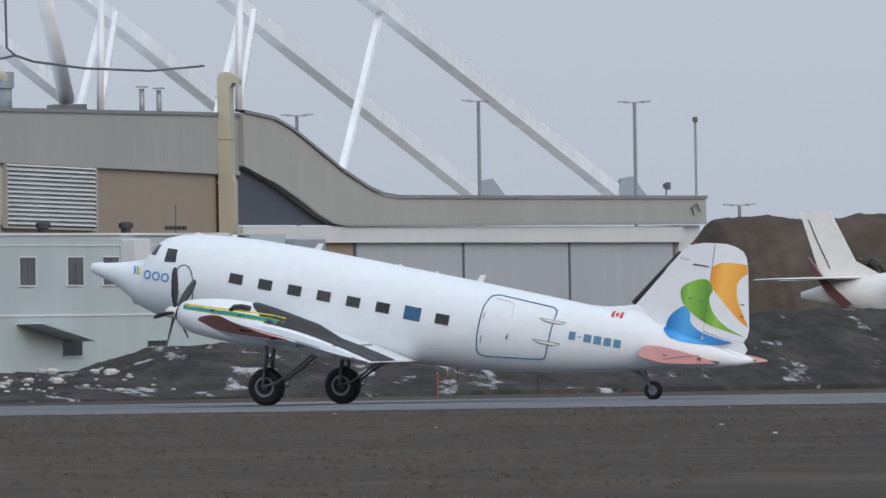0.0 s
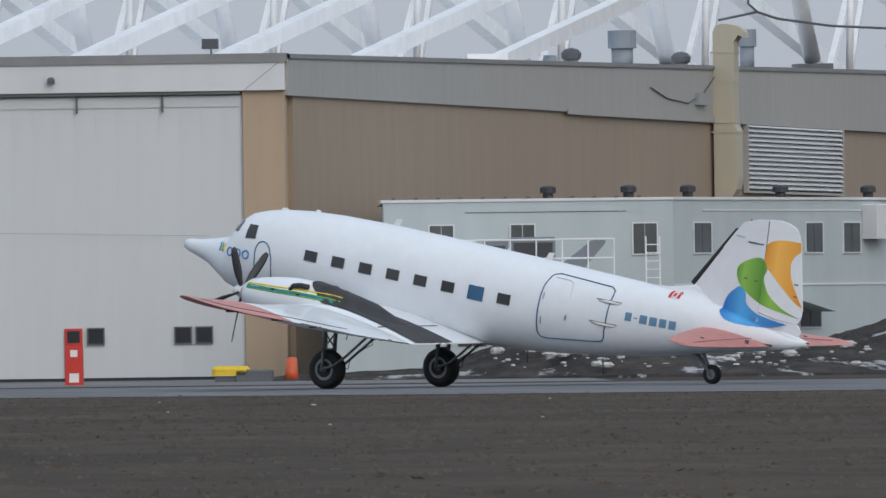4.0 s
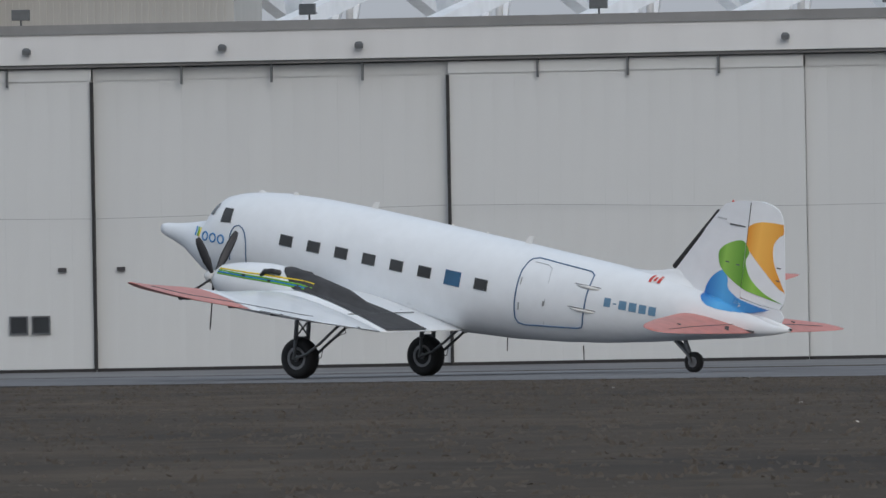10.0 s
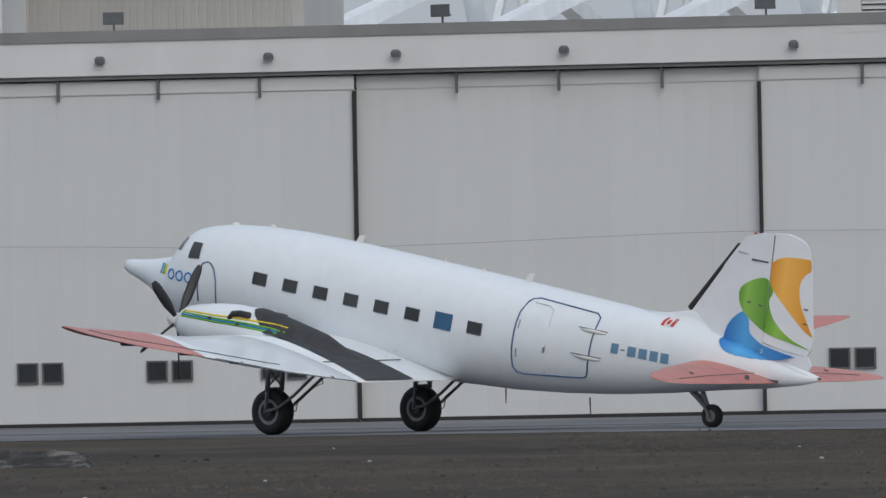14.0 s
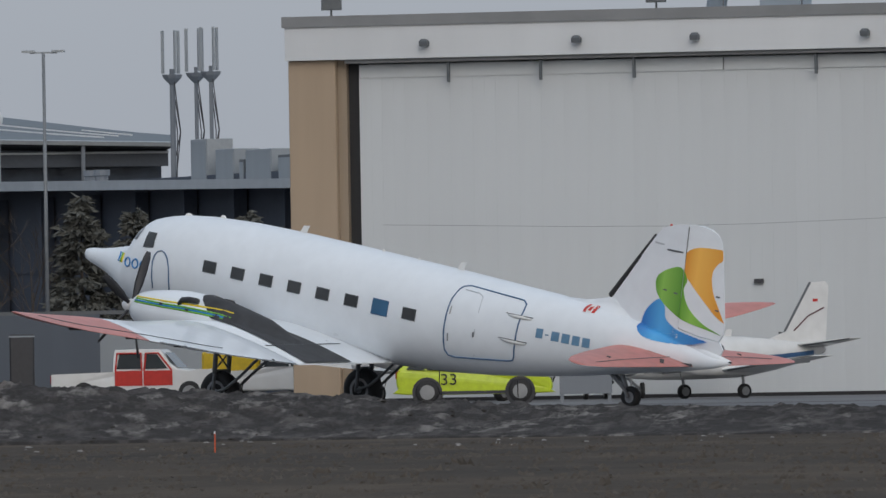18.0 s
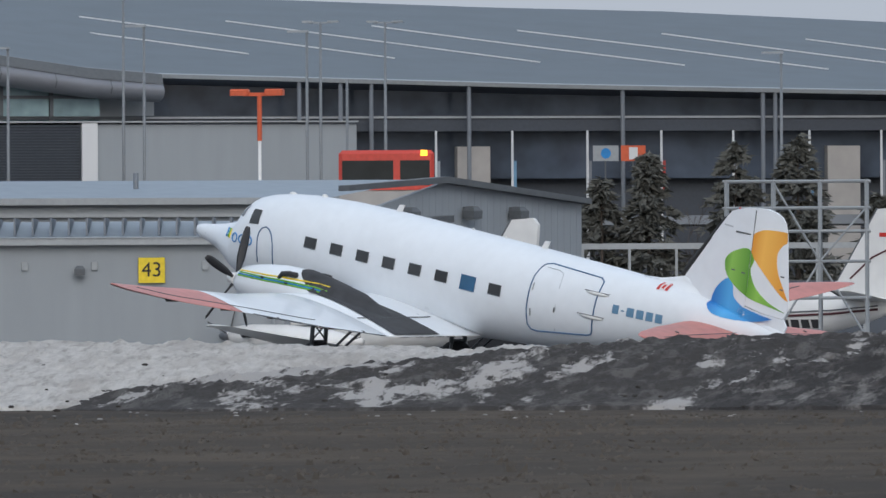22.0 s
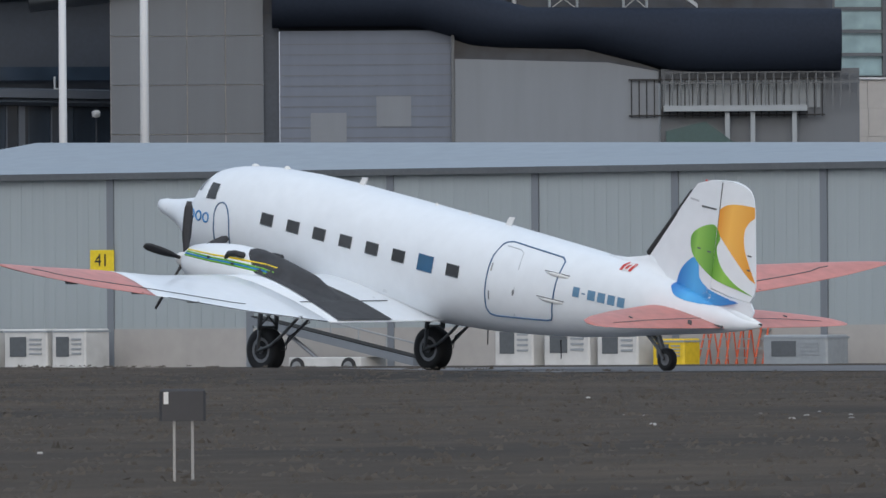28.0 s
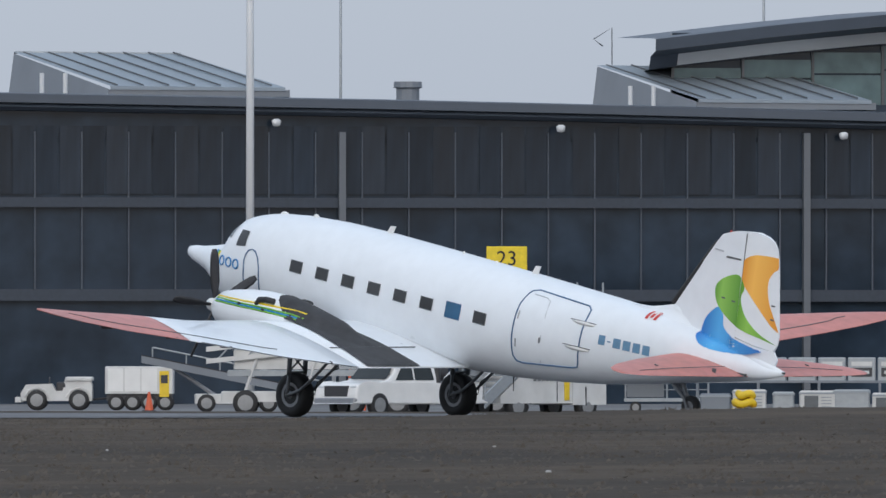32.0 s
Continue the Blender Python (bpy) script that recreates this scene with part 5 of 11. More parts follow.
def build_west_pier():
    m = wall_frame((-278.86, 634.05), (-221.03, 667.28))
    t = thing("west_pier", "long two-storey terminal pier of dark tinted glass", "terminal", m)
    top = [(-40, 13.1), (0, 12.85), (16, 12.6), (25, 12.42), (38, 12.12), (50, 11.65), (67, 11.3)]
    xs = [-40 + i * 2 for i in range(54)]
    zt = lambda x: line_z(top, x)
    part("roof_fascia", ribbon(xs, [lambda x: (0.6, zt(x) - 0.78), lambda x: (-0.5, zt(x) - 0.74), lambda x: (-0.75, zt(x) - 0.6), lambda x: (-0.6, zt(x) - 0.45), lambda x: (-0.9, zt(x) - 0.42), lambda x: (-0.9, zt(x) - 0.05), lambda x: (-0.6, zt(x)), lambda x: (14, zt(x))]), "pierfascia", t, "dark slate roof fascia")
    part("wall", B().box(-40, 66.3, 0.1, 0.5, -0.7, 11), "pierglass", t)
    part("upper_wall", ribbon(xs, [lambda x: (0.1, 10.8), lambda x: (0.1, zt(x) - 0.6)]), "pierglass", t)
    # dark panes whose mottled colour carries painted reflections
    pane = B().box(0.05, 0.95, -0.03, 0.02, 0, 2.9).mesh("tinted_pane")
    for i in range(104):
        x = -39.5 + i
        part("tinted_pane", pane, "pierpane", t, at=pose(x, 0.02 + 0.02 * ((i * 7) % 3), 8.55, 0, 0, ((i * 37) % 11 - 5) * 0.7))
        if i % 2 == 0:
            part("fin", B().box(x + 0.96, x + 1.02, -0.08, 0.1, 4.4, 11.2), "pierfascia", t)
    part("floor_band", B().box(-40, 66.3, -0.25, 0.1, 7.98, 8.4), "pierband", t, "dark floor band")
    part("floor_band", B().box(-40, 66.3, -0.25, 0.1, 4.0, 4.5), "pierband", t, "dark floor band")
    for x in (14.6, 34.6, 54.6):
        part("pale_column", B().box(x - 0.14, x + 0.14, -0.5, 0.05, -0.6, 11.2), "midpanel", t)
    for x, w in ((41.2, 0.4), (42.3, 0.3), (48.0, 0.5), (48.9, 0.35), (58.0, 0.3)):
        part("blank_panel", B().box(x, x + w, -0.15, 0.05, 4.6, 10.8), "pierfascia", t)
    part("end_wall", B().box(66.0, 66.4, -0.4, 12, 4, 10.7), "pierband", t)
    for x in (11.7, 23.9, 36.1, 48.3, 61.3):
        c = thing("dome_camera", "small white dome camera on the roof edge", "camera", m @ Matrix.Translation((x, -1.0, zt(x) - 1.0)))
        part("dome", B().turn([(-0.25, 0.05), (-0.2, 0.17), (0, 0.2), (0.08, 0.1)], 12, "z"), "fascia", c, smooth=True)
        part("bracket", B().box(-0.05, 0.05, 0, 0.5, 0, 0.06), "lightmetal", c)
    # glazed roof monitors
    for x in (0.7, 26.0):
        r = thing("roof_monitor", "sloping glazed roof monitor with pale seams", "skylight", m @ Matrix.Translation((x, 1.5, zt(x + 5) - 0.05)))
        part("roof", B().add([(4.1, -0.6, 0.45), (11.6, -0.6, 0.4), (7.7, 5, 1.95), (0.5, 5, 2.0), (4.1, -0.6, 0.3), (11.6, -0.6, 0.25)], [(0, 1, 2, 3), (4, 5, 1, 0)]), "hutroof", r)
        part("end", B().add([(4.1, -0.6, 0.3), (0.5, 5, 1.95), (0.2, 4.5, 0), (3.9, -0.5, 0)], [(0, 1, 2, 3)]).add([(11.6, -0.6, 0.25), (7.7, 5, 1.9), (11.9, 5, 0), (11.9, 0, 0)], [(0, 1, 2, 3)]), "hutgable", r)
        part("curb", B().box(4.0, 11.8, -0.55, -0.4, 0, 0.3), "hutgable", r)
        for k in range(7):
            part("seam", B().tube((4.4 + k * 1.1, -0.6, 0.5), (0.9 + k * 1.08, 5, 2.02), 0.04, n=4), "trim", r)
        for k in range(2):
            part("vent_pipe", B().tube((1.2 + k, -0.3, 0), (1.2 + k, -0.3, 1.0), 0.1, n=8), "fascia", r)
        if x > 20:
            part("wind_vane", B().path([(1.0, 4, 2), (1.0, 4, 3.6), (0.2, 4, 3.1), (0.6, 4, 2.8)], 0.03, 4), "trim", r)
        else:
            part("rim", B().tube((0.5, 5, 2.0), (7.7, 5, 1.95), 0.06, n=5), "lightmetal", r)
    h = thing("roof_fan", "dark drum roof fan on the pier", "vent", m @ Matrix.Translation((17.7, 2, 12.5)))
    part("drum", B().turn([(-0.1, 0.5), (0.6, 0.5), (0.65, 0.62), (0.9, 0.6)], 14, "z"), "hutgable", h)
    # upper lounge with its thick overhanging roof
    lt = [(28.4, 15.3), (33.75, 15.94), (38.66, 16.42), (46, 16.75), (51, 16.88), (58, 16.75), (63, 16.9), (72, 17.8)]
    lo = thing("upper_lounge", "glazed upper lounge under a thick upswept dark roof", "terminal", m @ Matrix.Translation((0, 5, 0)))
    xs = [28.4 + i * 1.2 for i in range(31)]
    z = lambda x: line_z(lt, x)
    part("roof", ribbon(xs, [lambda x: (3, z(x) - 1.4), lambda x: (-1.0, z(x) - 1.3), lambda x: (-1.5, z(x) - 0.75), lambda x: (-3.0, z(x) - 0.55), lambda x: (-3.1, z(x) - 0.05), lambda x: (-2.6, z(x)), lambda x: (9, z(x) + 0.3)]), "pierfascia", lo)
    part("soffit_band", ribbon(xs[1:18], [lambda x: (-1.53, z(x) - 0.77), lambda x: (-1.1, z(x) - 1.26)]), "fascia", lo, "pale soffit band")
    k = 0
    x = 29.5
    while x < 57:
        w = 3.05 if x < 48 else 1.55
        a = min(z(x), z(x + w)) - 1.35
        mid = 12.3 + (a - 12.3) * 0.62
        part("pane", B().box(x + 0.05, x + w - 0.05, -0.5, -0.42, 12.3, mid - 0.04), "loftglass", lo)
        part("pane", B().box(x + 0.05, x + w - 0.05, -0.5, -0.42, mid + 0.04, a), "loftglass", lo)
        part("mullion", B().box(x - 0.06, x + 0.06, -0.6, -0.4, 11.6, a + 0.1), "trim", lo)
        x += w
    part("room", B().box(29.5, 64, -0.35, 0.2, 11, 15.6), "pierglass", lo)
    part("end_wall", B().box(57, 64, -0.6, 0, 11, 15.8), "pierband", lo)
    part("balustrade", B().box(28, 64, -1.2, -1.15, 11.9, 12.5), "pierglass", lo)


def build_mid_block():
    m = wall_frame((-219.83, 657.62), (-199.73, 664.22))
    t = thing("mid_block", "terminal block with grey panels, a ribbed shutter wall and rendered wall", "terminal", m)
    part("panel_wall", B().box(-2.5, 4.1, 0, 0.5, -0.7, 15.7), "plinth", t)
    panel = B().box(0.02, 1.64, -0.06, 0.01, 0.02, 2.1).mesh("panel")
    for r in range(4):
        for c in range(4):
            part("panel", panel, "midpanel", t, at=Matrix.Translation((-2.5 + c * 1.66, -0.01, 7.2 + r * 2.12)))
    part("dark_slot", B().box(4.12, 4.8, 0.2, 0.5, -0.7, 14.5), "deepshade", t)
    part("ribbed_wall", B().box(4.83, 12.25, 0.0, 0.5, -0.7, 13.75), "shutterblue", t, "blue-grey ribbed shutter wall")
    for i in range(12):
        part("rib", B().box(4.83, 12.25, -0.02, 0.0, 8.2 + i * 0.45, 8.24 + i * 0.45), "midpanel", t)
    part("shutter", B().box(6.15, 7.7, -0.05, 0, 8.6, 10.2), "hutgable", t)
    part("shutter", B().box(9.0, 10.5, -0.05, 0, 9.6, 10.9), "hutgable", t)
    part("rendered_wall", B().prism([(12.4, -0.7), (21.2, -0.7), (21.2, 11.9), (19, 12.3), (12.4, 12.5)], -0.3, 0.5), "hutgable", t, "grey rendered wall")
    part("strip_window", B().box(12.3, 29.0, 0.52, 0.6, 11.4, 14.2), "termdark", t)
    part("end_strip", B().box(12.25, 12.38, -0.35, 0.1, -0.7, 13.6), "trim", t)
    # dark rounded overhang
    ob, ot = [(4.5, 13.8), (11.1, 13.8), (12.2, 13.3), (13.5, 12.95), (18, 12.85), (20.5, 12.2), (22, 11.7), (29.1, 11.65)], [(4.5, 16.2), (11, 16.0), (15.5, 14.7), (29.1, 14.55)]
    lo_z, hi_z = (lambda x: line_z(ob, x)), (lambda x: line_z(ot, x))
    xs = [4.5 + i * 1.23 for i in range(21)]
    part("overhang", ribbon(xs, [lambda x: (3.5, lo_z(x)), lambda x: (0.4, lo_z(x) + 0.05), lambda x: (-0.9, lo_z(x) + 0.35), lambda x: (-1.5, lo_z(x) * 0.6 + hi_z(x) * 0.4), lambda x: (-1.5, hi_z(x) - 0.3), lambda x: (-1.1, hi_z(x)), lambda x: (3.5, hi_z(x) + 0.05)]),
         "overhangdark", t, "dark rounded overhang", smooth=True)
    part("overhang_end", B().add([(29.08, 3.5, 11.65), (29.08, -1.4, 12.2), (29.08, -1.5, 14.3), (29.08, 3.5, 14.6)], [(0, 1, 2, 3)]), "overhangdark", t)
    rail = thing("roof_rail", "", "")
    rail.parent = t
    for k in range(26):
        part("bar", B().box(20 + k * 0.33, 20.05 + k * 0.33, -0.45, -0.4, 9.9, 11.55), "dark", rail)
    for z in (9.95, 11.5):
        part("rail", B().box(19.9, 28.4, -0.46, -0.38, z, z + 0.07), "dark", rail)
    part("upper_strip", B().box(2.3, 29, 5.5, 6, 14.2, 19.5), "termdark", t)
    roofl = [(-6, 15.9), (-3.5, 16.2), (10, 17.75), (14, 17.6), (29, 17.3)]
    zr = lambda x: line_z(roofl, x)
    tube = lambda back: [lambda x: (back + 3, zr(x) - 1.2), lambda x: (back - 0.6, zr(x) - 1.0), lambda x: (back - 1, zr(x) - 0.7), lambda x: (back - 1, zr(x) - 0.25), lambda x: (back - 0.7, zr(x)), lambda x: (back + 4, zr(x) + 0.2)]
    cap = lambda back: [lambda x: (back - 1.05, zr(x) - 0.25), lambda x: (back - 0.8, zr(x) + 0.15), lambda x: (back + 4, zr(x) + 0.35)]
    for back, xs, m_edge in ((0, [-6 + i * 2 for i in range(9)], "midpanel"), (3.4, [10 + i * 1.9 for i in range(11)], "lightmetal")):
        part("roof_edge", ribbon(xs, tube(back)), m_edge, t, smooth=True)
        part("roof_cap", ribbon(xs, cap(back)), "trim", t)
    # railed service platform
    p = thing("service_platform", "railed steel service platform against the terminal wall", "platform", m @ Matrix.Translation((21.3, -0.6, 0)))
    part("recess", B().box(0, 8.6, 0.5, 1.0, 5, 12.0), "midpanel", p, "grey shaded recess")
    for i in range(24):
        part("baluster", B().box(0.1 + i * 0.365, 0.16 + i * 0.365, -0.02, 0.04, 10.3, 11.85), "trim", p)
    part("back_panel", B().box(0, 6.9, 0.44, 0.49, 10.3, 11.5), "hutwall", p, "pale panel behind the bars")
    part("rail", B().box(0, 8.6, -0.04, 0.06, 11.35, 11.42), "trim", p)
    part("rail", B().box(0, 8.6, -0.04, 0.06, 11.8, 11.86), "trim", p)
    part("deck", B().box(0.1, 6.3, -0.5, 0.43, 10.15, 10.4), "hutwall", p)
    for x in (2.75, 3.85, 5.65):
        part("leg", B().box(x, x + 0.2, -0.3, -0.1, -0.6, 10.2), "hutwall", p)
    part("conveyor", B().prism([(1.4, 9.6), (1.9, 9.7), (3.4, 8.6), (3.4, 8.2), (2.6, 8.3), (0.2, 8.8), (0.2, 9.3)], -0.5, 0.3), "chutegreen", p, "dark green chute")
    # stair tower on the roof
    s = thing("stair_tower", "galvanised steel stair tower on the terminal roof", "stairs", m @ Matrix.Translation((15.1, -0.9, 14.6)))
    for x in (1.4, 2.6, 4.6, 5.6):
        for y in (0, 1):
            part("post", B().tube((x, y, 0), (x, y, 2.2 if x > 4 else 3.8), 0.05, n=5), "lightmetal", s)
    for x0, x1, h in ((1.4, 2.6, 3.6), (4.6, 5.6, 2.0)):
        for i in range(int(h / 0.9)):
            part("brace", B().tube((x0, 0, i * 0.9), (x1, 0, i * 0.9 + 0.9), 0.03, n=4).tube((x1, 0, i * 0.9), (x0, 0, i * 0.9 + 0.9), 0.03, n=4), "lightmetal", s)
    part("flight", B().prism([(2.6, 3.4), (4.6, 1.9), (4.6, 1.7), (2.6, 3.2)], 0, 1), "lightmetal", s)
    part("flight", B().prism([(5.6, 1.9), (7.8, 0.2), (7.8, 0.0), (5.6, 1.7)], 0, 1), "lightmetal", s)
    part("landing", B().box(4.5, 5.7, 0, 1, 1.75, 1.9), "lightmetal", s)
    for a, b in (((2.6, 0, 4.3), (4.6, 0, 2.8)), ((4.6, 0, 2.8), (5.6, 0, 2.8)), ((5.6, 0, 2.8), (7.8, 0, 1.0))):
        part("handrail", B().tube(a, b, 0.04, n=5), "lightmetal", s)
    for x in (-5.2, -3.9, -3.1):
        f = thing("roof_fan", "silver drum fan on the terminal roof", "fan", m @ Matrix.Translation((14.6 + x, 1.0, 14.7)))
        part("drum", B().turn([(0, 0.4), (0.3, 0.45), (0.9, 0.45), (1.0, 0.55), (1.15, 0.5)], 14, "z"), "lightmetal", f)
    g = thing("goose_neck", "white goose-neck vent pipe", "pipe", m @ Matrix.Translation((15.0, 1.0, 14.7)))
    part("pipe", B().path([(0, 0, 0), (0, 0, 0.8), (-0.15, 0, 1.05), (-0.45, 0, 1.1), (-0.65, 0, 0.9), (-0.68, 0, 0.65)], 0.1, 8), "fascia", g, smooth=True)
    cv = thing("cone_vent", "silver cone vent on the terminal roof", "vent", m @ Matrix.Translation((12.5, 1.0, 14.7)))
    part("cone", B().turn([(0, 0.3), (0.2, 0.28), (0.9, 0.12), (0.95, 0.2), (1.05, 0.15)], 12, "z"), "lightmetal", cv)


build_curtain_wall()
build_hall()
build_flat_block()
build_west_pier()
build_mid_block()

# ---- sheds and posts on the apron ----
def build_long_shed():
    p, q, r = (-193.59, 543.50), (-149.16, 526.67), (-142.55, 549.32)
    m, g = wall_frame(p, q), wall_frame(q, r)
    L, G = 47.5, 23.6
    t = thing("long_shed", "long grey ribbed-metal shed with a shallow pale roof", "shed")
    lw = thing("long_wall", "", "")
    lw.parent, lw.matrix_basis = t, m
    part("plinth", B().box(0, L, -0.05, 0.3, -0.7, 1.0), "plinth", lw)
    n = 96
    rib = B().box(0, L / n * 0.55, -0.012, 0.0, 1.05, 6.1).mesh("rib")
    part("cladding", B().box(0, L, 0, 0.2, 1.0, 6.15), "hutpale", lw)
    for i in range(n):
        part("rib", rib, "hutpale", lw, at=Matrix.Translation((i * L / n, 0, 0)))
    for x in (0.12, 6.05, 12.16, 18.25, 24.33, 30.47, 36.3, 42.4, 47.2):
        part("bay_post", B().box(x - 0.14, x + 0.14, -0.08, 0.05, -0.6, 6.2), "hutgable", lw)
    part("gutter", B().box(-0.25, L + 0.2, -0.3, 0.0, 6.1, 6.32), "trim", lw)
    for x, z in ((2.6, 5.55), (1.45, 4.05), (2.3, 4.2)):
        wall_lamp(lw, x, 0, z, 1.4 if z > 5 else 0.9)
    gw = thing("gable_wall", "", "")
    gw.parent, gw.matrix_basis = t, g
    part("cladding", B().prism([(0, 1.0), (G, 1.0), (G, 6.1), (G / 2, 6.8), (0, 6.1)], 0, 0.2), "gablewall", gw, "darker grey gable")
    n = 60
    for i in range(n):
        x = (i + 0.2) * G / n
        part("rib", B().box(x, x + 0.17, -0.012, 0, 1.05, 6.05 + 0.7 * (1 - abs(x - G / 2) / (G / 2))), "gablewall", gw)
    part("plinth", B().box(0, G, -0.05, 0.3, -0.7, 1.0), "plinth", gw)
    part("verge", B().prism([(-0.2, 6.1), (G / 2, 6.8), (G + 0.2, 6.1), (G + 0.2, 6.35), (G / 2, 7.05), (-0.2, 6.35)], -0.4, 0.1), "trim", gw)
    part("ridge_lamp", B().box(G / 2 - 0.3, G / 2 + 0.3, -0.5, -0.4, 6.75, 6.95), "lightmetal", gw)
    part("corner_post", B().box(0.0, 0.3, -0.1, 0.0, -0.6, 6.1), "hutwall", gw)
    v = thing("wall_vent", "", "")
    v.parent = gw
    part("frame", B().box(2.55, 5.2, -0.06, 0, 4.4, 5.7), "trim", v)
    for i in range(7):
        part("slat", B().add([(2.65, -0.06, 4.5 + i * 0.17 + 0.1), (5.1, -0.06, 4.5 + i * 0.17 + 0.1), (5.1, -0.14, 4.5 + i * 0.17), (2.65, -0.14, 4.5 + i * 0.17)], [(0, 1, 2, 3)]), "hutwall", v)
    d = thing("shed_door", "", "")
    d.parent = gw
    # a black sheet on the cladding paints the unlit interior
    part("opening", B().box(9.4, 13.8, -0.06, -0.01, -0.55, 2.7), "dark", d, "black sheet for the unlit inside of an open doorway")
    part("door_frame", B().box(9.2, 9.4, -0.1, 0, -0.55, 2.8).box(13.8, 14.0, -0.1, 0, -0.55, 2.8).box(9.2, 14, -0.1, 0, 2.7, 2.9), "trim", d)
    part("side_door", B().bevbox(19.5, 21.1, -0.08, 0, -0.5, 1.85), "trim", gw)
    wall_lamp(gw, 11.7, 0, 3.3, 2.0)
    # roof
    a, b = Vector((*p, 6.25)), Vector((*q, 6.25))
    c, e = Vector((*r, 6.25)), Vector((p[0] + r[0] - q[0], p[1] + r[1] - q[1], 6.25))
    up = Vector((0, 0, 0.75))
    m1, m2 = (a + e) / 2 + up * 1.8, (b + c) / 2 + up
    part("roof", mesh("roof", [a, b, m2, m1, e, c, a.lerp(m1, 0.15) + Vector((8, -3, 0))], [(0, 1, 2, 3), (3, 2, 5, 4)]), "hutroof", t, "pale blue-grey metal roof")
    part("far_gable", mesh("far_gable", [a - Vector((0, 0, 7)), e - Vector((0, 0, 7)), e, m1, a], [(0, 1, 2, 3, 4)]), "hutgable", t)


def build_low_shed():
    p, q, r = (-131.33, 529.76), (-109.22, 534.21), (-101.65, 550.64)
    m, g = wall_frame(p, q), wall_frame(q, r)
    t = thing("low_shed", "low grey metal shed with a ribbed snow-guard roof", "shed")
    fw = thing("front_wall", "", "")
    fw.parent, fw.matrix_basis = t, m
    L, G = 22.6, 18.4
    part("cladding", B().box(0, L, 0, 0.2, -0.7, 4.6), "hutwall", fw)
    for i in range(56):
        part("rib", B().box(i * L / 56, i * L / 56 + 0.2, -0.014, 0, -0.6, 4.45), "hutwall", fw)
    part("gutter", B().box(-0.3, L + 0.2, -0.4, 0, 4.5, 4.78), "lightmetal", fw)
    part("roof", B().add([(-0.3, -0.45, 4.75), (L + 0.2, -0.45, 4.75), (L + 2.0, 8, 5.4), (-0.3, 8, 5.4)], [(0, 1, 2, 3)]), "hutroof", fw, "pale ribbed roof")
    for i in range(36):
        x = 0.2 + i * 0.64
        part("snow_guard", B().box(x, x + 0.07, 0.2, 7.5, 4.85, 5.45 + 0.03), "hutgable", fw)
    for x in (5.35, 6.78, 8.18):
        build_window(fw, x, 0.5, 2.05, 0.95, -0.01, "lightmetal", glass="shedpane")
    wall_lamp(fw, 15.35, 0, 3.6, 1.3)
    for x in (13.4, 15.87, 19.8):
        part("box", B().bevbox(x - 0.12, x + 0.12, -0.1, 0, 3.62, 3.92), "lightmetal", fw)
    wall_lamp(fw, 8.1, 0, 4.25, 1.3)
    wall_lamp(fw, 4.2, 0, 3.6, 1.3)
    part("box", B().bevbox(2.4, 2.7, -0.12, 0, 3.6, 4.0), "lightmetal", fw)
    part("down_pipe", B().tube((22.2, -0.15, -0.6), (22.2, -0.15, 4.5), 0.06, n=6), "lightmetal", fw)
    sign43 = board("stand_sign", "43", 0.95, 0.9, "yellow stand sign with black digits", m @ Matrix.Translation((17.9, -0.12, 3.6)))
    gw = thing("gable_wall", "", "")
    gw.parent, gw.matrix_basis = t, g
    part("cladding", B().prism([(0, -0.7), (G, -0.7), (G, 6.0), (9.6, 6.7), (0, 4.6)], 0, 0.2), "gablewall", gw, "darker grey gable")
    for i in range(46):
        x = (i + 0.2) * G / 46
        part("rib", B().box(x, x + 0.15, -0.014, 0, -0.6, line_z([(0, 4.6), (9.6, 6.65), (G, 5.95)], x) - 0.1), "gablewall", gw)
    part("verge", B().prism([(-0.1, 4.5), (9.6, 5.3), (9.6, 5.55), (-0.1, 4.8)], -0.6, 0.0), "trim", gw)
    part("verge", B().prism([(3.5, 6.4), (9.6, 6.72), (G + 0.1, 6.0), (G + 0.1, 6.2), (9.6, 6.95), (3.5, 6.6)], -0.4, 0.1), "trim", gw)
    # two black sheets over the closed gable paint the bays' inner shade
    part("opening", B().box(6.2, 9.6, -0.05, -0.01, -0.6, 4.35), "dark", gw, "black sheet for the unlit inside of an open bay")
    part("opening", B().box(11.1, 14.8, -0.05, -0.01, -0.6, 4.75), "dark", gw, "black sheet for the unlit inside of an open bay")
    part("jamb", B().box(9.7, 11.0, -0.15, 0, -0.6, 4.8), "hutwall", gw)
    build_window(gw, 1.6, 2.9, 3.5, 2.4, -0.02, "lightmetal", 2)
    for x, z in ((7.2, 5.6), (11.0, 5.65), (13.9, 5.65)):
        wall_lamp(gw, x, 0, z, 1.8)
    # upper storey
    u = wall_frame((-130.58, 541.95), (-103.40, 551.55))
    up = thing("clerestory", "", "")
    up.parent, up.matrix_basis = t, u
    part("wall", B().box(1.5, 21.2, 0, 0.3, 4.5, 6.2), "hutwall", up)
    part("gutter", B().box(1.3, 21.3, -0.4, 0, 6.05, 6.3), "lightmetal", up)
    part("gutter", B().box(1.3, 21.3, -0.2, 0, 5.6, 5.72), "lightmetal", up)
    part("roof", B().add([(1.2, -0.4, 6.3), (21.3, -0.4, 6.3), (25.5, 6, 7.0), (5, 6, 7.0)], [(0, 1, 2, 3)]), "hutroof", up)
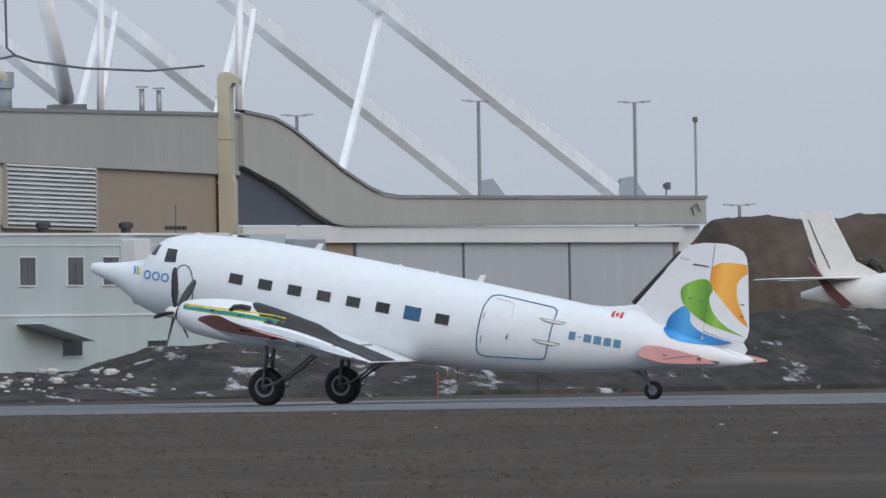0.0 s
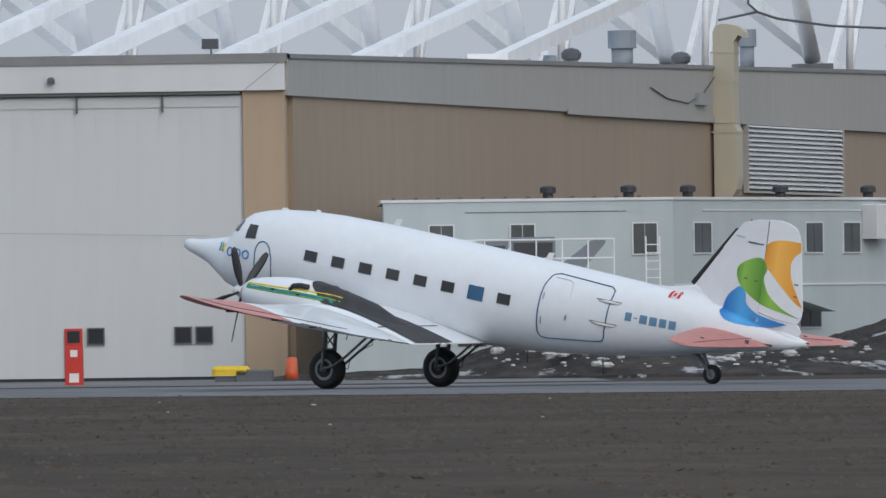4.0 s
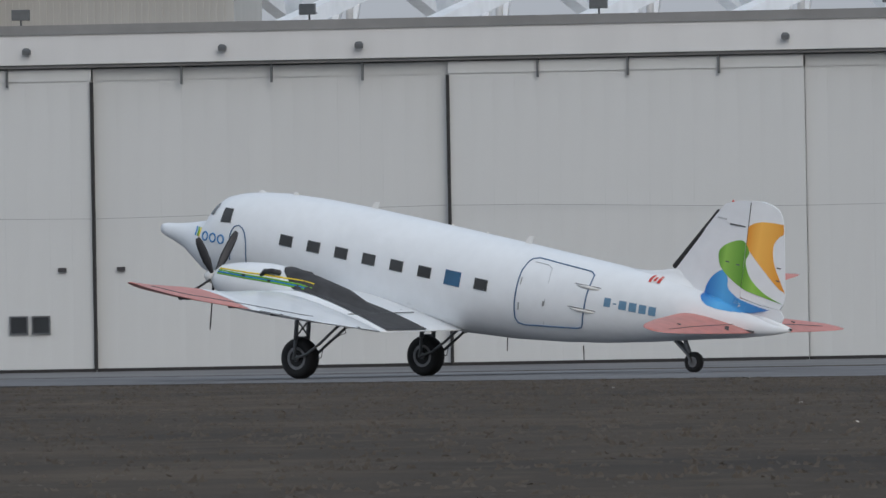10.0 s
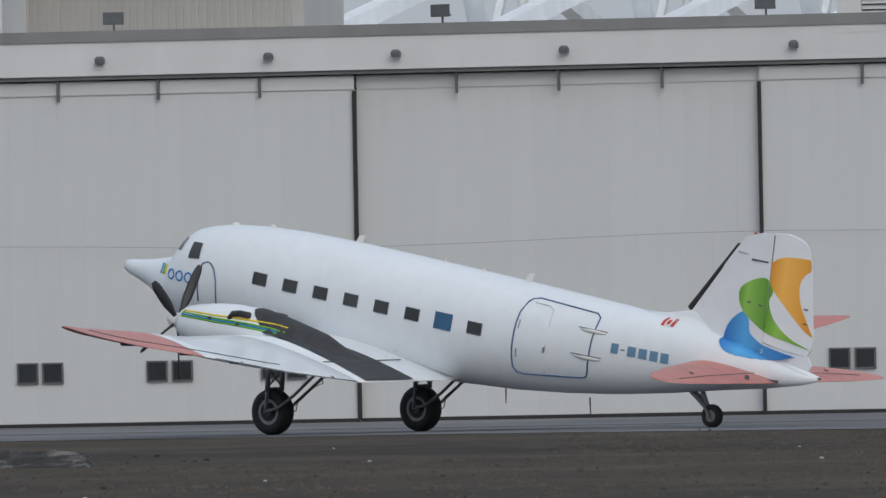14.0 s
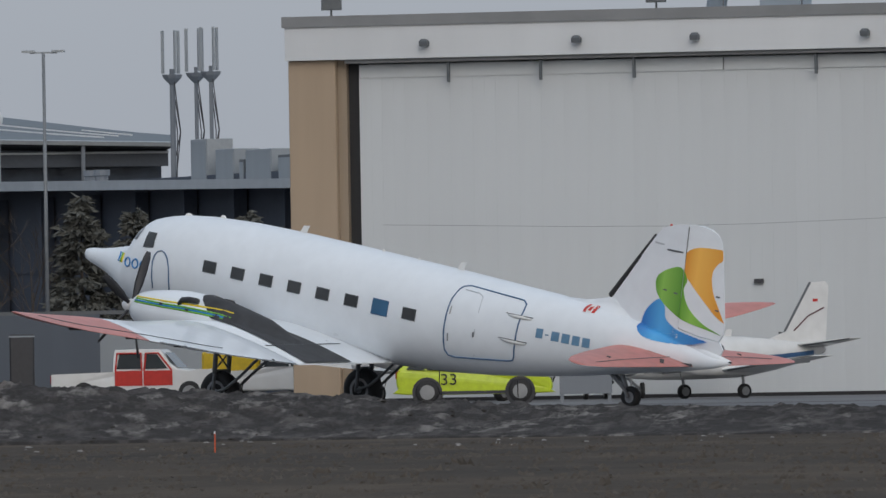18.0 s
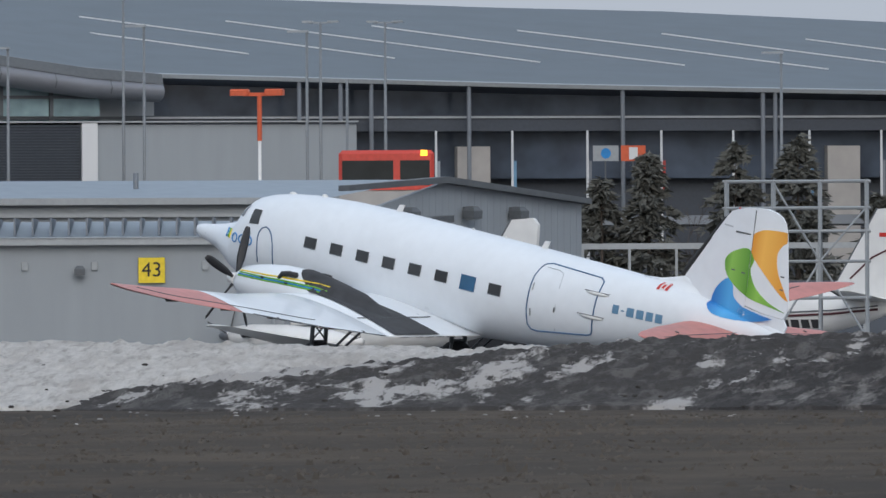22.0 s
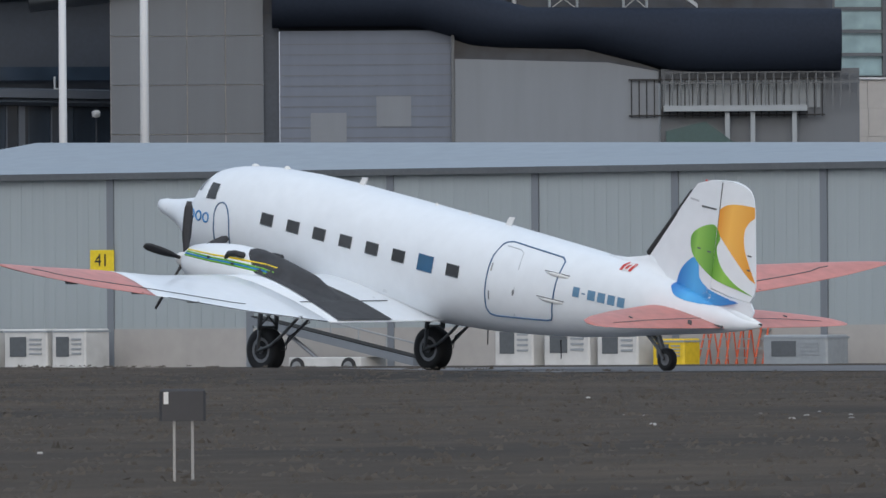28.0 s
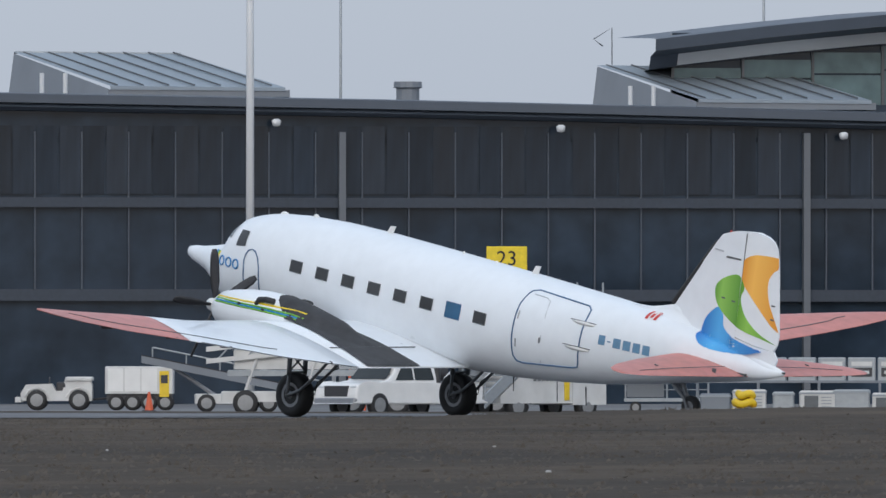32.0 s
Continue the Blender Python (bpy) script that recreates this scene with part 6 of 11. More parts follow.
    for x in (8.0, 14.5):
        part("vent_stub", B().tube((x, 3, 6.6), (x, 3, 7.25), 0.1, n=6), "hutgable", up)


def glyph(text, size):
    c = bpy.data.curves.new("digits", "FONT")
    c.body, c.size, c.extrude, c.align_x, c.align_y = text, size, 0.01, "CENTER", "CENTER"
    ob = bpy.data.objects.new("digits", c)
    scene.collection.objects.link(ob)
    bpy.context.view_layer.update()
    me = bpy.data.meshes.new_from_object(ob.evaluated_get(bpy.context.evaluated_depsgraph_get()))
    bpy.data.objects.remove(ob)
    return me


def board(name, text, w, h, label, at, legs=0.0):
    """A yellow sign board with digits, facing -y."""
    s = thing(name, label, "sign", at)
    part("plate", B().bevbox(-w / 2, w / 2, -0.03, 0.03, -h / 2, h / 2, 0.02), "sign", s)
    me = glyph(text, h * 0.82)
    me.materials.append(M["black"])
    part("digits", me, "black", s, at=pose(0, -0.035, 0, 90, 0, 0))
    if legs:
        part("leg", B().tube((-w * 0.3, 0.05, -h / 2 - legs), (-w * 0.3, 0.05, -h / 2), 0.05, n=6), "lightmetal", s)
        part("leg", B().tube((w * 0.3, 0.05, -h / 2 - legs), (w * 0.3, 0.05, -h / 2), 0.05, n=6), "lightmetal", s)
    return s


def mast(x, y, z1, r=0.2, lamps="none", label="tall white lamp mast", name="light_mast", m="fascia"):
    z0 = ground_z(x, y)
    t = thing(name, label, "mast", Matrix.Translation((x, y, z0)))
    h = z1 - z0
    part("pole", B().tube((0, 0, 0), (0, 0, h), r, r * 0.75, 12), m, t, smooth=True)
    part("base", B().turn([(0, r * 1.8), (0.3, r * 1.8), (0.35, r * 1.2)], 12, "z"), "plinth", t)
    if lamps == "flood":
        part("cross_arm", B().box(-0.5, 1.2, -0.05, 0.05, h - 2.2, h - 2.12), "lightmetal", t)
        for dx, dz, ry in ((-0.1, -0.1, 20), (0.75, 0.0, -25), (0.75, -1.35, -20)):
            part("lamp_head", B().loft([[(a * s * 0.28, d * 0.6, c * s * 0.2) for a, c in ((-1, -1), (1, -1), (1, 1), (-1, 1))] for s, d in ((1, -0.25), (1.05, 0), (0.5, 0.35))]), "trim", t, at=pose(dx, 0, h - 0.35 + dz, 15, ry, 0))
        part("bracket", B().path([(-0.1, 0, h - 7.6), (-0.35, 0, h - 7.6), (-0.35, 0, h - 7.1)], 0.05), "lightmetal", t)
    elif lamps == "tee":
        part("arm", B().box(-0.55, 0.55, -0.05, 0.05, h - 0.05, h + 0.02), "lightmetal", t)
        for s in (-1, 1):
            part("lamp_head", B().box(s * 0.6 - 0.25, s * 0.6 + 0.25, -0.13, 0.13, h - 0.01, h + 0.08), "lightmetal", t)
    elif lamps == "one":
        part("lamp_head", B().box(-0.9, 0.1, -0.12, 0.12, h - 0.02, h + 0.08), "lightmetal", t)
    elif lamps == "orange":
        part("arm", B().box(-0.7, 0.7, -0.07, 0.07, h - 0.1, h + 0.05), "signorange", t)
        for s in (-1, 1):
            part("lamp_head", B().bevbox(s * 0.75 - 0.5, s * 0.75 + 0.3, -0.25, 0.25, h - 0.08, h + 0.2, 0.06), "signorange", t)
        for k in range(3):
            part("red_band", B().tube((0, 0, h - 3.8 * k - 2.0), (0, 0, h - 3.8 * k - 0.1), r * 1.15, n=10), "signorange", t)
    elif lamps == "cam":
        part("arm", B().box(-0.85, 0.85, -0.05, 0.05, h - 0.03, h + 0.03), "lightmetal", t)
        for s in (-1, 1):
            part("lamp_head", B().box(s * 0.5 - 0.4, s * 0.5 + 0.4, -0.13, 0.13, h, h + 0.08), "lightmetal", t)
            part("dome_camera", B().turn([(-0.25, 0.08), (-0.1, 0.17), (0.05, 0.1)], 10, "z"), "trim", t, at=Matrix.Translation((s * 0.35, 0, h - 4.6)))
        part("camera_arm", B().box(-0.4, 0.4, -0.04, 0.04, h - 4.5, h - 4.44), "lightmetal", t)
    return t


def equipment_screen():
    t = thing("equipment_screen", "dark slatted equipment screen with a pale coping beside the sheds", "screen", wall_frame((-161.40, 631.09), (-155.58, 631.98)))
    part("backing", B().box(0, 5.2, 0.05, 1.6, -0.62, 5.2), "deepshade", t)
    for i in range(20):
        part("slat", B().box(i * 0.26 + 0.02, i * 0.26 + 0.2, -0.02, 0.04, -0.55, 5.15), "pierfascia", t)
    part("coping", B().box(-0.05, 5.3, -0.08, 1.65, 5.2, 5.36), "plinth", t)


equipment_screen()
build_long_shed()
build_low_shed()

# ---- the airliner ----
PITCH = 11.14


def body_ring(x, zt, zb, w, n=28, p=2.2):
    zc, h = (zt + zb) / 2, (zt - zb) / 2
    out = []
    for i in range(n):
        t = 2 * math.pi * i / n
        c, s = math.cos(t), math.sin(t)
        out.append((x, math.copysign(abs(c) ** (2 / p), c) * w, zc + math.copysign(abs(s) ** (2 / p), s) * h))
    return out


STATIONS = [(7.62, 2.84, 2.76, 0.03), (7.55, 2.94, 2.67, 0.13), (7.36, 2.99, 2.6, 0.2), (7.1, 3.02, 2.54, 0.26), (6.6, 3.13, 2.4, 0.42),
            (6.1, 3.27, 2.15, 0.66), (5.7, 3.39, 1.95, 0.86), (5.62, 3.5, 1.92, 0.9), (5.5, 3.74, 1.88, 0.95), (5.36, 3.98, 1.84, 1.0), (5.15, 4.15, 1.8, 1.06),
            (4.8, 4.27, 1.77, 1.12), (4.3, 4.38, 1.75, 1.19), (3.4, 4.5, 1.74, 1.24), (2.2, 4.58, 1.75, 1.26), (0.5, 4.62, 1.76, 1.26), (-1.5, 4.62, 1.79, 1.26),
            (-3.4, 4.61, 1.86, 1.25), (-5.0, 4.6, 1.99, 1.22), (-6.5, 4.58, 2.18, 1.14), (-8.0, 4.56, 2.42, 1.0), (-9.5, 4.52, 2.72, 0.78), (-10.3, 4.46, 2.9, 0.66), (-11.0, 4.36, 3.06, 0.54),
            (-12.4, 4.12, 3.36, 0.3), (-13.4, 3.92, 3.62, 0.14), (-13.85, 3.9, 3.78, 0.05)]


def half_width(x, z):
    """The outer y of the skin at a station and height."""
    for a, b in zip(STATIONS, STATIONS[1:]):
        if a[0] >= x >= b[0]:
            t = (a[0] - x) / (a[0] - b[0])
            zt, zb, w = [a[k] + (b[k] - a[k]) * t for k in (1, 2, 3)]
            s = min(0.999, abs((z - (zt + zb) / 2) / ((zt - zb) / 2)))
            return w * (1 - s ** 2.2) ** (1 / 2.2)
    return 0.05


def skin_patch(pts, lift=0.006, side=1):
    """Points (x, z) laid on the skin."""
    return [(x, side * (half_width(x, z) + lift), z) for x, z in pts]


def skin_line(b, pts, w=0.03, lift=0.01, side=1, closed=False):
    """A painted or raised line that follows the skin."""
    return b.path(skin_patch(pts, lift, side), w / 2, 5, closed)


def rounded(x0, x1, z0, z1, r, n=5, shear=0.0):
    out = []
    for cx, cz, a in ((x1 - r, z1 - r, 0), (x0 + r, z1 - r, 90), (x0 + r, z0 + r, 180), (x1 - r, z0 + r, 270)):
        for i in range(n + 1):
            t = radians(a + 90 * i / n)
            out.append((cx + r * math.cos(t), cz + r * math.sin(t)))
    return [(x + shear * (z - z0), z) for x, z in out]


def dense(pts, step=0.15):
    out = []
    for a, b in zip(pts, pts[1:] + pts[:1]):
        n = max(1, int(math.dist(a, b) / step))
        out += [(a[0] + (b[0] - a[0]) * i / n, a[1] + (b[1] - a[1]) * i / n) for i in range(n)]
    return out


def aerofoil(le, te, z, t, y, n=10, inc=0.035):
    """A closed wing section at span y from leading edge le to trailing edge te."""
    c, out = le - te, []
    for k in range(2 * n):
        if k < n:
            s = (1 - math.cos(math.pi * k / n)) / 2
            sg = 1
        else:
            s = (1 + math.cos(math.pi * (k - n) / n)) / 2
            sg = -0.62
        h = t * 5 * (0.2969 * math.sqrt(s) - 0.126 * s - 0.3516 * s * s + 0.2843 * s ** 3 - 0.1015 * s ** 4)
        out.append((le - c * s, y, z + sg * h + (0.5 - s) * c * inc))
    return out


WING = [(0.0, 0.85, -3.62, 2.06, 0.74), (4.3, 0.85, -3.62, 2.04, 0.70), (7.0, 0.15, -3.60, 2.30, 0.52), (9.7, -0.58, -3.55, 2.64, 0.34), (12.0, -1.38, -3.46, 2.88, 0.25),
        (13.4, -2.05, -3.44, 3.07, 0.18), (14.2, -2.55, -3.42, 3.20, 0.12), (14.7, -2.95, -3.41, 3.29, 0.07), (14.95, -3.25, -3.40, 3.34, 0.03)]


def wing_at(y):
    for a, b in zip(WING, WING[1:]):
        if a[0] <= y <= b[0]:
            t = (y - a[0]) / (b[0] - a[0])
            return [a[k] + (b[k] - a[k]) * t for k in range(1, 5)]


def wing_twist(y, f, c):
    """Set of the section: a little nose up, less so on the outer wing."""
    return (0.5 - f) * c * 0.035 + (f - 1) * c * 0.02 * smoothstep(4.3, 7.5, abs(y))


def wing_top(x, y):
    le, te, z, t = wing_at(abs(y))
    s = min(1, max(0, (le - x) / (le - te)))
    h = t * 5 * (0.2969 * math.sqrt(s) - 0.126 * s - 0.3516 * s * s + 0.2843 * s ** 3 - 0.1015 * s ** 4)
    return z + h + wing_twist(y, s, le - te)


def wing_piece(y0, y1, side, cuts=4):
    """A stretch of the wing; its ends y0 and y1 run along the chord as functions of its fraction."""
    rings = []
    for u in range(cuts + 1):
        ring = []
        for k in range(20):
            f = (1 - math.cos(math.pi * k / 10)) / 2 if k < 10 else (1 + math.cos(math.pi * (k - 10) / 10)) / 2
            y = y0(f) + (y1(f) - y0(f)) * u / cuts
            le, te, z, t = wing_at(y)
            h = t * 5 * (0.2969 * math.sqrt(f) - 0.126 * f - 0.3516 * f * f + 0.2843 * f ** 3 - 0.1015 * f ** 4)
            ring.append((le - (le - te) * f, side * y, z + (h if k < 10 else -0.62 * h) + wing_twist(y, f, le - te)))
        rings.append(ring)
    return B().loft(rings if side > 0 else rings[::-1])


def skin_quad(b, quad, lift=0.01, side=1, n=4):
    """Four corners (x, z) in order, filled with a sheet that lies on the skin."""
    p = [Vector(q) for q in quad]
    v = []
    for j in range(n + 1):
        for i in range(n + 1):
            q = p[0].lerp(p[1], i / n).lerp(p[3].lerp(p[2], i / n), j / n)
            v.append((q.x, side * (half_width(q.x, q.y) + lift), q.y))
    m = n + 1
    return b.add(v, [(j * m + i, j * m + i + 1, (j + 1) * m + i + 1, (j + 1) * m + i) for j in range(n) for i in range(n)])


NACELLE = [(3.26, 2.19, 0.20, 0.20), (3.2, 2.19, 0.33, 0.33), (3.05, 2.2, 0.42, 0.43), (2.7, 2.21, 0.49, 0.52), (2.2, 2.24, 0.55, 0.59), (1.6, 2.27, 0.57, 0.64),
           (0.8, 2.29, 0.57, 0.64), (-0.1, 2.27, 0.54, 0.55), (-1.2, 2.2, 0.44, 0.45), (-2.2, 2.08, 0.22, 0.22)]


def nacelle_top(x, dy):
    for a, b in zip(NACELLE, NACELLE[1:]):
        if a[0] >= x >= b[0]:
            t = (a[0] - x) / (a[0] - b[0])
            zc, ry, rz = [a[k] + (b[k] - a[k]) * t for k in (1, 2, 3)]
            s = abs(dy) / ry
            return zc + rz * math.sqrt(1 - s * s) if s < 1 else -9
    return -9


def nacelle_side(x, z):
    for a, b in zip(NACELLE, NACELLE[1:]):
        if a[0] >= x >= b[0]:
            t = (a[0] - x) / (a[0] - b[0])
            zc, ry, rz = [a[k] + (b[k] - a[k]) * t for k in (1, 2, 3)]
            return ry * math.sqrt(max(0, 1 - ((z - zc) / rz) ** 2))
    return 0


def build_propeller(parent, side):
    """Five dark blades on a pale spinner, turning about the engine's shaft."""
    p = thing("propeller", "", "")
    p.parent = parent
    part("spinner", B().turn([(0.32, 0.01), (0.28, 0.08), (0.18, 0.15), (0.02, 0.19), (-0.12, 0.2)], 20, "x"), "vanwhite", p, "pale grey spinner", True)
    for k in range(5):
        b = B()
        b.m = Matrix.Rotation(radians(72 * k), 4, "X")
        rings = []
        for r, ch, tw, th in ((0.12, 0.10, 60, 0.09), (0.3, 0.14, 52, 0.07), (0.6, 0.23, 42, 0.045), (1.0, 0.24, 32, 0.03), (1.3, 0.21, 26, 0.022), (1.46, 0.12, 24, 0.012)):
            c, d = math.cos(radians(tw)), math.sin(radians(tw))
            rings.append([(u * ch * d + w * th * c, u * ch * c - w * th * d, r) for u, w in ((-0.5, 0), (-0.2, 0.5), (0.25, 0.4), (0.5, 0), (0.25, -0.4), (-0.2, -0.5))])
        part("blade", b.loft(rings), "grille", p, smooth=True)
    return p


def hinge_x(z):
    """The rudder's front edge, slightly raked."""
    return -12.128 - (7.03 - z) * 0.0336


def fin_half(x, z=5.5):
    """Half thickness of the fin, growing to the hinge."""
    return 0.05 + 0.1 * (-9.6 - x) / 2.55


def rudder_half(x, z=5.5):
    """Half thickness of the rudder, tapering to its raked trailing edge."""
    return 0.01 + 0.135 * max(0.0, x + 13.12 + (6.78 - z) * 0.218) / 1.2


def cut_at_hinge(pts, aft):
    """The part of a loop that lies before or behind the hinge line."""
    k = 1 if aft else -1
    d = lambda p: k * (hinge_x(p[1]) - 0.008 * k - p[0])
    out = []
    for a, c in zip(pts, pts[1:] + pts[:1]):
        da, dc = d(a), d(c)
        if da >= 0:
            out.append(a)
        if (da > 0 > dc) or (da < 0 < dc):
            u = da / (da - dc)
            out.append((a[0] + (c[0] - a[0]) * u, a[1] + (c[1] - a[1]) * u))
    return out


def crescent(pts, half, lift, th=0.008):
    """A painted shape laid on the fin or on the rudder."""
    at = lambda x, z: half(x, z) + lift
    n = len(pts)
    v = [(x, at(x, z), z) for x, z in pts] + [(x, at(x, z) + th, z) for x, z in pts]
    b = B().add(v, [tuple(range(n)), tuple(range(2 * n - 1, n - 1, -1))] + [(i, (i + 1) % n, n + (i + 1) % n, n + i)[::-1] for i in range(n)])
    return b


def laid_sheet(pts, half, lift, nz=60, nx=10):
    """A painted shape in thin rows that follow the fin, its fillet and the skin below."""
    b = B()
    lo, hi = min(z for x, z in pts), max(z for x, z in pts)
    y = lambda x, z: max(half(x, z), half_width(x, z), fillet_y(x, z) if x > -11.98 else 0) + lift
    for k in range(nz):
        z0, z1 = lo + (hi - lo) * k / nz, lo + (hi - lo) * (k + 1) / nz
        zm = (z0 + z1) / 2
        cuts = sorted(a[0] + (c[0] - a[0]) * (zm - a[1]) / (c[1] - a[1]) for a, c in zip(pts, pts[1:] + pts[:1]) if (a[1] - zm) * (c[1] - zm) < 0)
        for x0, x1 in zip(cuts[::2], cuts[1::2]):
            xs = [x0 + (x1 - x0) * i / nx for i in range(nx + 1)]
            v = [(x, y(x, z), z) for z in (z0, z1) for x in xs]
            b.add(v, [(i, i + 1, nx + 2 + i, nx + 1 + i)[::-1] for i in range(nx)])
    return b


def slab_section(pts, half):
    """An upright surface with outline pts in x, z whose half thickness varies along x."""
    n = len(pts)
    v = [(x, k * half(x, z), z) for k in (-1, 1) for x, z in pts]
    return B().add(v, [tuple(range(n)), tuple(range(2 * n - 1, n - 1, -1))] + [(i, (i + 1) % n, n + (i + 1) % n, n + i)[::-1] for i in range(n)])


FILLET = [(-8.5, 4.55), (-9.1, 4.6), (-9.6, 4.72), (-9.95, 4.82), (-10.4, 4.66), (-10.8, 4.34), (-11.1, 4.14), (-11.5, 4.04), (-12.0, 3.96)]


def fillet_side(x):
    """The concave cross-section (y, z) between fin and fuselage at station x, from the top down."""
    zt = line_z([(-a, c) for a, c in FILLET], -x)
    k = next(q for q in range(len(STATIONS) - 1) if STATIONS[q][0] >= x >= STATIONS[q + 1][0])
    a, c = STATIONS[k], STATIONS[k + 1]
    u = (a[0] - x) / (a[0] - c[0])
    top, low, w = [a[q] + (c[q] - a[q]) * u for q in (1, 2, 3)]
    wide = 0.68 * w
    foot = (top + low) / 2 + (top - low) / 2 * (1 - 0.68 ** 2.2) ** (1 / 2.2) - 0.01
    return [(0.07 + (wide - 0.07) * (v / 8) ** 2.0, zt + (foot - zt) * (v / 8) ** 0.8) for v in range(9)]


def fillet_y(x, z):
    """How far the skin lies from the middle at x, z: the fillet or the fuselage under it."""
    side = fillet_side(x)
    for (y0, z0), (y1, z1) in zip(side, side[1:]):
        if z0 >= z >= z1:
            return max(y0 + (y1 - y0) * (z0 - z) / max(1e-6, z0 - z1), half_width(x, z))
    return half_width(x, z)


def build_airliner():
    t = thing("airliner", "white twin-engined tail-dragger airliner with faded red wing tips", "aircraft")
    turn = pose(0, 0, 0, 0, -PITCH, 0)
    P = lambda name, b, m, label="", smooth=True, parent=t, at=None: part(name, b, m, parent, label, smooth, turn if parent is t and at is None else at)
    fus = P("fuselage", B().loft([body_ring(*s) for s in STATIONS]), "white")
    S = lambda name, b, m, label="", smooth=True: part(name, b, m, fus, label, smooth)
    # cabin windows: thin dark panes in a narrow frame, one of them with a blue frame
    for k in range(8):
        xc, zc = 2.33 - 0.963 * k, 3.385
        blue = k == 6
        hw, hh = (0.26, 0.195) if blue else (0.215, 0.145)
        q = lambda a, c: [(xc - a, zc + c), (xc + a, zc + c), (xc + a, zc - c), (xc - a, zc - c)]
        w = S("window", skin_quad(B(), q(hw, hh), 0.012), "bluepane" if blue else "cabinglass", "blue-tinted cabin window" if blue else "")
        part("frame", skin_line(B(), q(hw, hh), 0.022, 0.012, 1, True), "navy" if blue else "trim", w)
    # cockpit glazing
    for side in (1, -1):
        S("cockpit_window", skin_quad(B(), [(4.83, 3.87), (4.48, 3.89), (4.40, 3.52), (4.80, 3.47)], 0.012, side), "cabinglass", "cockpit side window")
        S("windshield", skin_quad(B(), [(5.37, 3.9), (5.13, 3.92), (5.16, 3.6), (5.52, 3.58)], 0.012, side), "cabinglass", "cockpit windshield pane")
    # forward door outline, an arch down to the wing
    arch = [(4.27, 2.5), (4.29, 2.8), (4.32, 3.18), (4.29, 3.33), (4.22, 3.45), (4.08, 3.5), (3.94, 3.46), (3.82, 3.34), (3.72, 3.11), (3.68, 2.8), (3.67, 2.5)]
    S("crew_door_seam", skin_line(B(), arch, 0.035, 0.006), "navy", "dark blue crew door outline")
    # cargo door: outline, inner door, hinges
    door = S("cargo_door", skin_line(B(), dense([(-5.72, 4.33), (-5.66, 4.26), (-5.59, 4.0), (-5.57, 3.1), (-5.58, 2.68), (-5.66, 2.56), (-5.85, 2.54), (-7.5, 2.74), (-7.66, 2.79), (-7.72, 2.9), (-7.78, 3.3),
                                                (-7.82, 4.1), (-7.80, 4.24), (-7.66, 4.32), (-5.9, 4.38)], 0.2), 0.042, 0.004, 1, True), "navy", "dark blue cargo door outline")
    part("inner_door", skin_line(B(), [(-5.85, 4.27), (-6.3, 4.26), (-6.46, 4.2), (-6.53, 3.9), (-6.53, 3.3), (-6.48, 2.66)], 0.022, 0.004), "seam", door)
    for x0, x1, z in ((-7.42, -8.14, 3.91), (-7.34, -8.1, 3.27)):
        h = [(x0 + (x1 - x0) * k / 6, half_width(x0 + (x1 - x0) * k / 6, z), z) for k in range(7)]
        rings = [[(x, y + math.cos(a) * r, zz + math.sin(a) * r) for a in [2 * math.pi * i / 8 for i in range(8)]] for (x, y, zz), r in zip(h, (0.01, 0.04, 0.055, 0.055, 0.055, 0.04, 0.01))]
        part("hinge_fairing", B().loft(rings), "vanwhite", door, smooth=True)
        part("hinge_slot", skin_line(B(), [(x0 + 0.05, z + 0.045), (x1 - 0.05, z + 0.05)], 0.02, 0.035), "grille", door)
    part("handle", skin_line(B(), [(-6.5, 3.3), (-6.5, 3.17)], 0.05, 0.012), "steel", door)
    for x, z in ((-5.68, 3.72), (-5.7, 3.03)):
        part("latch", skin_line(B(), [(x, z + 0.1), (x, z - 0.1)], 0.03, 0.012), "steel", door)
    # registration as plain bars, maker's mark as plain shapes
    x = -8.36
    for w in (0.2, 0.1, 0.23, 0.23, 0.22, 0.22):
        z0, z1 = (3.6, 3.635) if w == 0.1 else (3.50, 3.74)
        S("registration_bar", skin_quad(B(), [(x, z1), (x - w, z1 + 0.005), (x - w, z0 + 0.005), (x, z0)], 0.009), "regblue", "blue registration bar")
        x -= w + 0.075
    for k in range(3):
        x = 5.42 - 0.32 * k
        ring = [(x - 0.12 + 0.115 * math.cos(2 * math.pi * i / 14), 2.99 + 0.01 * k + 0.115 * math.sin(2 * math.pi * i / 14)) for i in range(14)]
        S("emblem_ring", skin_line(B(), ring, 0.045, 0.004, 1, True), "blue", "plain blue ring of the emblem")
    for col, dx in (("blue", 0.0), ("green", -0.12), ("sign", -0.24)):
        S("emblem_stroke", skin_line(B(), [(5.95 + dx, 3.13), (5.86 + dx, 3.04), (5.84 + dx, 2.92)], 0.06, 0.002), col, "short coloured emblem stroke")
    # concave fillet that leads the skin up into the fin
    rings = []
    for x, zt in FILLET:
        side = fillet_side(x)
        rings.append([(x, y, z) for y, z in side] + [(x, -y, z) for y, z in reversed(side)])
    part("fin_fillet", B().loft(rings), "white", fus, smooth=True)

    def flag_quad(x0, x1, z0, z1, lift):
        """A piece of the flag, laid on the fillet and level with the ground."""
        spot = lambda x, z: (-9.54 + (x + 9.54) * 0.98 + (z - 4.44) * 0.5, z - (x + 9.54) * 0.04)
        grid = [spot(x0 + (x1 - x0) * i / 3, z0 + (z1 - z0) * j / 4) for j in range(5) for i in range(4)]
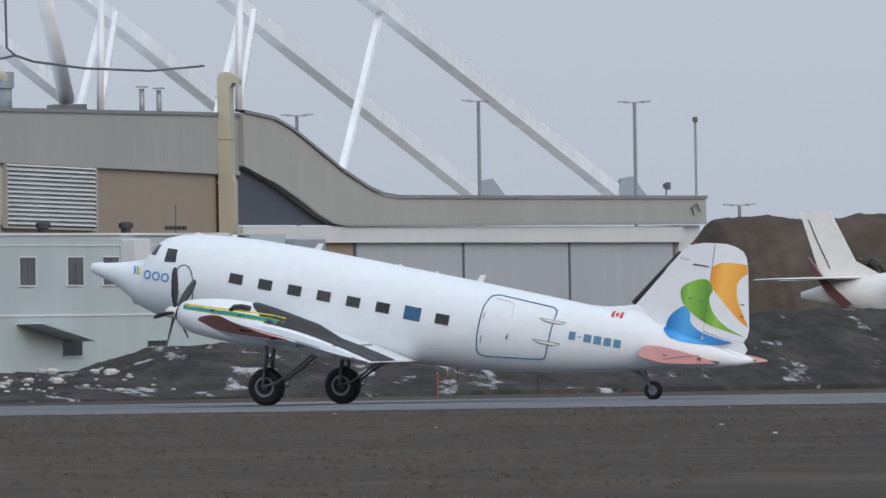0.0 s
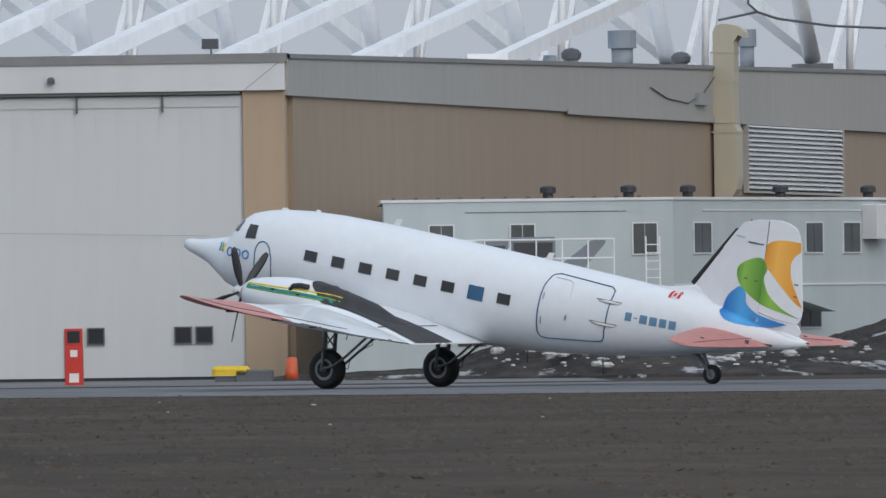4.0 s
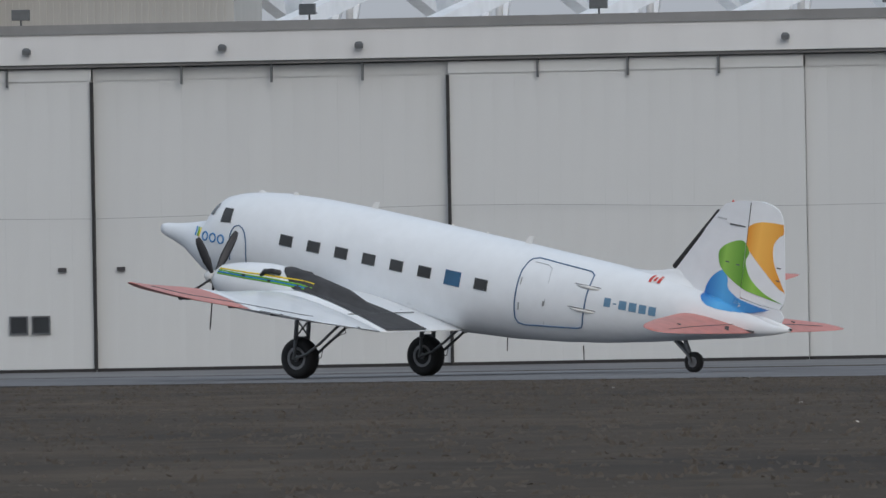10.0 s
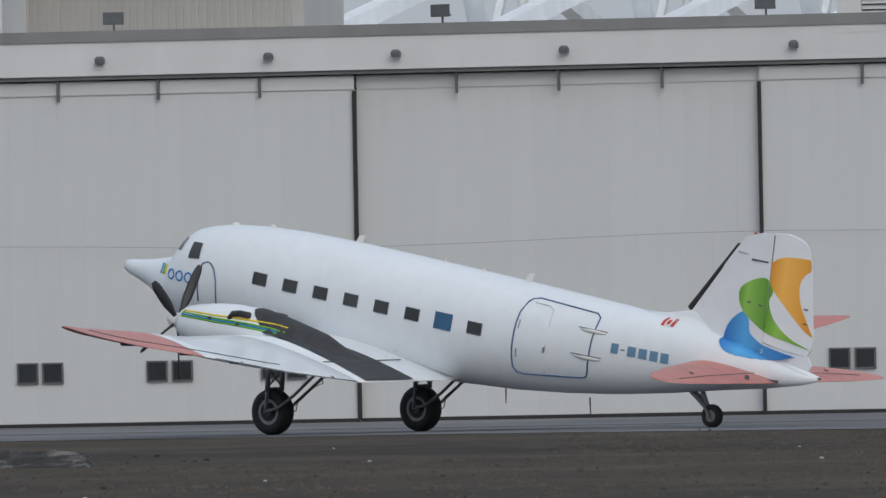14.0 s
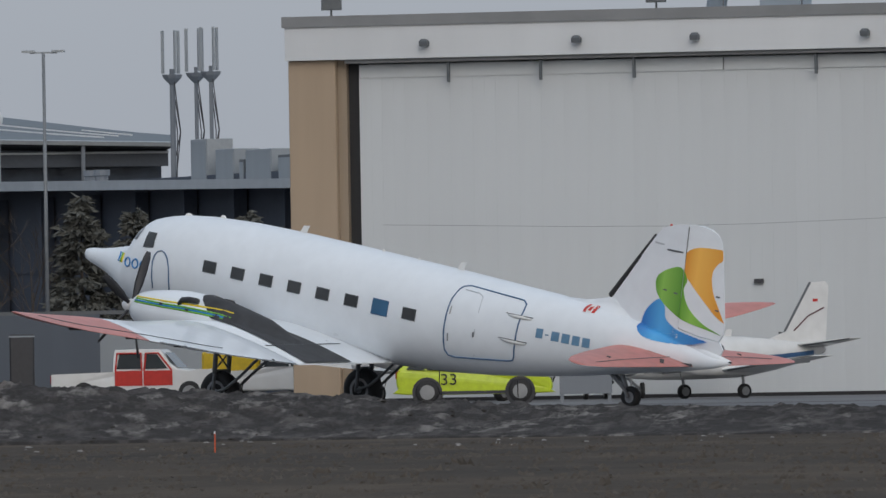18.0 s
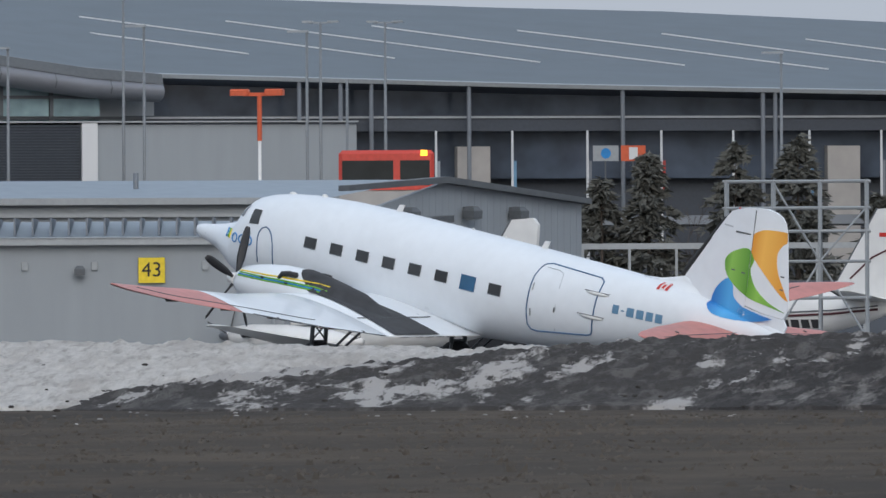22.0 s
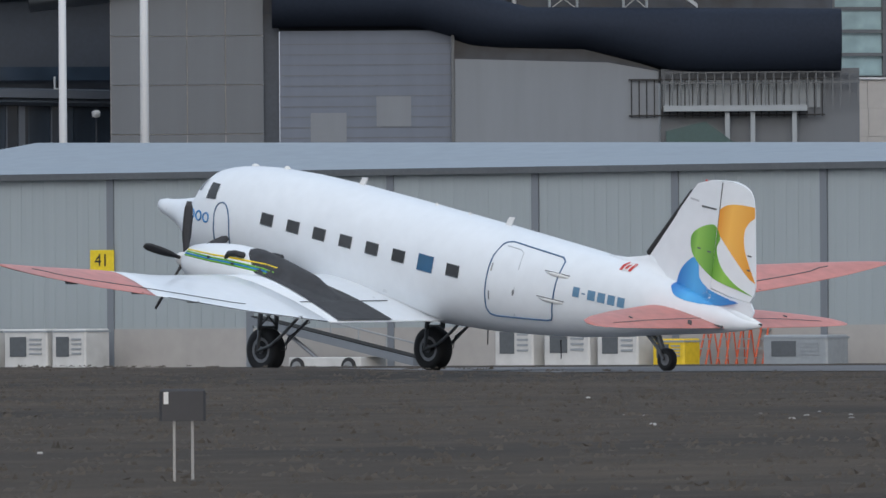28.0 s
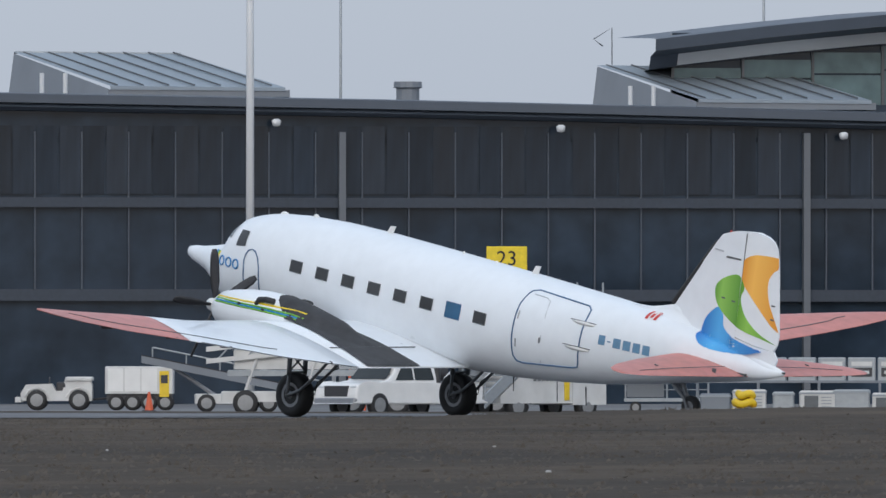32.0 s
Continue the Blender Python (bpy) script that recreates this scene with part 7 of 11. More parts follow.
        v = [(x, fillet_y(x, z) + lift + dy, z) for dy in (0, 0.006) for x, z in grid]
        q = [(j * 4 + i, j * 4 + i + 1, j * 4 + i + 5, j * 4 + i + 4) for j in range(4) for i in range(3)]
        return B().add(v, [tuple(reversed(f)) for f in q] + [tuple(k + 20 for k in f) for f in q])
    fl = part("flag", flag_quad(-9.71, -9.37, 4.36, 4.53, 0.012), "vanwhite", fus, "small red and white flag")
    for x0, x1 in ((-9.71, -9.625), (-9.455, -9.37), (-9.58, -9.5)):
        z0, z1 = (4.40, 4.49) if x0 == -9.58 else (4.362, 4.528)
        part("flag_bar", flag_quad(x0, x1, z0, z1, 0.02), "red", fl, "red bar of the flag")
    # aerials and bumps along the roof
    for x in (0.45, -4.87):
        S("blade_aerial", B().prism([(x + 0.12, 4.52), (x - 0.03, 4.80), (x - 0.2, 4.82), (x - 0.1, 4.52)], -0.018, 0.018), "vanwhite", smooth=False)
    for x, zt, r in ((4.3, 4.37, 0.13), (3.15, 4.52, 0.1), (-2.3, 4.61, 0.05), (-3.5, 4.6, 0.05)):
        S("roof_bump", B().add([(x + r * c * k, r * 0.6 * d * k, zt - 0.03 + h) for k, h in ((1.1, 0), (0.9, 0.06), (0.4, 0.09)) for c, d in [(math.cos(a), math.sin(a)) for a in [2 * math.pi * i / 8 for i in range(8)]]],
                  [(j * 8 + i, j * 8 + (i + 1) % 8, (j + 1) * 8 + (i + 1) % 8, (j + 1) * 8 + i) for j in range(2) for i in range(8)] + [tuple(range(16, 24))]), "vanwhite")
    S("chin_pod", B().loft([[(5.95 + 0.17 * math.cos(a), 0.13 * math.sin(a) * math.cos(b), 2.12 + 0.17 * math.sin(a) * math.sin(b)) for b in [2 * math.pi * i / 10 for i in range(10)]]
                            for a in [0.05 + 3.04 * k / 7 for k in range(8)]]), "vanwhite", "white sensor ball under the nose")
    S("nose_cone_seam", skin_line(B(), [(7.05, 2.6), (7.05, 2.78), (7.05, 2.96)], 0.012, 0.002), "seam", "fine joint of the nose boom")
    S("tail_light", B().turn([(-13.93, 0.015), (-13.9, 0.035), (-13.8, 0.045)], 8, "x"), "grille").location = (0, 0, 3.86)
    for x in (-7.2, -4.6):
        S("belly_aerial", B().tube((x, 0, 2.2), (x - 0.1, 0, 1.75 if x < -6 else 1.6), 0.02, 0.012, 6), "grille")
    red_edge = lambda f: 8.9 + 1.15 * f ** 0.8
    for side in (1, -1):
        P("inner_wing", wing_piece(lambda f: 0.0, lambda f: 4.3, side), "white")
        P("outer_wing", wing_piece(lambda f: 4.3, red_edge, side, 8), "white")
        P("wing_tip", wing_piece(red_edge, lambda f: 14.95, side, 20), "pink", "faded red wing tip")
        # aileron joint and boots
        pts = [(wing_at(y)[1] + 0.62 + (0.1 if y > 13 else 0), side * y, 0) for y in [6.6 + 0.34 * i for i in range(21)]]
        P("aileron_joint", B().path([(x, y, wing_top(x, y) + 0.004) for x, y, z in pts], 0.016, 5), "trim", "dark aileron joint")
        pts = [(wing_at(y)[1] + 0.02, side * y, wing_top(wing_at(y)[1] + 0.02, y)) for y in [4.4 + 0.35 * i for i in range(16)]]
        P("trailing_edge", B().path(pts, 0.014, 5), "trim", "dark trailing edge strip")
        for y in (5.2, 8.6, 10.4, 12.5):
            le, te, z, th = wing_at(y)
            P("hinge_arm", B().prism([(te + 0.5, z - 0.06), (te + 0.1, z - 0.02), (te + 0.05, z - 0.06), (te + 0.45, z - 0.13)], side * y - 0.02, side * y + 0.02), "grille", smooth=False)
        # soot behind the two exhausts, over nacelle and wing
        v, nn, mm = [], 44, 10
        for i in range(nn + 1):
            x = 0.5 + (-3.58 - 0.5) * i / nn
            for j in range(mm + 1):
                y0, y1 = 2.42 - 0.2 * min(1, i / nn * 1.6), 3.02 + 1.0 * (i / nn) ** 0.5
                y = y0 + (y1 - y0) * j / mm
                xx = x + 0.4 * j / mm * (1 - i / nn) ** 3
                v.append((xx, side * y, max(wing_top(xx, y) if xx < 0.84 else 0, nacelle_top(xx, y - 2.82)) + 0.03))
        f = [(i * (mm + 1) + j, i * (mm + 1) + j + 1, (i + 1) * (mm + 1) + j + 1, (i + 1) * (mm + 1) + j) for i in range(nn) for j in range(mm)]
        P("exhaust_strip", mesh("strip", v, f, True), "soot", "black sooty strip on the wing")
        zf = -2.35
        P("flap_joint", B().path([(zf, side * y, wing_top(zf, y) + 0.02) for y in (1.3, 2.0, 2.8, 3.6, 4.2)], 0.014, 5), "trim")
        # nacelle with its stripes, exhausts and intake
        rings = [[(x, side * 2.82 + math.cos(2 * math.pi * i / 22) * ry, zc + math.sin(2 * math.pi * i / 22) * rz) for i in range(22)] for x, zc, ry, rz in NACELLE]
        nac = P("nacelle", B().loft(rings), "white")
        for dz, col in ((0.10, "sign"), (0.055, "green"), (0.01, "blue"), (-0.03, "green")):
            pts = [(x, z + dz + (0.02 if dz > 0.09 else 0) * (3 - x)) for x, z in ((3.0, 2.42), (2.4, 2.45), (1.9, 2.47), (1.4, 2.5), (0.8, 2.52), (0.1, 2.53), (-0.3, 2.5))]
            part("stripe", B().path([(x, 2.82 * side + side * (nacelle_side(x, z) + 0.004), z) for x, z in pts], 0.024, 5), col, nac, "thin coloured stripe")
        for x in (2.0, 1.1):
            part("latch", B().box(x - 0.05, x + 0.05, side * 2.82 + side * nacelle_side(x, 2.5) - 0.03, side * 2.82 + side * nacelle_side(x, 2.5) + 0.03, 2.48, 2.54), "grille", nac)
        part("intake_ring", B().turn([(3.28, 0.16), (3.30, 0.21), (3.24, 0.25), (3.22, 0.18)], 20, "x"), "grille", nac).location = (0, side * 2.82, 2.19)
        for sy in (0.44, -0.46):
            y, x1 = side * 2.82 + sy, (1.45 if sy * side > 0 else 1.1)
            part("exhaust_pipe", B().path([(x1, y, 2.6), (x1 - 0.12, y + sy * 0.1, 2.73), (x1 - 0.35, y + sy * 0.1, 2.78), (x1 - 0.62, y + sy * 0.06, 2.78)], 0.075, 10), "soot", nac, "dark burnt exhaust pipe", True)
        # tailplane
        rings = []
        for y, le, te, th in ((0.0, -10.5, -12.88, 0.3), (0.7, -10.6, -12.88, 0.28), (2.5, -11.2, -12.88, 0.2), (3.55, -11.65, -12.83, 0.12), (4.05, -12.0, -12.74, 0.08), (4.25, -12.3, -12.62, 0.03)):
            rings.append(aerofoil(le, te, 3.62, th, side * y))
        tp = P("tailplane", B().loft(rings if side > 0 else rings[::-1]), "pink", "faded red tailplane")
        part("elevator_joint", B().path([(-12.35, side * 0.5, 3.735), (-12.4, side * 2.4, 3.70), (-12.45, side * 3.5, 3.655)], 0.01, 5), "trim", tp)
        for x, y in ((-11.5, 1.9), (-12.1, 2.6), (-12.6, 1.1)):
            part("bracket", B().box(x - 0.06, x + 0.06, side * y - 0.012, side * y + 0.012, 3.62, 3.73), "trim", tp)
        # a dark prism paints the shadow between tailplane root and tail cone
        part("root_shadow_gap", B().prism([(-12.5, 3.62), (-12.92, 3.65), (-12.9, 3.58), (-12.5, 3.55)], side * 0.3 - 0.02, side * 0.3 + 0.02), "trim", tp)
        # main gear: two legs with braces and drag struts
        gear = thing("main_gear", "", "")
        gear.parent, gear.matrix_basis = t, turn
        for dy in (0.27, -0.27):
            y = side * 2.82 + dy
            part("leg", B().tube((0.22, y, 1.9), (0.14, y, 1.05), 0.06, 0.06, 10).tube((0.14, y, 1.05), (0.108, y, 0.5), 0.042, 0.05, 10), "geargrey", gear, smooth=True)
            part("drag_strut", B().path([(0.1, y, 0.55), (-0.25, y - dy * 0.15, 0.72), (-0.62, y - dy * 0.3, 1.08)], 0.04, 8), "geargrey", gear)
            part("rear_strut", B().tube((-0.62, y - dy * 0.3, 1.08), (-1.35, y - dy * 0.2, 1.85), 0.038, 0.038, 8), "geargrey", gear)
        a, c = side * 2.82 - 0.27, side * 2.82 + 0.27
        part("brace", B().tube((0.18, a, 1.6), (0.14, c, 1.15), 0.024).tube((0.18, c, 1.6), (0.14, a, 1.15), 0.024).tube((0.14, a, 1.12), (0.14, c, 1.12), 0.03), "geargrey", gear)
        part("axle", B().tube((0.108, a - 0.03, 0.55), (0.108, c + 0.03, 0.55), 0.05), "steel", gear)
        part("brake_hose", B().path([(-1.15, side * 2.75, 1.72), (-1.3, side * 2.8, 1.5), (-1.1, side * 2.8, 1.4), (-0.62, side * 2.82, 1.0), (-0.6, side * 2.82, 0.7), (-0.2, side * 2.82, 0.52)], 0.014, 5), "grille", gear)
        # main wheel, in the ground's frame
        w = thing("main_wheel", "", "")
        w.parent = t
        w.location = (0, side * 2.82, 0.56)
        part("tyre", B().turn([(-0.16, 0.30), (-0.19, 0.36), (-0.2, 0.45), (-0.16, 0.53), (-0.08, 0.557), (0.08, 0.557), (0.16, 0.53), (0.2, 0.45), (0.19, 0.36), (0.16, 0.30)], 32, "y"), "black", w, smooth=True)
        part("rim", B().turn([(-0.15, 0.07), (-0.13, 0.2), (-0.17, 0.24), (-0.17, 0.31), (0.17, 0.31), (0.17, 0.24), (0.13, 0.2), (0.15, 0.07)], 24, "y"), "rimgrey", w, smooth=False)
        part("hub_cap", B().turn([(-0.2, 0.05), (-0.18, 0.09), (0.18, 0.09), (0.2, 0.05)], 12, "y"), "steel", w)
    # fin and rudder
    fin = P("fin", slab_section([(-9.6, 4.45), (-9.89, 4.83), (-11.07, 6.53), (-11.29, 6.82), (-11.76, 6.98), (-12.12, 7.03), (-12.22, 4.0), (-11.0, 4.0)], fin_half), "white", smooth=False)
    rud = P("rudder", slab_section([(-12.135, 7.03), (-12.42, 7.06), (-12.75, 7.02), (-12.98, 6.93), (-13.12, 6.78), (-13.22, 6.5), (-13.57, 4.72), (-13.55, 4.48), (-13.45, 4.31), (-12.8, 4.34), (-12.225, 4.44)], rudder_half), "white", smooth=False)
    # flat dark plate on the fin's rear face paints the cove's shade
    part("hinge_cove", B().add([(hinge_x(z) + 0.004 - k * 0.003, y, z) for k in (0, 1) for y, z in ((-0.14, 4.42), (0.14, 4.42), (0.14, 6.98), (-0.14, 6.98))], [(0, 3, 2, 1), (4, 5, 6, 7), (0, 1, 5, 4), (2, 3, 7, 6), (1, 2, 6, 5), (3, 0, 4, 7)]), "trim", fin, "dark plate for the shaded hollow before the rudder")
    part("tail_cone_top", slab_section([(-12.2, 4.42), (-12.8, 4.325), (-13.47, 4.295), (-13.62, 4.12), (-13.55, 3.95), (-12.2, 3.85)], rudder_half), "white", fin)
    part("leading_edge_boot", B().path([(-9.86, 0, 4.83), (-11.07, 0, 6.55)], 0.1, 10), "black", fin, "black rubber boot")
    part("beacon", B().turn([(0, 0.03), (0.05, 0.03), (0.07, 0.012)], 10, "z"), "red", fin, "red beacon").location = (-11.45, 0, 6.87)
    part("trim_mark", B().prism([(-11.11, 6.44), (-11.41, 6.43), (-11.41, 6.39), (-11.11, 6.40)], 0.1, 0.125), "seam", fin)
    part("hinge_line", B().prism([(-11.55, 6.33), (-12.06, 6.34), (-12.06, 6.30), (-11.55, 6.29)], 0.12, 0.152), "trim", fin)
    part("tail_fairing", B().loft([body_ring(x, zt, zb, w, 14) for x, zt, zb, w in ((-12.2, 4.3, 3.7, 0.15), (-13.2, 4.05, 3.72, 0.12), (-13.9, 3.9, 3.8, 0.03))]), "white", fin, smooth=True)
    orange = [(-12.09, 6.08), (-12.17, 6.34), (-12.43, 6.5), (-12.83, 6.56), (-13.2, 6.57), (-13.24, 6.32), (-13.11, 6.2), (-12.99, 5.94), (-13.08, 5.51), (-13.34, 5.08), (-13.54, 4.78), (-13.28, 4.9), (-12.82, 5.25), (-12.38, 5.62), (-12.15, 5.85)]
    green = [(-11.3, 5.43), (-11.37, 5.64), (-11.67, 5.84), (-12.07, 5.94), (-12.29, 5.67), (-12.23, 5.39), (-12.45, 4.98), (-12.92, 4.66), (-13.5, 4.47), (-13.03, 4.54), (-12.34, 4.65), (-11.76, 4.89), (-11.42, 5.14)]
    bluec = [(-11.0, 4.37), (-11.12, 4.74), (-11.48, 5.05), (-11.7, 4.88), (-11.78, 4.6), (-12.15, 4.4), (-12.76, 4.3), (-13.25, 4.26), (-12.62, 4.08), (-11.88, 4.02), (-11.36, 4.06), (-11.08, 4.22)]
    part("orange_sweep", crescent(cut_at_hinge(soft_loop(orange), True), rudder_half, 0.002), "swoosh_orange", rud, "orange painted sweep")
    for aft, half, owner in ((False, fin_half, fin), (True, rudder_half, rud)):
        part("green_sweep", crescent(cut_at_hinge(soft_loop(green), aft), half, 0.004), "swoosh_green", owner, "green painted sweep")
    part("blue_sweep", laid_sheet(soft_loop(bluec), lambda x, z: fin_half(x) if x > -12.1 else max(fin_half(x), rudder_half(x, z)), 0.008), "swoosh_blue", fin, "blue painted sweep")
    part("rudder_joint", B().tube((-12.126, 0.147, 6.98), (-12.212, 0.15, 4.44), 0.005, n=5), "seam", fin)
    for x, z in ((-11.63, 5.3), (-12.0, 5.28), (-13.25, 5.4), (-13.28, 5.06)):
        y, owner = (fin_half(x), fin) if x > -12.1 else (rudder_half(x, z), rud)
        part("rib_mark", B().box(x - 0.06, x + 0.06, y - 0.01, y + 0.016, z - 0.018, z + 0.018), "trim", owner)
    # tail wheel and its strut
    part("tail_strut", B().tube((-10.15, 0.08, 2.95), (-10.75, 0.1, 2.6), 0.045).tube((-10.15, -0.08, 2.95), (-10.75, -0.1, 2.6), 0.045).tube((-10.5, 0, 2.98), (-10.75, 0, 2.6), 0.06)
         .tube((-10.75, 0.13, 2.62), (-10.9, 0.13, 2.43), 0.04).tube((-10.75, -0.13, 2.62), (-10.9, -0.13, 2.43), 0.04), "geargrey", t, at=turn)
    w = thing("tail_wheel", "", "")
    w.parent = t
    w.location = (-11.17, 0, 0.28)
    part("tyre", B().turn([(-0.08, 0.14), (-0.1, 0.2), (-0.07, 0.27), (0, 0.28), (0.07, 0.27), (0.1, 0.2), (0.08, 0.14)], 24, "y"), "black", w, smooth=True)
    part("rim", B().turn([(-0.09, 0.03), (-0.08, 0.15), (0.08, 0.15), (0.09, 0.03)], 16, "y"), "rimgrey", w)
    props = []
    for side in (1, -1):
        props.append(build_propeller(t, side))
    return t, props, rud


def soft_loop(pts, n=4):
    """A closed loop smoothed through its points."""
    out, m = [], len(pts)
    for i in range(m):
        p0, p1, p2, p3 = [Vector(pts[(i + k) % m]) for k in (-1, 0, 1, 2)]
        sharp = [(p1 - p0).normalized().dot((p2 - p1).normalized()), (p2 - p1).normalized().dot((p3 - p2).normalized())]
        m1 = (p2 - p0) / 2 if sharp[0] > 0.2 else (p2 - p1)
        m2 = (p3 - p1) / 2 if sharp[1] > 0.2 else (p2 - p1)
        for k in range(n):
            u = k / n
            out.append(tuple(p1 * (2 * u ** 3 - 3 * u * u + 1) + m1 * (u ** 3 - 2 * u * u + u) + p2 * (3 * u * u - 2 * u ** 3) + m2 * (u ** 3 - u * u)))
    return out


airliner, propellers, rudder = build_airliner()

# ---- heaps, berms and small ground things ----
from mathutils import noise


def heap(name, material, label, spine, front, back, cell=0.5, rough=0.16, seed=0.0, category="heap", size=1.3, skew=0.0):
    """A heap along a spine of (x, y, top): a rounded ridge that slopes away in front and behind, lumpy at two sizes."""
    xs = [p[0] for p in spine]
    n = max(8, int(math.dist(spine[0][:2], spine[-1][:2]) / cell))
    m = max(6, int((front + back) / (cell * 1.3)))
    v, f = [], []
    for i in range(n + 1):
        s = i / n * (len(spine) - 1)
        k = min(int(s), len(spine) - 2)
        x, y, h = [spine[k][c] + (spine[k + 1][c] - spine[k][c]) * (s - k) for c in range(3)]
        taper = 0.35 + 0.65 * smoothstep(0, 0.22, min(i, n - i) / n)
        taper *= 1 + 0.09 * noise.noise(Vector((x * 0.35, seed, 0))) + 0.05 * noise.noise(Vector((x * 1.7, seed, 4)))
        for j in range(m + 1):
            d = (-front + (front + back) * j / m) * taper
            u = 1 - abs(d) / taper / (front if d < 0 else back)
            z = h * smoothstep(-0.15, 0.95, u) if h > 0 else h
            p = Vector((x / size + seed, (y + d) / size, seed * 3))
            z += rough * min(1, h * 2) * u ** 0.5 * (noise.noise(p) + 0.55 * noise.noise(p * 2.7) + 0.6 * abs(noise.noise(p * 5.1)) + 0.4 * noise.noise(p * 9.7)) if u > 0 else 0
            v.append((x + skew * d, y + d, ground_z(x, y) + (z if 0 < j < m and 0 < i < n else -0.1)))
    for i in range(n):
        for j in range(m):
            q = i * (m + 1) + j
            f.append((q, q + m + 1, q + m + 2, q + 1))
    ob = new(name, mesh(name, v, f, True))
    ob.data.materials.append(M[material])
    return tagged(ob, label, category, kind="structure")


heap("dirt_heap", "dirtdark", "dark heap of ploughed dirt and gravel",
     [(-20.10, 282.96, 0.19), (-26.09, 290.44, 0.37), (-33.01, 297.65, 0.44), (-37.10, 298.22, 0.70), (-41.26, 297.24, 0.90), (-43.65, 296.35, 1.12), (-47.68, 295.21, 1.17), (-49.64, 296.59, 1.02), (-51.94, 296.60, 0.75), (-54.38, 296.84, 0.19)],
     9, 6, 0.11, 0.12, 1.0, "dirt heap", 0.5)
heap("slush_heap", "dirtheap", "heap of dirt mixed with grey old snow",
     [(-41.35, 297.84, 0.18), (-43.75, 297.35, 0.79), (-45.98, 296.20, 1.12), (-49.84, 297.59, 1.23), (-53.68, 297.84, 1.13), (-57.01, 298.24, 0.88), (-61.24, 298.67, 0.56), (-64.77, 298.87, 0.18)],
     8, 6, 0.11, 0.13, 7.0, "slush heap", 0.55)
heap("snow_heap", "snow", "long heap of dirty old snow beside the taxiway",
     [(-52.03, 301.80, 0.16), (-53.58, 302.04, 0.63), (-55.48, 302.04, 1.00), (-58.02, 303.34, 1.00), (-61.63, 303.55, 1.09), (-64.26, 303.76, 1.14), (-68.90, 304.18, 1.12), (-71.02, 304.43, 1.0), (-73.22, 304.42, 0.66), (-74.83, 305.07, 0.1)],
     8, 6, 0.1, 0.11, 4.2, "snow heap", 0.7)
heap("gravel_heap", "gravel", "low spread of dark gravel and slush",
     [(-66.08, 302.86, 0.15), (-68.69, 303.08, 0.63), (-70.71, 303.34, 0.97), (-72.12, 304.23, 0.94), (-74.84, 306.77, 0.71), (-78.00, 308.41, 0.39), (-82.32, 309.89, 0.14)],
     8, 6, 0.13, 0.12, 9.1, "gravel heap", 0.6)
# the dark berm behind the taxiway
heap("dirt_berm", "dirt", "dark ploughed dirt berm with white rubble and snow patches",
     [(50, 433, 0.1), (57, 432, 0.35), (59.6, 432, 1.34), (61.4, 432, 1.5), (63.8, 431.5, 1.3), (67, 431, 0.95), (70, 430.5, 1.0), (72.7, 430, 1.85), (76, 429.5, 1.95), (80, 428.6, 2.05), (84, 428, 2.2), (88, 427, 2.4),
      (91.3, 426.5, 2.7), (95, 425.5, 2.8), (99, 424.6, 2.85), (106, 423, 2.9), (118, 420, 2.7)],
     22, 20, 0.36, 0.13, 2.2, "berm", 1.1)
heap("embankment", "bank", "brown bare embankment beyond the apron",
     [(125.2, 587.2, 0.3), (125.8, 587.0, 6.5), (126.8, 586.6, 7.8), (131, 585.4, 7.9), (136, 584.5, 7.8), (160, 578, 8.4), (210, 560, 8.0), (260, 540, 3)],
     12, 7, 0.8, 0.3, 5.0, "embankment", 4.0)

heap("grass_swell", "grass", "low swell of brown winter grass before the taxiway",
     [(-122.50, 399.67, 0.02), (-130.49, 400.24, 0.18), (-136.23, 403.70, 0.2), (-139.89, 403.83, 0.23), (-143.33, 404.04, 0.3), (-148.02, 404.15, 0.33), (-152.60, 404.30, 0.32), (-156.30, 404.40, 0.16), (-162.03, 404.48, 0.05), (-167.03, 404.43, 0.02)],
     45, 7, 0.6, 0.03, 3.3, "grass swell", 1.5)

# pale rubble on and before the berm, clods and bits of snow on the heaps
random.seed(4)


def lump(b, x, y, z, r, sq=0.6):
    n = 6
    rings = []
    for k, (h, s) in enumerate(((-0.6, 0.7), (0.1, 1.0), (0.7, 0.6))):
        rings.append([(x + math.cos(a + k) * r * s * random.uniform(0.75, 1.25), y + math.sin(a + k) * r * s * random.uniform(0.75, 1.25), z + h * r * sq) for a in [2 * math.pi * i / n for i in range(n)]])
    return b.loft(rings)


def scatter(name, material, label, count, spot, category="stones"):
    b = B()
    for i in range(count):
        lump(b, *spot())
    ob = solo(name, b, material, label, category, kind="stuff")
    return ob


def berm_spot():
    x = random.choice((random.uniform(57, 66), random.uniform(60, 110), random.uniform(60, 110)))
    y = 432 - (x - 58) * 0.17 - random.uniform(4, 17)
    u = 1 - (432 - (x - 58) * 0.17 - y) / 22
    return (x, y, 1.1 * smoothstep(-0.15, 0.95, u) + 0.06, random.choice((random.uniform(0.04, 0.12), random.uniform(0.04, 0.12), random.uniform(0.08, 0.3))))


scatter("rubble", "rubble", "pale broken concrete and snow lumps on the berm", 330, berm_spot, "rubble")


def heap_spot():
    x = random.uniform(-84, -18)
    y = random.uniform(287, 297)
    return (x, y, 0.02 + 0.95 * smoothstep(286, 300, y) * smoothstep(-15, -45, x) * (1 if x > -76 else 0.4), random.uniform(0.02, 0.06))


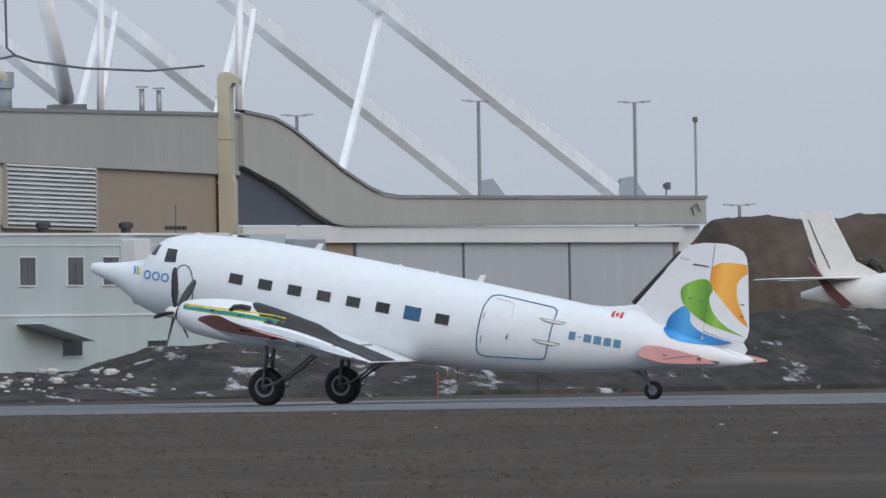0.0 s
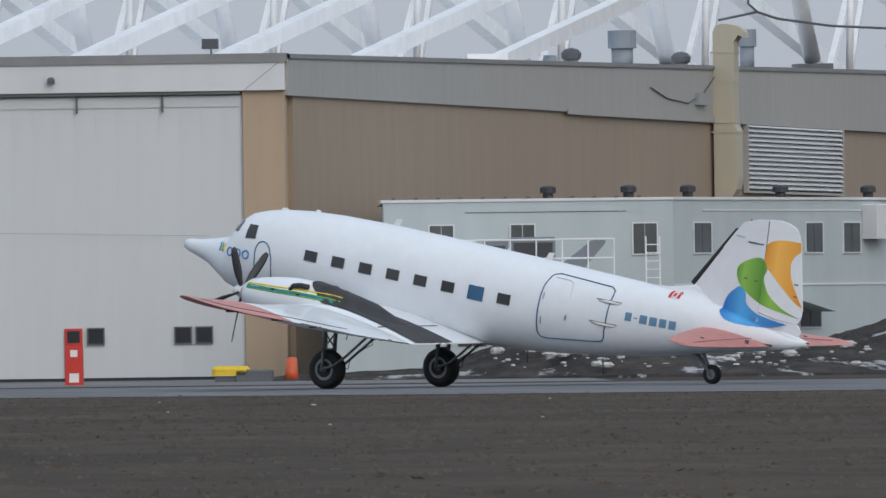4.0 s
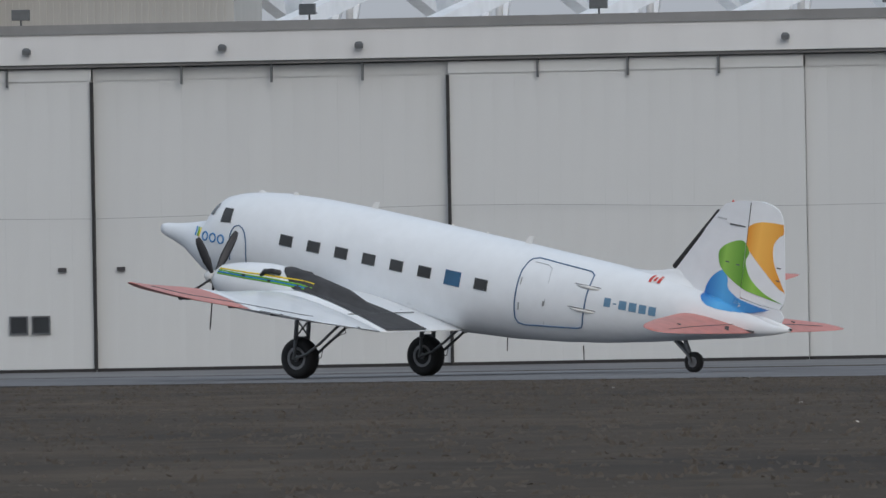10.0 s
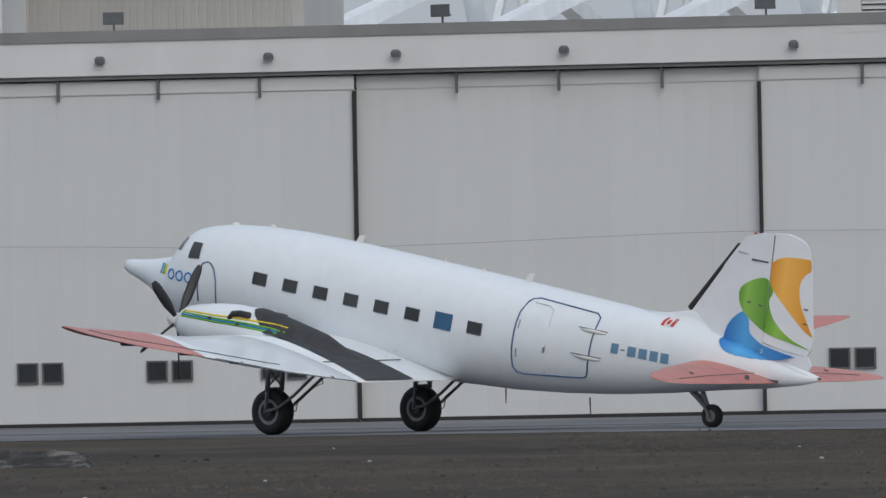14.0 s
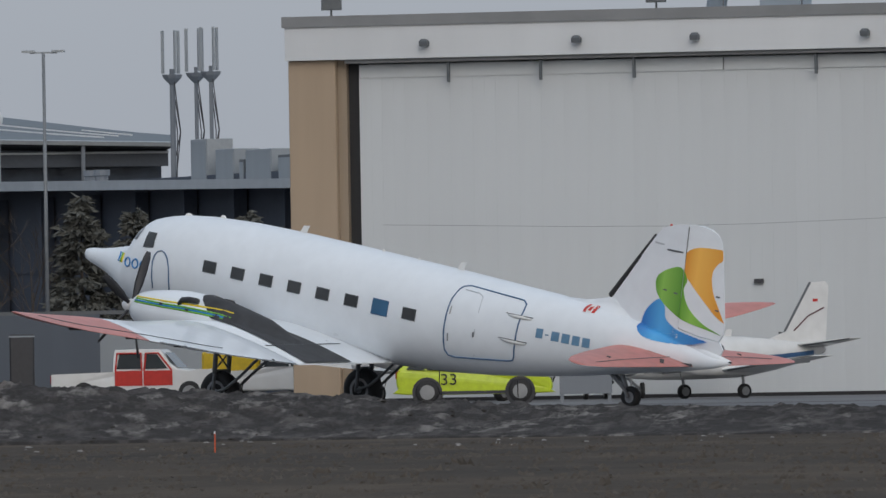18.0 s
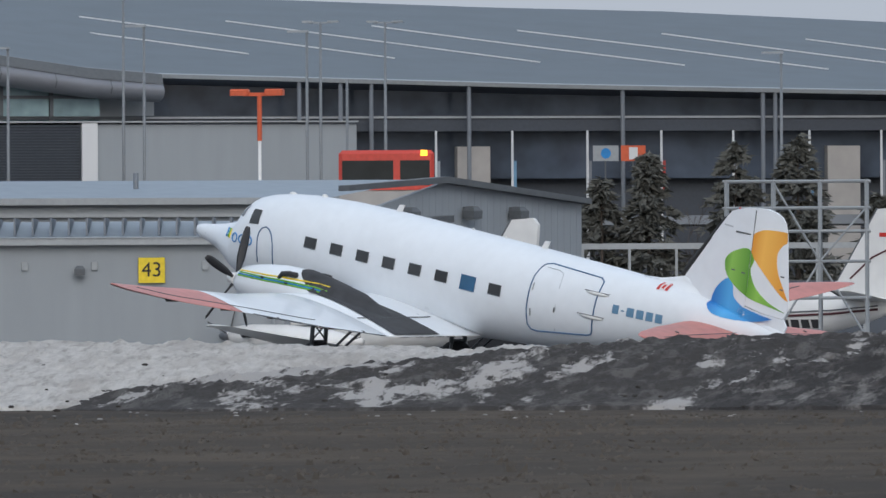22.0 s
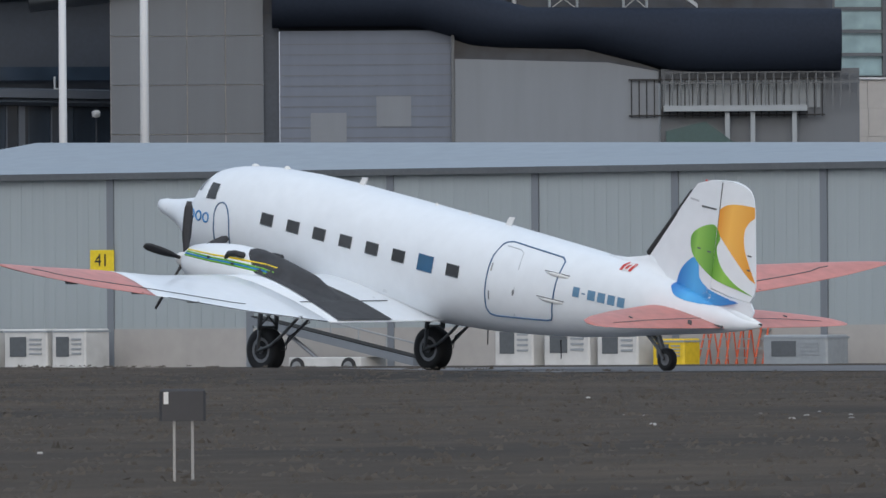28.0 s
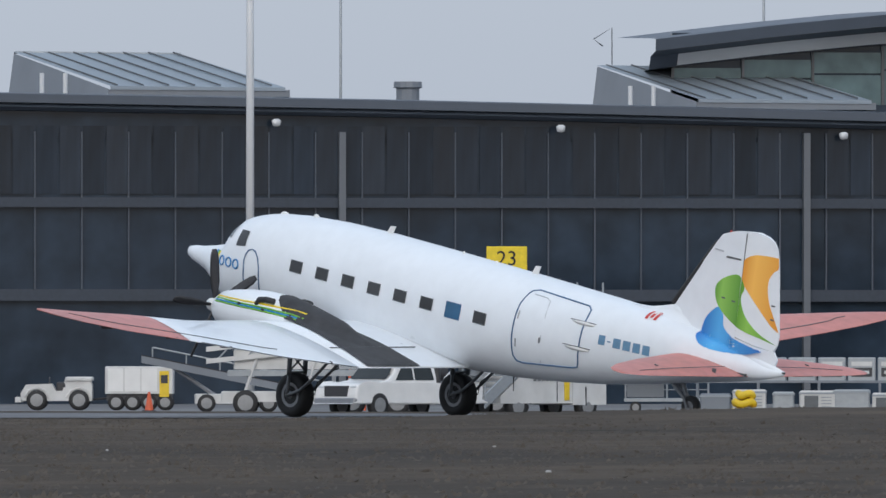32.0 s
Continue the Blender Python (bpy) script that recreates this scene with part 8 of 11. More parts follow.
scatter("dirt_clods", "clod", "dark clods of earth", 220, heap_spot, "clods")
scatter("snow_crumbs", "crumb", "crumbs of old snow at the heap's foot", 150, lambda: (random.uniform(-86, -22), random.uniform(268, 290), 0.0, random.uniform(0.02, 0.06)), "snow crumbs")
scatter("litter", "rubble", "small pale scraps in the grass", 70, lambda: (random.uniform(-150, 60), random.uniform(150, 330), 0.01, random.uniform(0.025, 0.05)), "litter")


def stake(x, y, h, m="signorange", name="marker_stake", label="thin orange marker stake in the grass"):
    t = thing(name, label, "marker stake", Matrix.Translation((x, y, ground_z(x, y))), "marker stakes")
    part("rod", B().tube((0, 0, -0.1), (0.01 * h, 0, h), 0.012 * max(1, h), n=6), m, t)
    part("tip", B().turn([(h - 0.02, 0.016 * max(1, h)), (h + 0.02, 0.01)], 6, "z"), "vanwhite", t)


for x, y, h in ((7.1, 42.9, 0.09), (9.4, 41.5, 0.09), (9.1, 50.6, 0.1)):
    stake(x, y, h + 0.02)
for x, y, h in ((80.1, 412.3, 0.9), (76.0, 392.7, 0.8), (-34.4, 262, 0.3)):
    stake(x, y, h, name="taxiway_marker", label="orange taxiway edge marker")


def build_tufts(count=64000):
    """Short dead grass over the field on the near side of the taxiway: three leaning blades a tuft."""
    rng = np.random.default_rng(12)
    near = [(-320, 418), (-150, 412), (-110, 408), (-75, 403), (-40, 386), (-15, 376), (10, 338), (44, 288), (90, 250), (140, 228)]
    y = np.sqrt(rng.uniform(75.0 ** 2, 435.0 ** 2, count)) - 30
    x = -8 + (y + 30) * rng.uniform(-0.45, 0.25, count)
    ok = y < np.interp(x, [p[0] for p in near], [p[1] for p in near]) - rng.uniform(1, 5, count)
    ok &= ~((y > 279) & (x < -13) & (x > -87))
    x, y = x[ok], y[ok]
    n = len(x)
    h = rng.uniform(0.018, 0.05, n) * np.where(rng.random(n) < 0.04, 1.9, 1.0)
    v = np.zeros((n, 3, 3, 3))
    for k in range(3):
        a, w = rng.uniform(-0.5, 0.5, n), rng.uniform(0.018, 0.05, n)
        ox, oy = rng.normal(0, 0.05, n), rng.normal(0, 0.1, n)
        for i, (s, up) in enumerate(((-1, 0), (1, 0), (0, 1))):
            v[:, k, i, 0] = x + ox + s * w * np.cos(a) + up * rng.normal(0, 0.03, n)
            v[:, k, i, 1] = y + oy + s * w * np.sin(a) + up * rng.uniform(0.0, 0.05, n)
            v[:, k, i, 2] = h * up - 0.004
    swell = np.interp(x, [-168, -160, -153, -143, -130, -122], [0.02, 0.09, 0.32, 0.3, 0.18, 0.02]) * np.clip((y - 356) / 45 * 1.1 - 0.05, 0, 1) * (x < -122) * (x > -168)
    v[..., 2] += swell[:, None, None]
    me = bpy.data.meshes.new("grass_tufts")
    me.from_pydata(v.reshape(-1, 3).tolist(), [], np.arange(n * 9).reshape(-1, 3).tolist())
    me.update()
    me.materials.append(M["tuft"])
    tagged(new("grass_tufts", me), "short dead winter grass tufts over the field", "grass", kind="stuff")


build_tufts()

# ---- masts, signs, fences and trees ----
mast(-81.10, 498.08, 22, 0.17)
mast(-166.22, 599.84, 26, 0.26)
mast(-170.97, 619.29, 15.6, 0.12, "one", "grey street lamp post by the terminal", "street_lamp", "postgrey")
mast(-158.99, 621.31, 14.4, 0.11, "cam", "grey post with dome cameras and lamps", "camera_post", "lightmetal")
mast(-140.46, 584.18, 11.53, 0.09, "orange", "red and white banded post with orange lamps", "apron_lamp", "vanwhite")
mast(-129.45, 627.06, 11.52, 0.09, "orange", "red and white banded post with orange lamps", "apron_lamp", "vanwhite")
mast(-214.15, 627.08, 18.4, 0.19, "flood", "tall white mast with floodlights")
mast(-207.94, 619.13, 24, 0.2)
mast(-210.38, 565.02, 16.5, 0.17, "flood", "tall white mast with floodlights")
mast(-233.20, 555.80, 24, 0.16)
for x, y, z in ((-97.50, 630.75, 16.3), (-91.68, 632.86, 15.2), (-83.39, 593.61, 12.85), (-79.30, 595.14, 13.7)):
    mast(x, y, z, 0.085, "tee", "grey lamp post with twin lamp arms", "street_lamp", "postgrey")
for x, y, z, k in ((-154.98, 673.07, 14.96, "none"), (-152.52, 673.66, 15.73, "one"), (-151.09, 673.82, 14.55, "one"), (-145.85, 674.82, 17.46, "tee"), (-144.92, 675.03, 15.53, "one"), (-137.53, 676.43, 15.24, "one"),
                   (-136.91, 676.55, 15.68, "tee"), (-135.71, 676.75, 13.0, "none"), (-133.94, 676.93, 15.66, "tee"), (-115.89, 679.77, 14.12, "one"), (-103.36, 680.48, 14.79, "one")):
    mast(x, y, z, 0.085, k, "thin grey lamp post by the terminal", "street_lamp", "postgrey")
for x, y, z in ((-275.24, 662.39, 25), (-257.83, 669.32, 25)):
    mast(x, y, z, 0.07, "none", "thin grey flagpole behind the pier", "flagpole", "lightmetal")
for x, y, z in ((115.76, 639.6, 14.2), (125.15, 637.8, 14.8), (133.2, 636.2, 14.6), (138.5, 635, 9.1)):
    mast(x, y, z, 0.12, "tee", "grey lamp post with twin lamp arms", "street_lamp", "postgrey")


def sleeved_pole(x, y, z0, z1, low):
    """A thin grey post whose upper length is a wide white aerial sleeve."""
    t = thing("aerial_pole", "thin grey pole with a white tubular aerial sleeve", "aerial", Matrix.Translation((x, y, ground_z(x, y))), "aerial poles")
    g = ground_z(x, y)
    part("pole", B().tube((0, 0, 0), (0, 0, z1 - g + 0.25), 0.07, 0.05, 8), "postgrey", t)
    part("sleeve", B().tube((0, 0, z0 - g), (0, 0, z1 - g), 0.13, 0.13, 10), "fascia", t, "white aerial sleeve", True)
    part("bracket", B().box(-0.5, 0.1, -0.05, 0.05, low - g, low - g + 0.08), "postgrey", t)


for x, z0, z1 in ((-101.03, 12.23, 13.69), (-98.13, 12.12, 14.18), (-102.85, 11.12, 12.52), (-102.03, 11.16, 12.64)):
    sleeved_pole(x, 690, z0, z1, z0 - 0.5)
sleeved_pole(-94.87, 690, 10.7, 11.3, 10.6)


def weather_mast():
    """A wind and weather mast on the terminal roof."""
    t = thing("weather_mast", "slender weather mast with a wind vane on the terminal roof", "mast", Matrix.Translation((-111.42, 760, 15.2)))
    part("pole", B().tube((0, 0, -1.5), (0, 0, 2.9), 0.06, 0.04, 8), "trim", t)
    for z, w in ((0.35, 0.55), (1.55, 0.35)):
        part("arm", B().box(-w, w, -0.04, 0.04, z, z + 0.08), "trim", t)
    part("instrument_box", B().bevbox(-0.25, 0.35, -0.2, 0.2, 1.6, 1.95, 0.03), "postgrey", t)
    part("vane", B().bevbox(0.7, 1.45, -0.02, 0.02, 1.65, 2.0, 0.01), "paleedge", t, "pale wind vane")
    part("vane_arm", B().tube((0.3, 0, 1.8), (0.75, 0, 1.8), 0.03, n=6), "postgrey", t)
    part("cup_ring", B().path([(-0.42 + 0.22 * math.cos(a), 0.22 * math.sin(a), 1.85 + 0.12 * math.sin(a)) for a in [2 * math.pi * k / 10 for k in range(11)]], 0.03, 5), "postgrey", t)
    part("top_cap", B().turn([(2.8, 0.05), (2.9, 0.12), (3.05, 0.1), (3.1, 0.02)], 8, "z"), "trim", t)


weather_mast()


def face(x, y, z, turn=0):
    return pose(x, y, z, 0, 0, turn)


board("stand_sign", "23", 1.4, 0.88, "yellow stand sign with black digits on a white post", face(-217.93, 542.94, 4.95, 24), 5.4)
board("stand_sign", "21", 0.95, 0.66, "yellow stand sign with black digits on a mast", face(-210.18, 564.72, 4.25, 20))
board("stand_sign", "41", 1.05, 0.75, "yellow stand sign with black digits", wall_frame((-193.59, 543.50), (-149.16, 526.67)) @ Matrix.Translation((11.85, -0.12, 3.33)))


def airfield_sign():
    t = thing("airfield_sign", "small black airfield sign board on two pale legs", "sign", pose(-68.74, 207.16, 0, 0, 0, 18))
    part("plate", B().bevbox(-0.19, 0.19, -0.035, 0.035, 0.5, 0.765, 0.02), "grille", t)
    part("sticker", B().box(-0.155, -0.115, -0.04, -0.036, 0.64, 0.74), "vanwhite", t, "small pale label")
    for x in (-0.07, 0.08):
        part("leg", B().tube((x, 0, -0.1), (x, 0, 0.52), 0.012, n=8), "plinth", t)


airfield_sign()


def word(text, size, m, parent, at):
    me = glyph(text, size)
    me.materials.append(M[m])
    return part("lettering", me, m, parent, at=at)


def warning_sign():
    t = thing("warning_sign", "red warning board with white letters on two grey posts", "sign", pose(37.8, 413.2, 0, 0, 0, -8))
    part("board", B().bevbox(-0.48, 0.48, -0.02, 0.02, 0.42, 1.32, 0.01), "signred", t)
    for x in (-0.46, 0.46):
        part("post", B().box(x - 0.05, x + 0.05, 0.0, 0.06, -0.1, 1.34), "hutwall", t)
    word("CAUTION", 0.19, "vanwhite", t, pose(0, -0.025, 1.18, 90))
    word("GIVE WAY", 0.19, "vanwhite", t, pose(0, -0.025, 0.55, 90))
    for k in range(2):
        part("text_bar", B().box(-0.4, 0.4, -0.026, -0.02, 0.98 - k * 0.17, 1.03 - k * 0.17), "vanwhite", t)
    s = thing("stop_sign", "red octagonal stop sign on a post", "sign", pose(38.62, 413.3, 0, 0, 0, -8))
    part("plate", B().prism([(0.31 * math.cos(radians(22.5 + 45 * k)), 1.05 + 0.31 * math.sin(radians(22.5 + 45 * k))) for k in range(8)], -0.02, 0.01), "signred", s)
    part("post", B().tube((0, 0.03, -0.1), (0, 0.03, 1.2), 0.03, n=6), "lightmetal", s)
    word("STOP", 0.2, "vanwhite", s, pose(0, -0.025, 1.05, 90))


warning_sign()


def hose_cabinet(x, y, turn):
    t = thing("hose_cabinet", "red fire cabinet with white notices against the hangar", "cabinet", pose(x, y, 0, 0, 0, turn))
    part("body", B().bevbox(-0.3, 0.3, -0.2, 0.2, 0, 1.3, 0.02), "red", t)
    part("notice", B().box(-0.12, 0.12, -0.206, -0.2, 0.95, 1.18), "vanwhite", t)
    part("notice", B().box(-0.16, 0.16, -0.206, -0.2, 0.1, 0.4), "vanwhite", t)


hose_cabinet(42.1, 413.4, -8)


def mat_stack(x, y, turn):
    t = thing("folded_cover", "yellow folded cover lying on a dark pallet", "cover", pose(x, y, 0, 0, 0, turn))
    part("cover", B().bevbox(-1.0, 0.3, -0.5, 0.5, 0.22, 0.55, 0.12), "yellow", t)
    part("pallet", B().bevbox(-0.2, 1.1, -0.5, 0.5, 0.0, 0.42, 0.05).box(-0.9, 0.9, -0.4, 0.4, 0, 0.2), "trim", t)


mat_stack(49.4, 428, -10)
for dx in (0, 0.9):
    t = thing("traffic_cone", "worn orange barrel marker at the hangar corner", "marker", Matrix.Translation((51.2 + dx, 428.5, 0)), "orange markers")
    part("body", B().turn([(0.05, 0.26), (0.3, 0.22), (0.8, 0.18), (0.82, 0.05)], 12, "z"), "signorange", t, smooth=True)
    part("base", B().bevbox(-0.32, 0.32, -0.32, 0.32, 0, 0.06, 0.02), "grille", t)


# ---- scaffold tower ----
def scaffold(x, y, turn):
    t = thing("scaffold_stairs", "pale metal work platform of scaffold tubes", "scaffold", pose(x, y, 0, 0, 0, turn))
    for i in range(4):
        for j in range(2):
            part("upright", B().tube((i * 1.4, j * 1.6, 0), (i * 1.4, j * 1.6, 5.85), 0.05, n=6), "lightmetal", t)
    for z in (1.1, 2.3, 3.4, 4.3, 5.0, 5.8):
        for j in range(2):
            part("ledger", B().tube((-0.1, j * 1.6, z), (4.3, j * 1.6, z), 0.045, n=6), "lightmetal", t)
    for i in range(3):
        part("brace", B().tube((i * 1.4, 0, 1.1 if i % 2 else 3.4), (i * 1.4 + 1.4, 0, 3.4 if i % 2 else 1.1), 0.035, n=6), "lightmetal", t)
        part("brace", B().tube((i * 1.4, 0, 5.8 if i % 2 else 3.4), (i * 1.4 + 1.4, 0, 3.4 if i % 2 else 5.0), 0.035, n=6), "lightmetal", t)
    for z in (2.3, 4.3):
        for k in range(5):
            part("deck_board", B().box(-0.05, 4.25, 0.05 + k * 0.31, 0.33 + k * 0.31, z, z + 0.05), "plinth", t)


scaffold(-80.90, 462.98, 8)


def rail_fence():
    t = thing("guard_rail", "pale metal guard rail with wire fence before the terminal", "fence", wall_frame((-103.40, 561.05), (-73.28, 566.49)))
    part("rail", B().box(0, 11.5, -0.06, 0.06, 4.4, 4.62), "lightmetal", t)
    for i in range(7):
        part("post", B().box(i * 1.75, i * 1.75 + 0.1, -0.05, 0.05, -0.1, 4.5), "lightmetal", t)
    part("wall", B().box(0, 30.2, 0.08, 0.3, -0.5, 3.2), "pierfascia", t)


rail_fence()


# ---- trees ----
def conifer(x, y, h, r, seed, z0=None):
    random.seed(seed)
    t = thing("fir_tree", "dark ragged fir tree before the terminal", "tree", Matrix.Translation((x, y, ground_z(x, y) if z0 is None else z0)), "fir trees")
    part("trunk", B().tube((0, 0, -0.2), (0, 0, h * 0.95), 0.02 * h, 0.01, 8), "bark", t)
    v, f = [], []
    # drooping sprays in uneven whorls
    whorls = [(random.uniform(0.04, 1) ** 0.9, random.uniform(0, 6.28), random.uniform(0.6, 1.2)) for k in range(int(16 * h))]
    for u, a, s in whorls:
        R = r * (1 - u) ** 0.62 * s + 0.12
        for k in range(16):
            q = random.uniform(0.15, 1)
            b = a + random.gauss(0, 0.22)
            c = Vector((math.cos(b) * R * q, math.sin(b) * R * q, h * (0.06 + 0.92 * u) - 0.25 * R * q * q + random.gauss(0, 0.07)))
            for n in range(2):
                d = Vector((math.cos(b) + random.gauss(0, 0.7), math.sin(b) + random.gauss(0, 0.7), random.gauss(-0.35, 0.4))).normalized() * random.uniform(0.25, 0.5)
                e = d.cross(Vector((random.gauss(0, 1), random.gauss(0, 1), random.gauss(0, 1)))).normalized() * random.uniform(0.06, 0.14)
                i = len(v)
                v += [c - e, c + e, c + d]
                f.append((i, i + 1, i + 2))
    part("crown", mesh("crown", v, f), "needles", t, kind="stuff")
    for k in range(14):
        u = 0.1 + 0.8 * k / 14
        a = k * 2.4
        part("limb", B().tube((0, 0, h * u), (math.cos(a) * r * (1 - u) * 0.8, math.sin(a) * r * (1 - u) * 0.8, h * u - 0.1), 0.03, 0.01, 5), "bark", t)


def bare_tree(x, y, h, seed, spread=0.45, z0=None):
    random.seed(seed)
    t = thing("bare_tree", "leafless young tree with thin upright twigs", "tree", Matrix.Translation((x, y, ground_z(x, y) if z0 is None else z0)), "bare trees")
    part("trunk", B().tube((0, 0, -0.2), (0.05, 0, h * 0.55), 0.009 * h, 0.004 * h, 8), "bark", t)
    def grow(b, p, d, l, r, depth):
        q = p + d * l
        b.tube(p, q, r, r * 0.6, 5)
        if depth:
            for k in range(random.choice((2, 3, 3))):
                e = (d + Vector((random.gauss(0, spread), random.gauss(0, spread), random.uniform(0, 0.3)))).normalized()
                grow(b, p.lerp(q, random.uniform(0.5, 1)), e, l * random.uniform(0.55, 0.8), r * 0.6, depth - 1)
    for k in range(7):
        b = B()
        a = k * 2.4
        grow(b, Vector((0, 0, h * (0.22 + 0.05 * k))), Vector((math.cos(a) * 0.35, math.sin(a) * 0.35, 1)).normalized(), h * 0.25, 0.0032 * h, 3)
        part("limb", b, "bark", t)


for i, (x, y, h, r) in enumerate(((-79.08, 604.54, 8.2, 2.3), (-76.97, 605.52, 7.6, 2.4), (-74.90, 606.59, 7.0, 2.2), (-72.60, 606.57, 7.5, 2.1), (-107.90, 589.91, 8.0, 2.1), (-106.10, 590.40, 8.9, 2.3), (-102.66, 590.73, 9.3, 2.4),
                                  (-100.26, 591.23, 9.6, 2.5), (-87.92, 598.40, 7.0, 1.8), (-90.42, 598.42, 6.8, 1.7), (-97.74, 595.72, 7.2, 1.8), (-143.89, 655.60, 6.5, 1.2))):
    conifer(x, y, h, r, 10 + i)
conifer(137.0, 578, 2.9, 1.3, 40, 3.3)
conifer(133, 579, 2.2, 0.9, 41, 3.6)
for i, (x, y, h) in enumerate(((-166.08, 641.26, 9.3), (-160.54, 641.75, 9.1), (-175.52, 639.25, 9.4), (-85.99, 603.63, 7.6), (-83.19, 603.61, 7.8), (-81.18, 605.06, 7.9), (-88.41, 601.41, 7.0), (-75.97, 606.52, 8.0), (-104.80, 591.90, 7.0), (-70.49, 607.55, 7.0))):
    bare_tree(x, y, h, 60 + i)
for i, (x, y, h) in enumerate(((130.5, 579, 3.2), (132.6, 579.3, 2.9), (135.4, 578.6, 3.1), (137.4, 578.2, 2.7))):
    bare_tree(x, y, h, 90 + i, 0.5, 3.7)

# ---- vehicles, parked aircraft and ramp equipment ----
def car_wheel(parent, x, y, r, w=0.2):
    c = thing("wheel", "", "")
    c.parent, c.location = parent, (x, y, r)
    part("tyre", B().turn([(-w / 2, r * 0.62), (-w / 2, r * 0.92), (-w / 3, r), (w / 3, r), (w / 2, r * 0.92), (w / 2, r * 0.62)], 20, "y"), "black", c, smooth=True)
    part("rim", B().turn([(-w * 0.54, 0.05), (-w * 0.53, r * 0.52), (-w * 0.505, r * 0.62), (w * 0.505, r * 0.62), (w * 0.53, r * 0.52), (w * 0.54, 0.05)], 14, "y"), "alloy", c)


def shell(profile, half, tuck=0.0, waist=0.95, top=1.6):
    """A vehicle body: a rounded side profile (x, z) drawn across, leaning in above the waist."""
    loop = soft_loop(profile, 3)
    cz = (min(p[1] for p in profile) + max(p[1] for p in profile)) / 2
    rings = []
    for f, inset in ((-1, 0.06), (-0.985, 0.02), (-0.95, 0), (-0.6, 0), (0, 0), (0.6, 0), (0.95, 0), (0.985, 0.02), (1, 0.06)):
        rings.append([(x - math.copysign(inset, x) * min(1, abs(x) / 1.5), f * (half - tuck * smoothstep(waist, top, z)), z - math.copysign(inset, z - cz) * 0.7) for x, z in loop])
    return B().loft(rings)


def side_glass(parent, quads, half, tuck, waist, top, name="side_window"):
    for q in quads:
        for s in (-1, 1):
            v = [(x, s * (half - tuck * smoothstep(waist, top, z) + 0.012), z) for x, z in q]
            part(name, B().add(v, [tuple(range(len(v)))]), "glasscar", parent)


def minivan(at):
    t = thing("minivan", "white airport minivan with an amber roof beacon", "van", at)
    prof = [(-2.45, 0.45), (-2.5, 0.75), (-2.42, 1.1), (-2.2, 1.62), (-1.9, 1.72), (0.2, 1.74), (0.75, 1.66), (1.55, 1.12), (2.25, 0.95), (2.5, 0.72), (2.52, 0.4), (2.3, 0.28), (-2.3, 0.28)]
    part("body", shell(prof, 0.98, 0.16, 1.0, 1.7), "vanwhite", t, smooth=False)
    side_glass(t, [[(-2.2, 1.08), (-1.35, 1.08), (-1.35, 1.55), (-2.02, 1.57)], [(-1.28, 1.08), (-0.2, 1.07), (-0.2, 1.57), (-1.28, 1.56)], [(-0.13, 1.07), (0.95, 1.07), (0.45, 1.55), (-0.13, 1.57)]], 0.98, 0.16, 1.0, 1.7)
    part("windshield", B().add([(1.5, -0.85, 1.14), (1.5, 0.85, 1.14), (0.82, 0.74, 1.63), (0.82, -0.74, 1.63)], [(0, 1, 2, 3)]), "glasscar", t).location = (0.03, 0, 0.015)
    for s in (-1, 1):
        part("headlight", B().bevbox(2.2, 2.49, s * 0.72 - 0.18, s * 0.72 + 0.18, 0.74, 0.9, 0.03), "lamp", t)
        part("tail_light", B().bevbox(-2.49, -2.38, s * 0.86 - 0.1, s * 0.86 + 0.11, 0.75, 1.15, 0.02), "redlamp", t)
        part("mirror", B().bevbox(0.95, 1.1, s * 1.08 - 0.08, s * 1.08 + 0.08, 1.05, 1.2, 0.03), "vanwhite", t)
        part("side_trim", B().box(-1.4, 1.0, s * 0.985 - 0.01, s * 0.985 + 0.01, 0.55, 0.59), "grille", t)
        part("door_emblem", B().box(-1.15, -0.85, s * 0.985 - 0.008, s * 0.985 + 0.008, 0.62, 0.85), "lightmetal", t)
        for x in (-1.45, 1.5):
            car_wheel(t, x, s * 0.91, 0.33)
            part("wheel_arch", B().turn([(-0.02, 0.36), (0.02, 0.36), (0.02, 0.43), (-0.02, 0.43)], 18, "y"), "grille", t).location = (x, s * 0.975, 0.34)
    part("grille", B().bevbox(2.4, 2.54, -0.5, 0.5, 0.62, 0.86, 0.02), "grille", t)
    part("bumper_intake", B().bevbox(2.4, 2.55, -0.7, 0.7, 0.3, 0.42, 0.02), "grille", t)
    part("beacon", B().turn([(0, 0.1), (0.1, 0.1), (0.13, 0.05)], 10, "z"), "amber", t, "lit amber beacon").location = (-0.55, 0, 1.74)
    return t


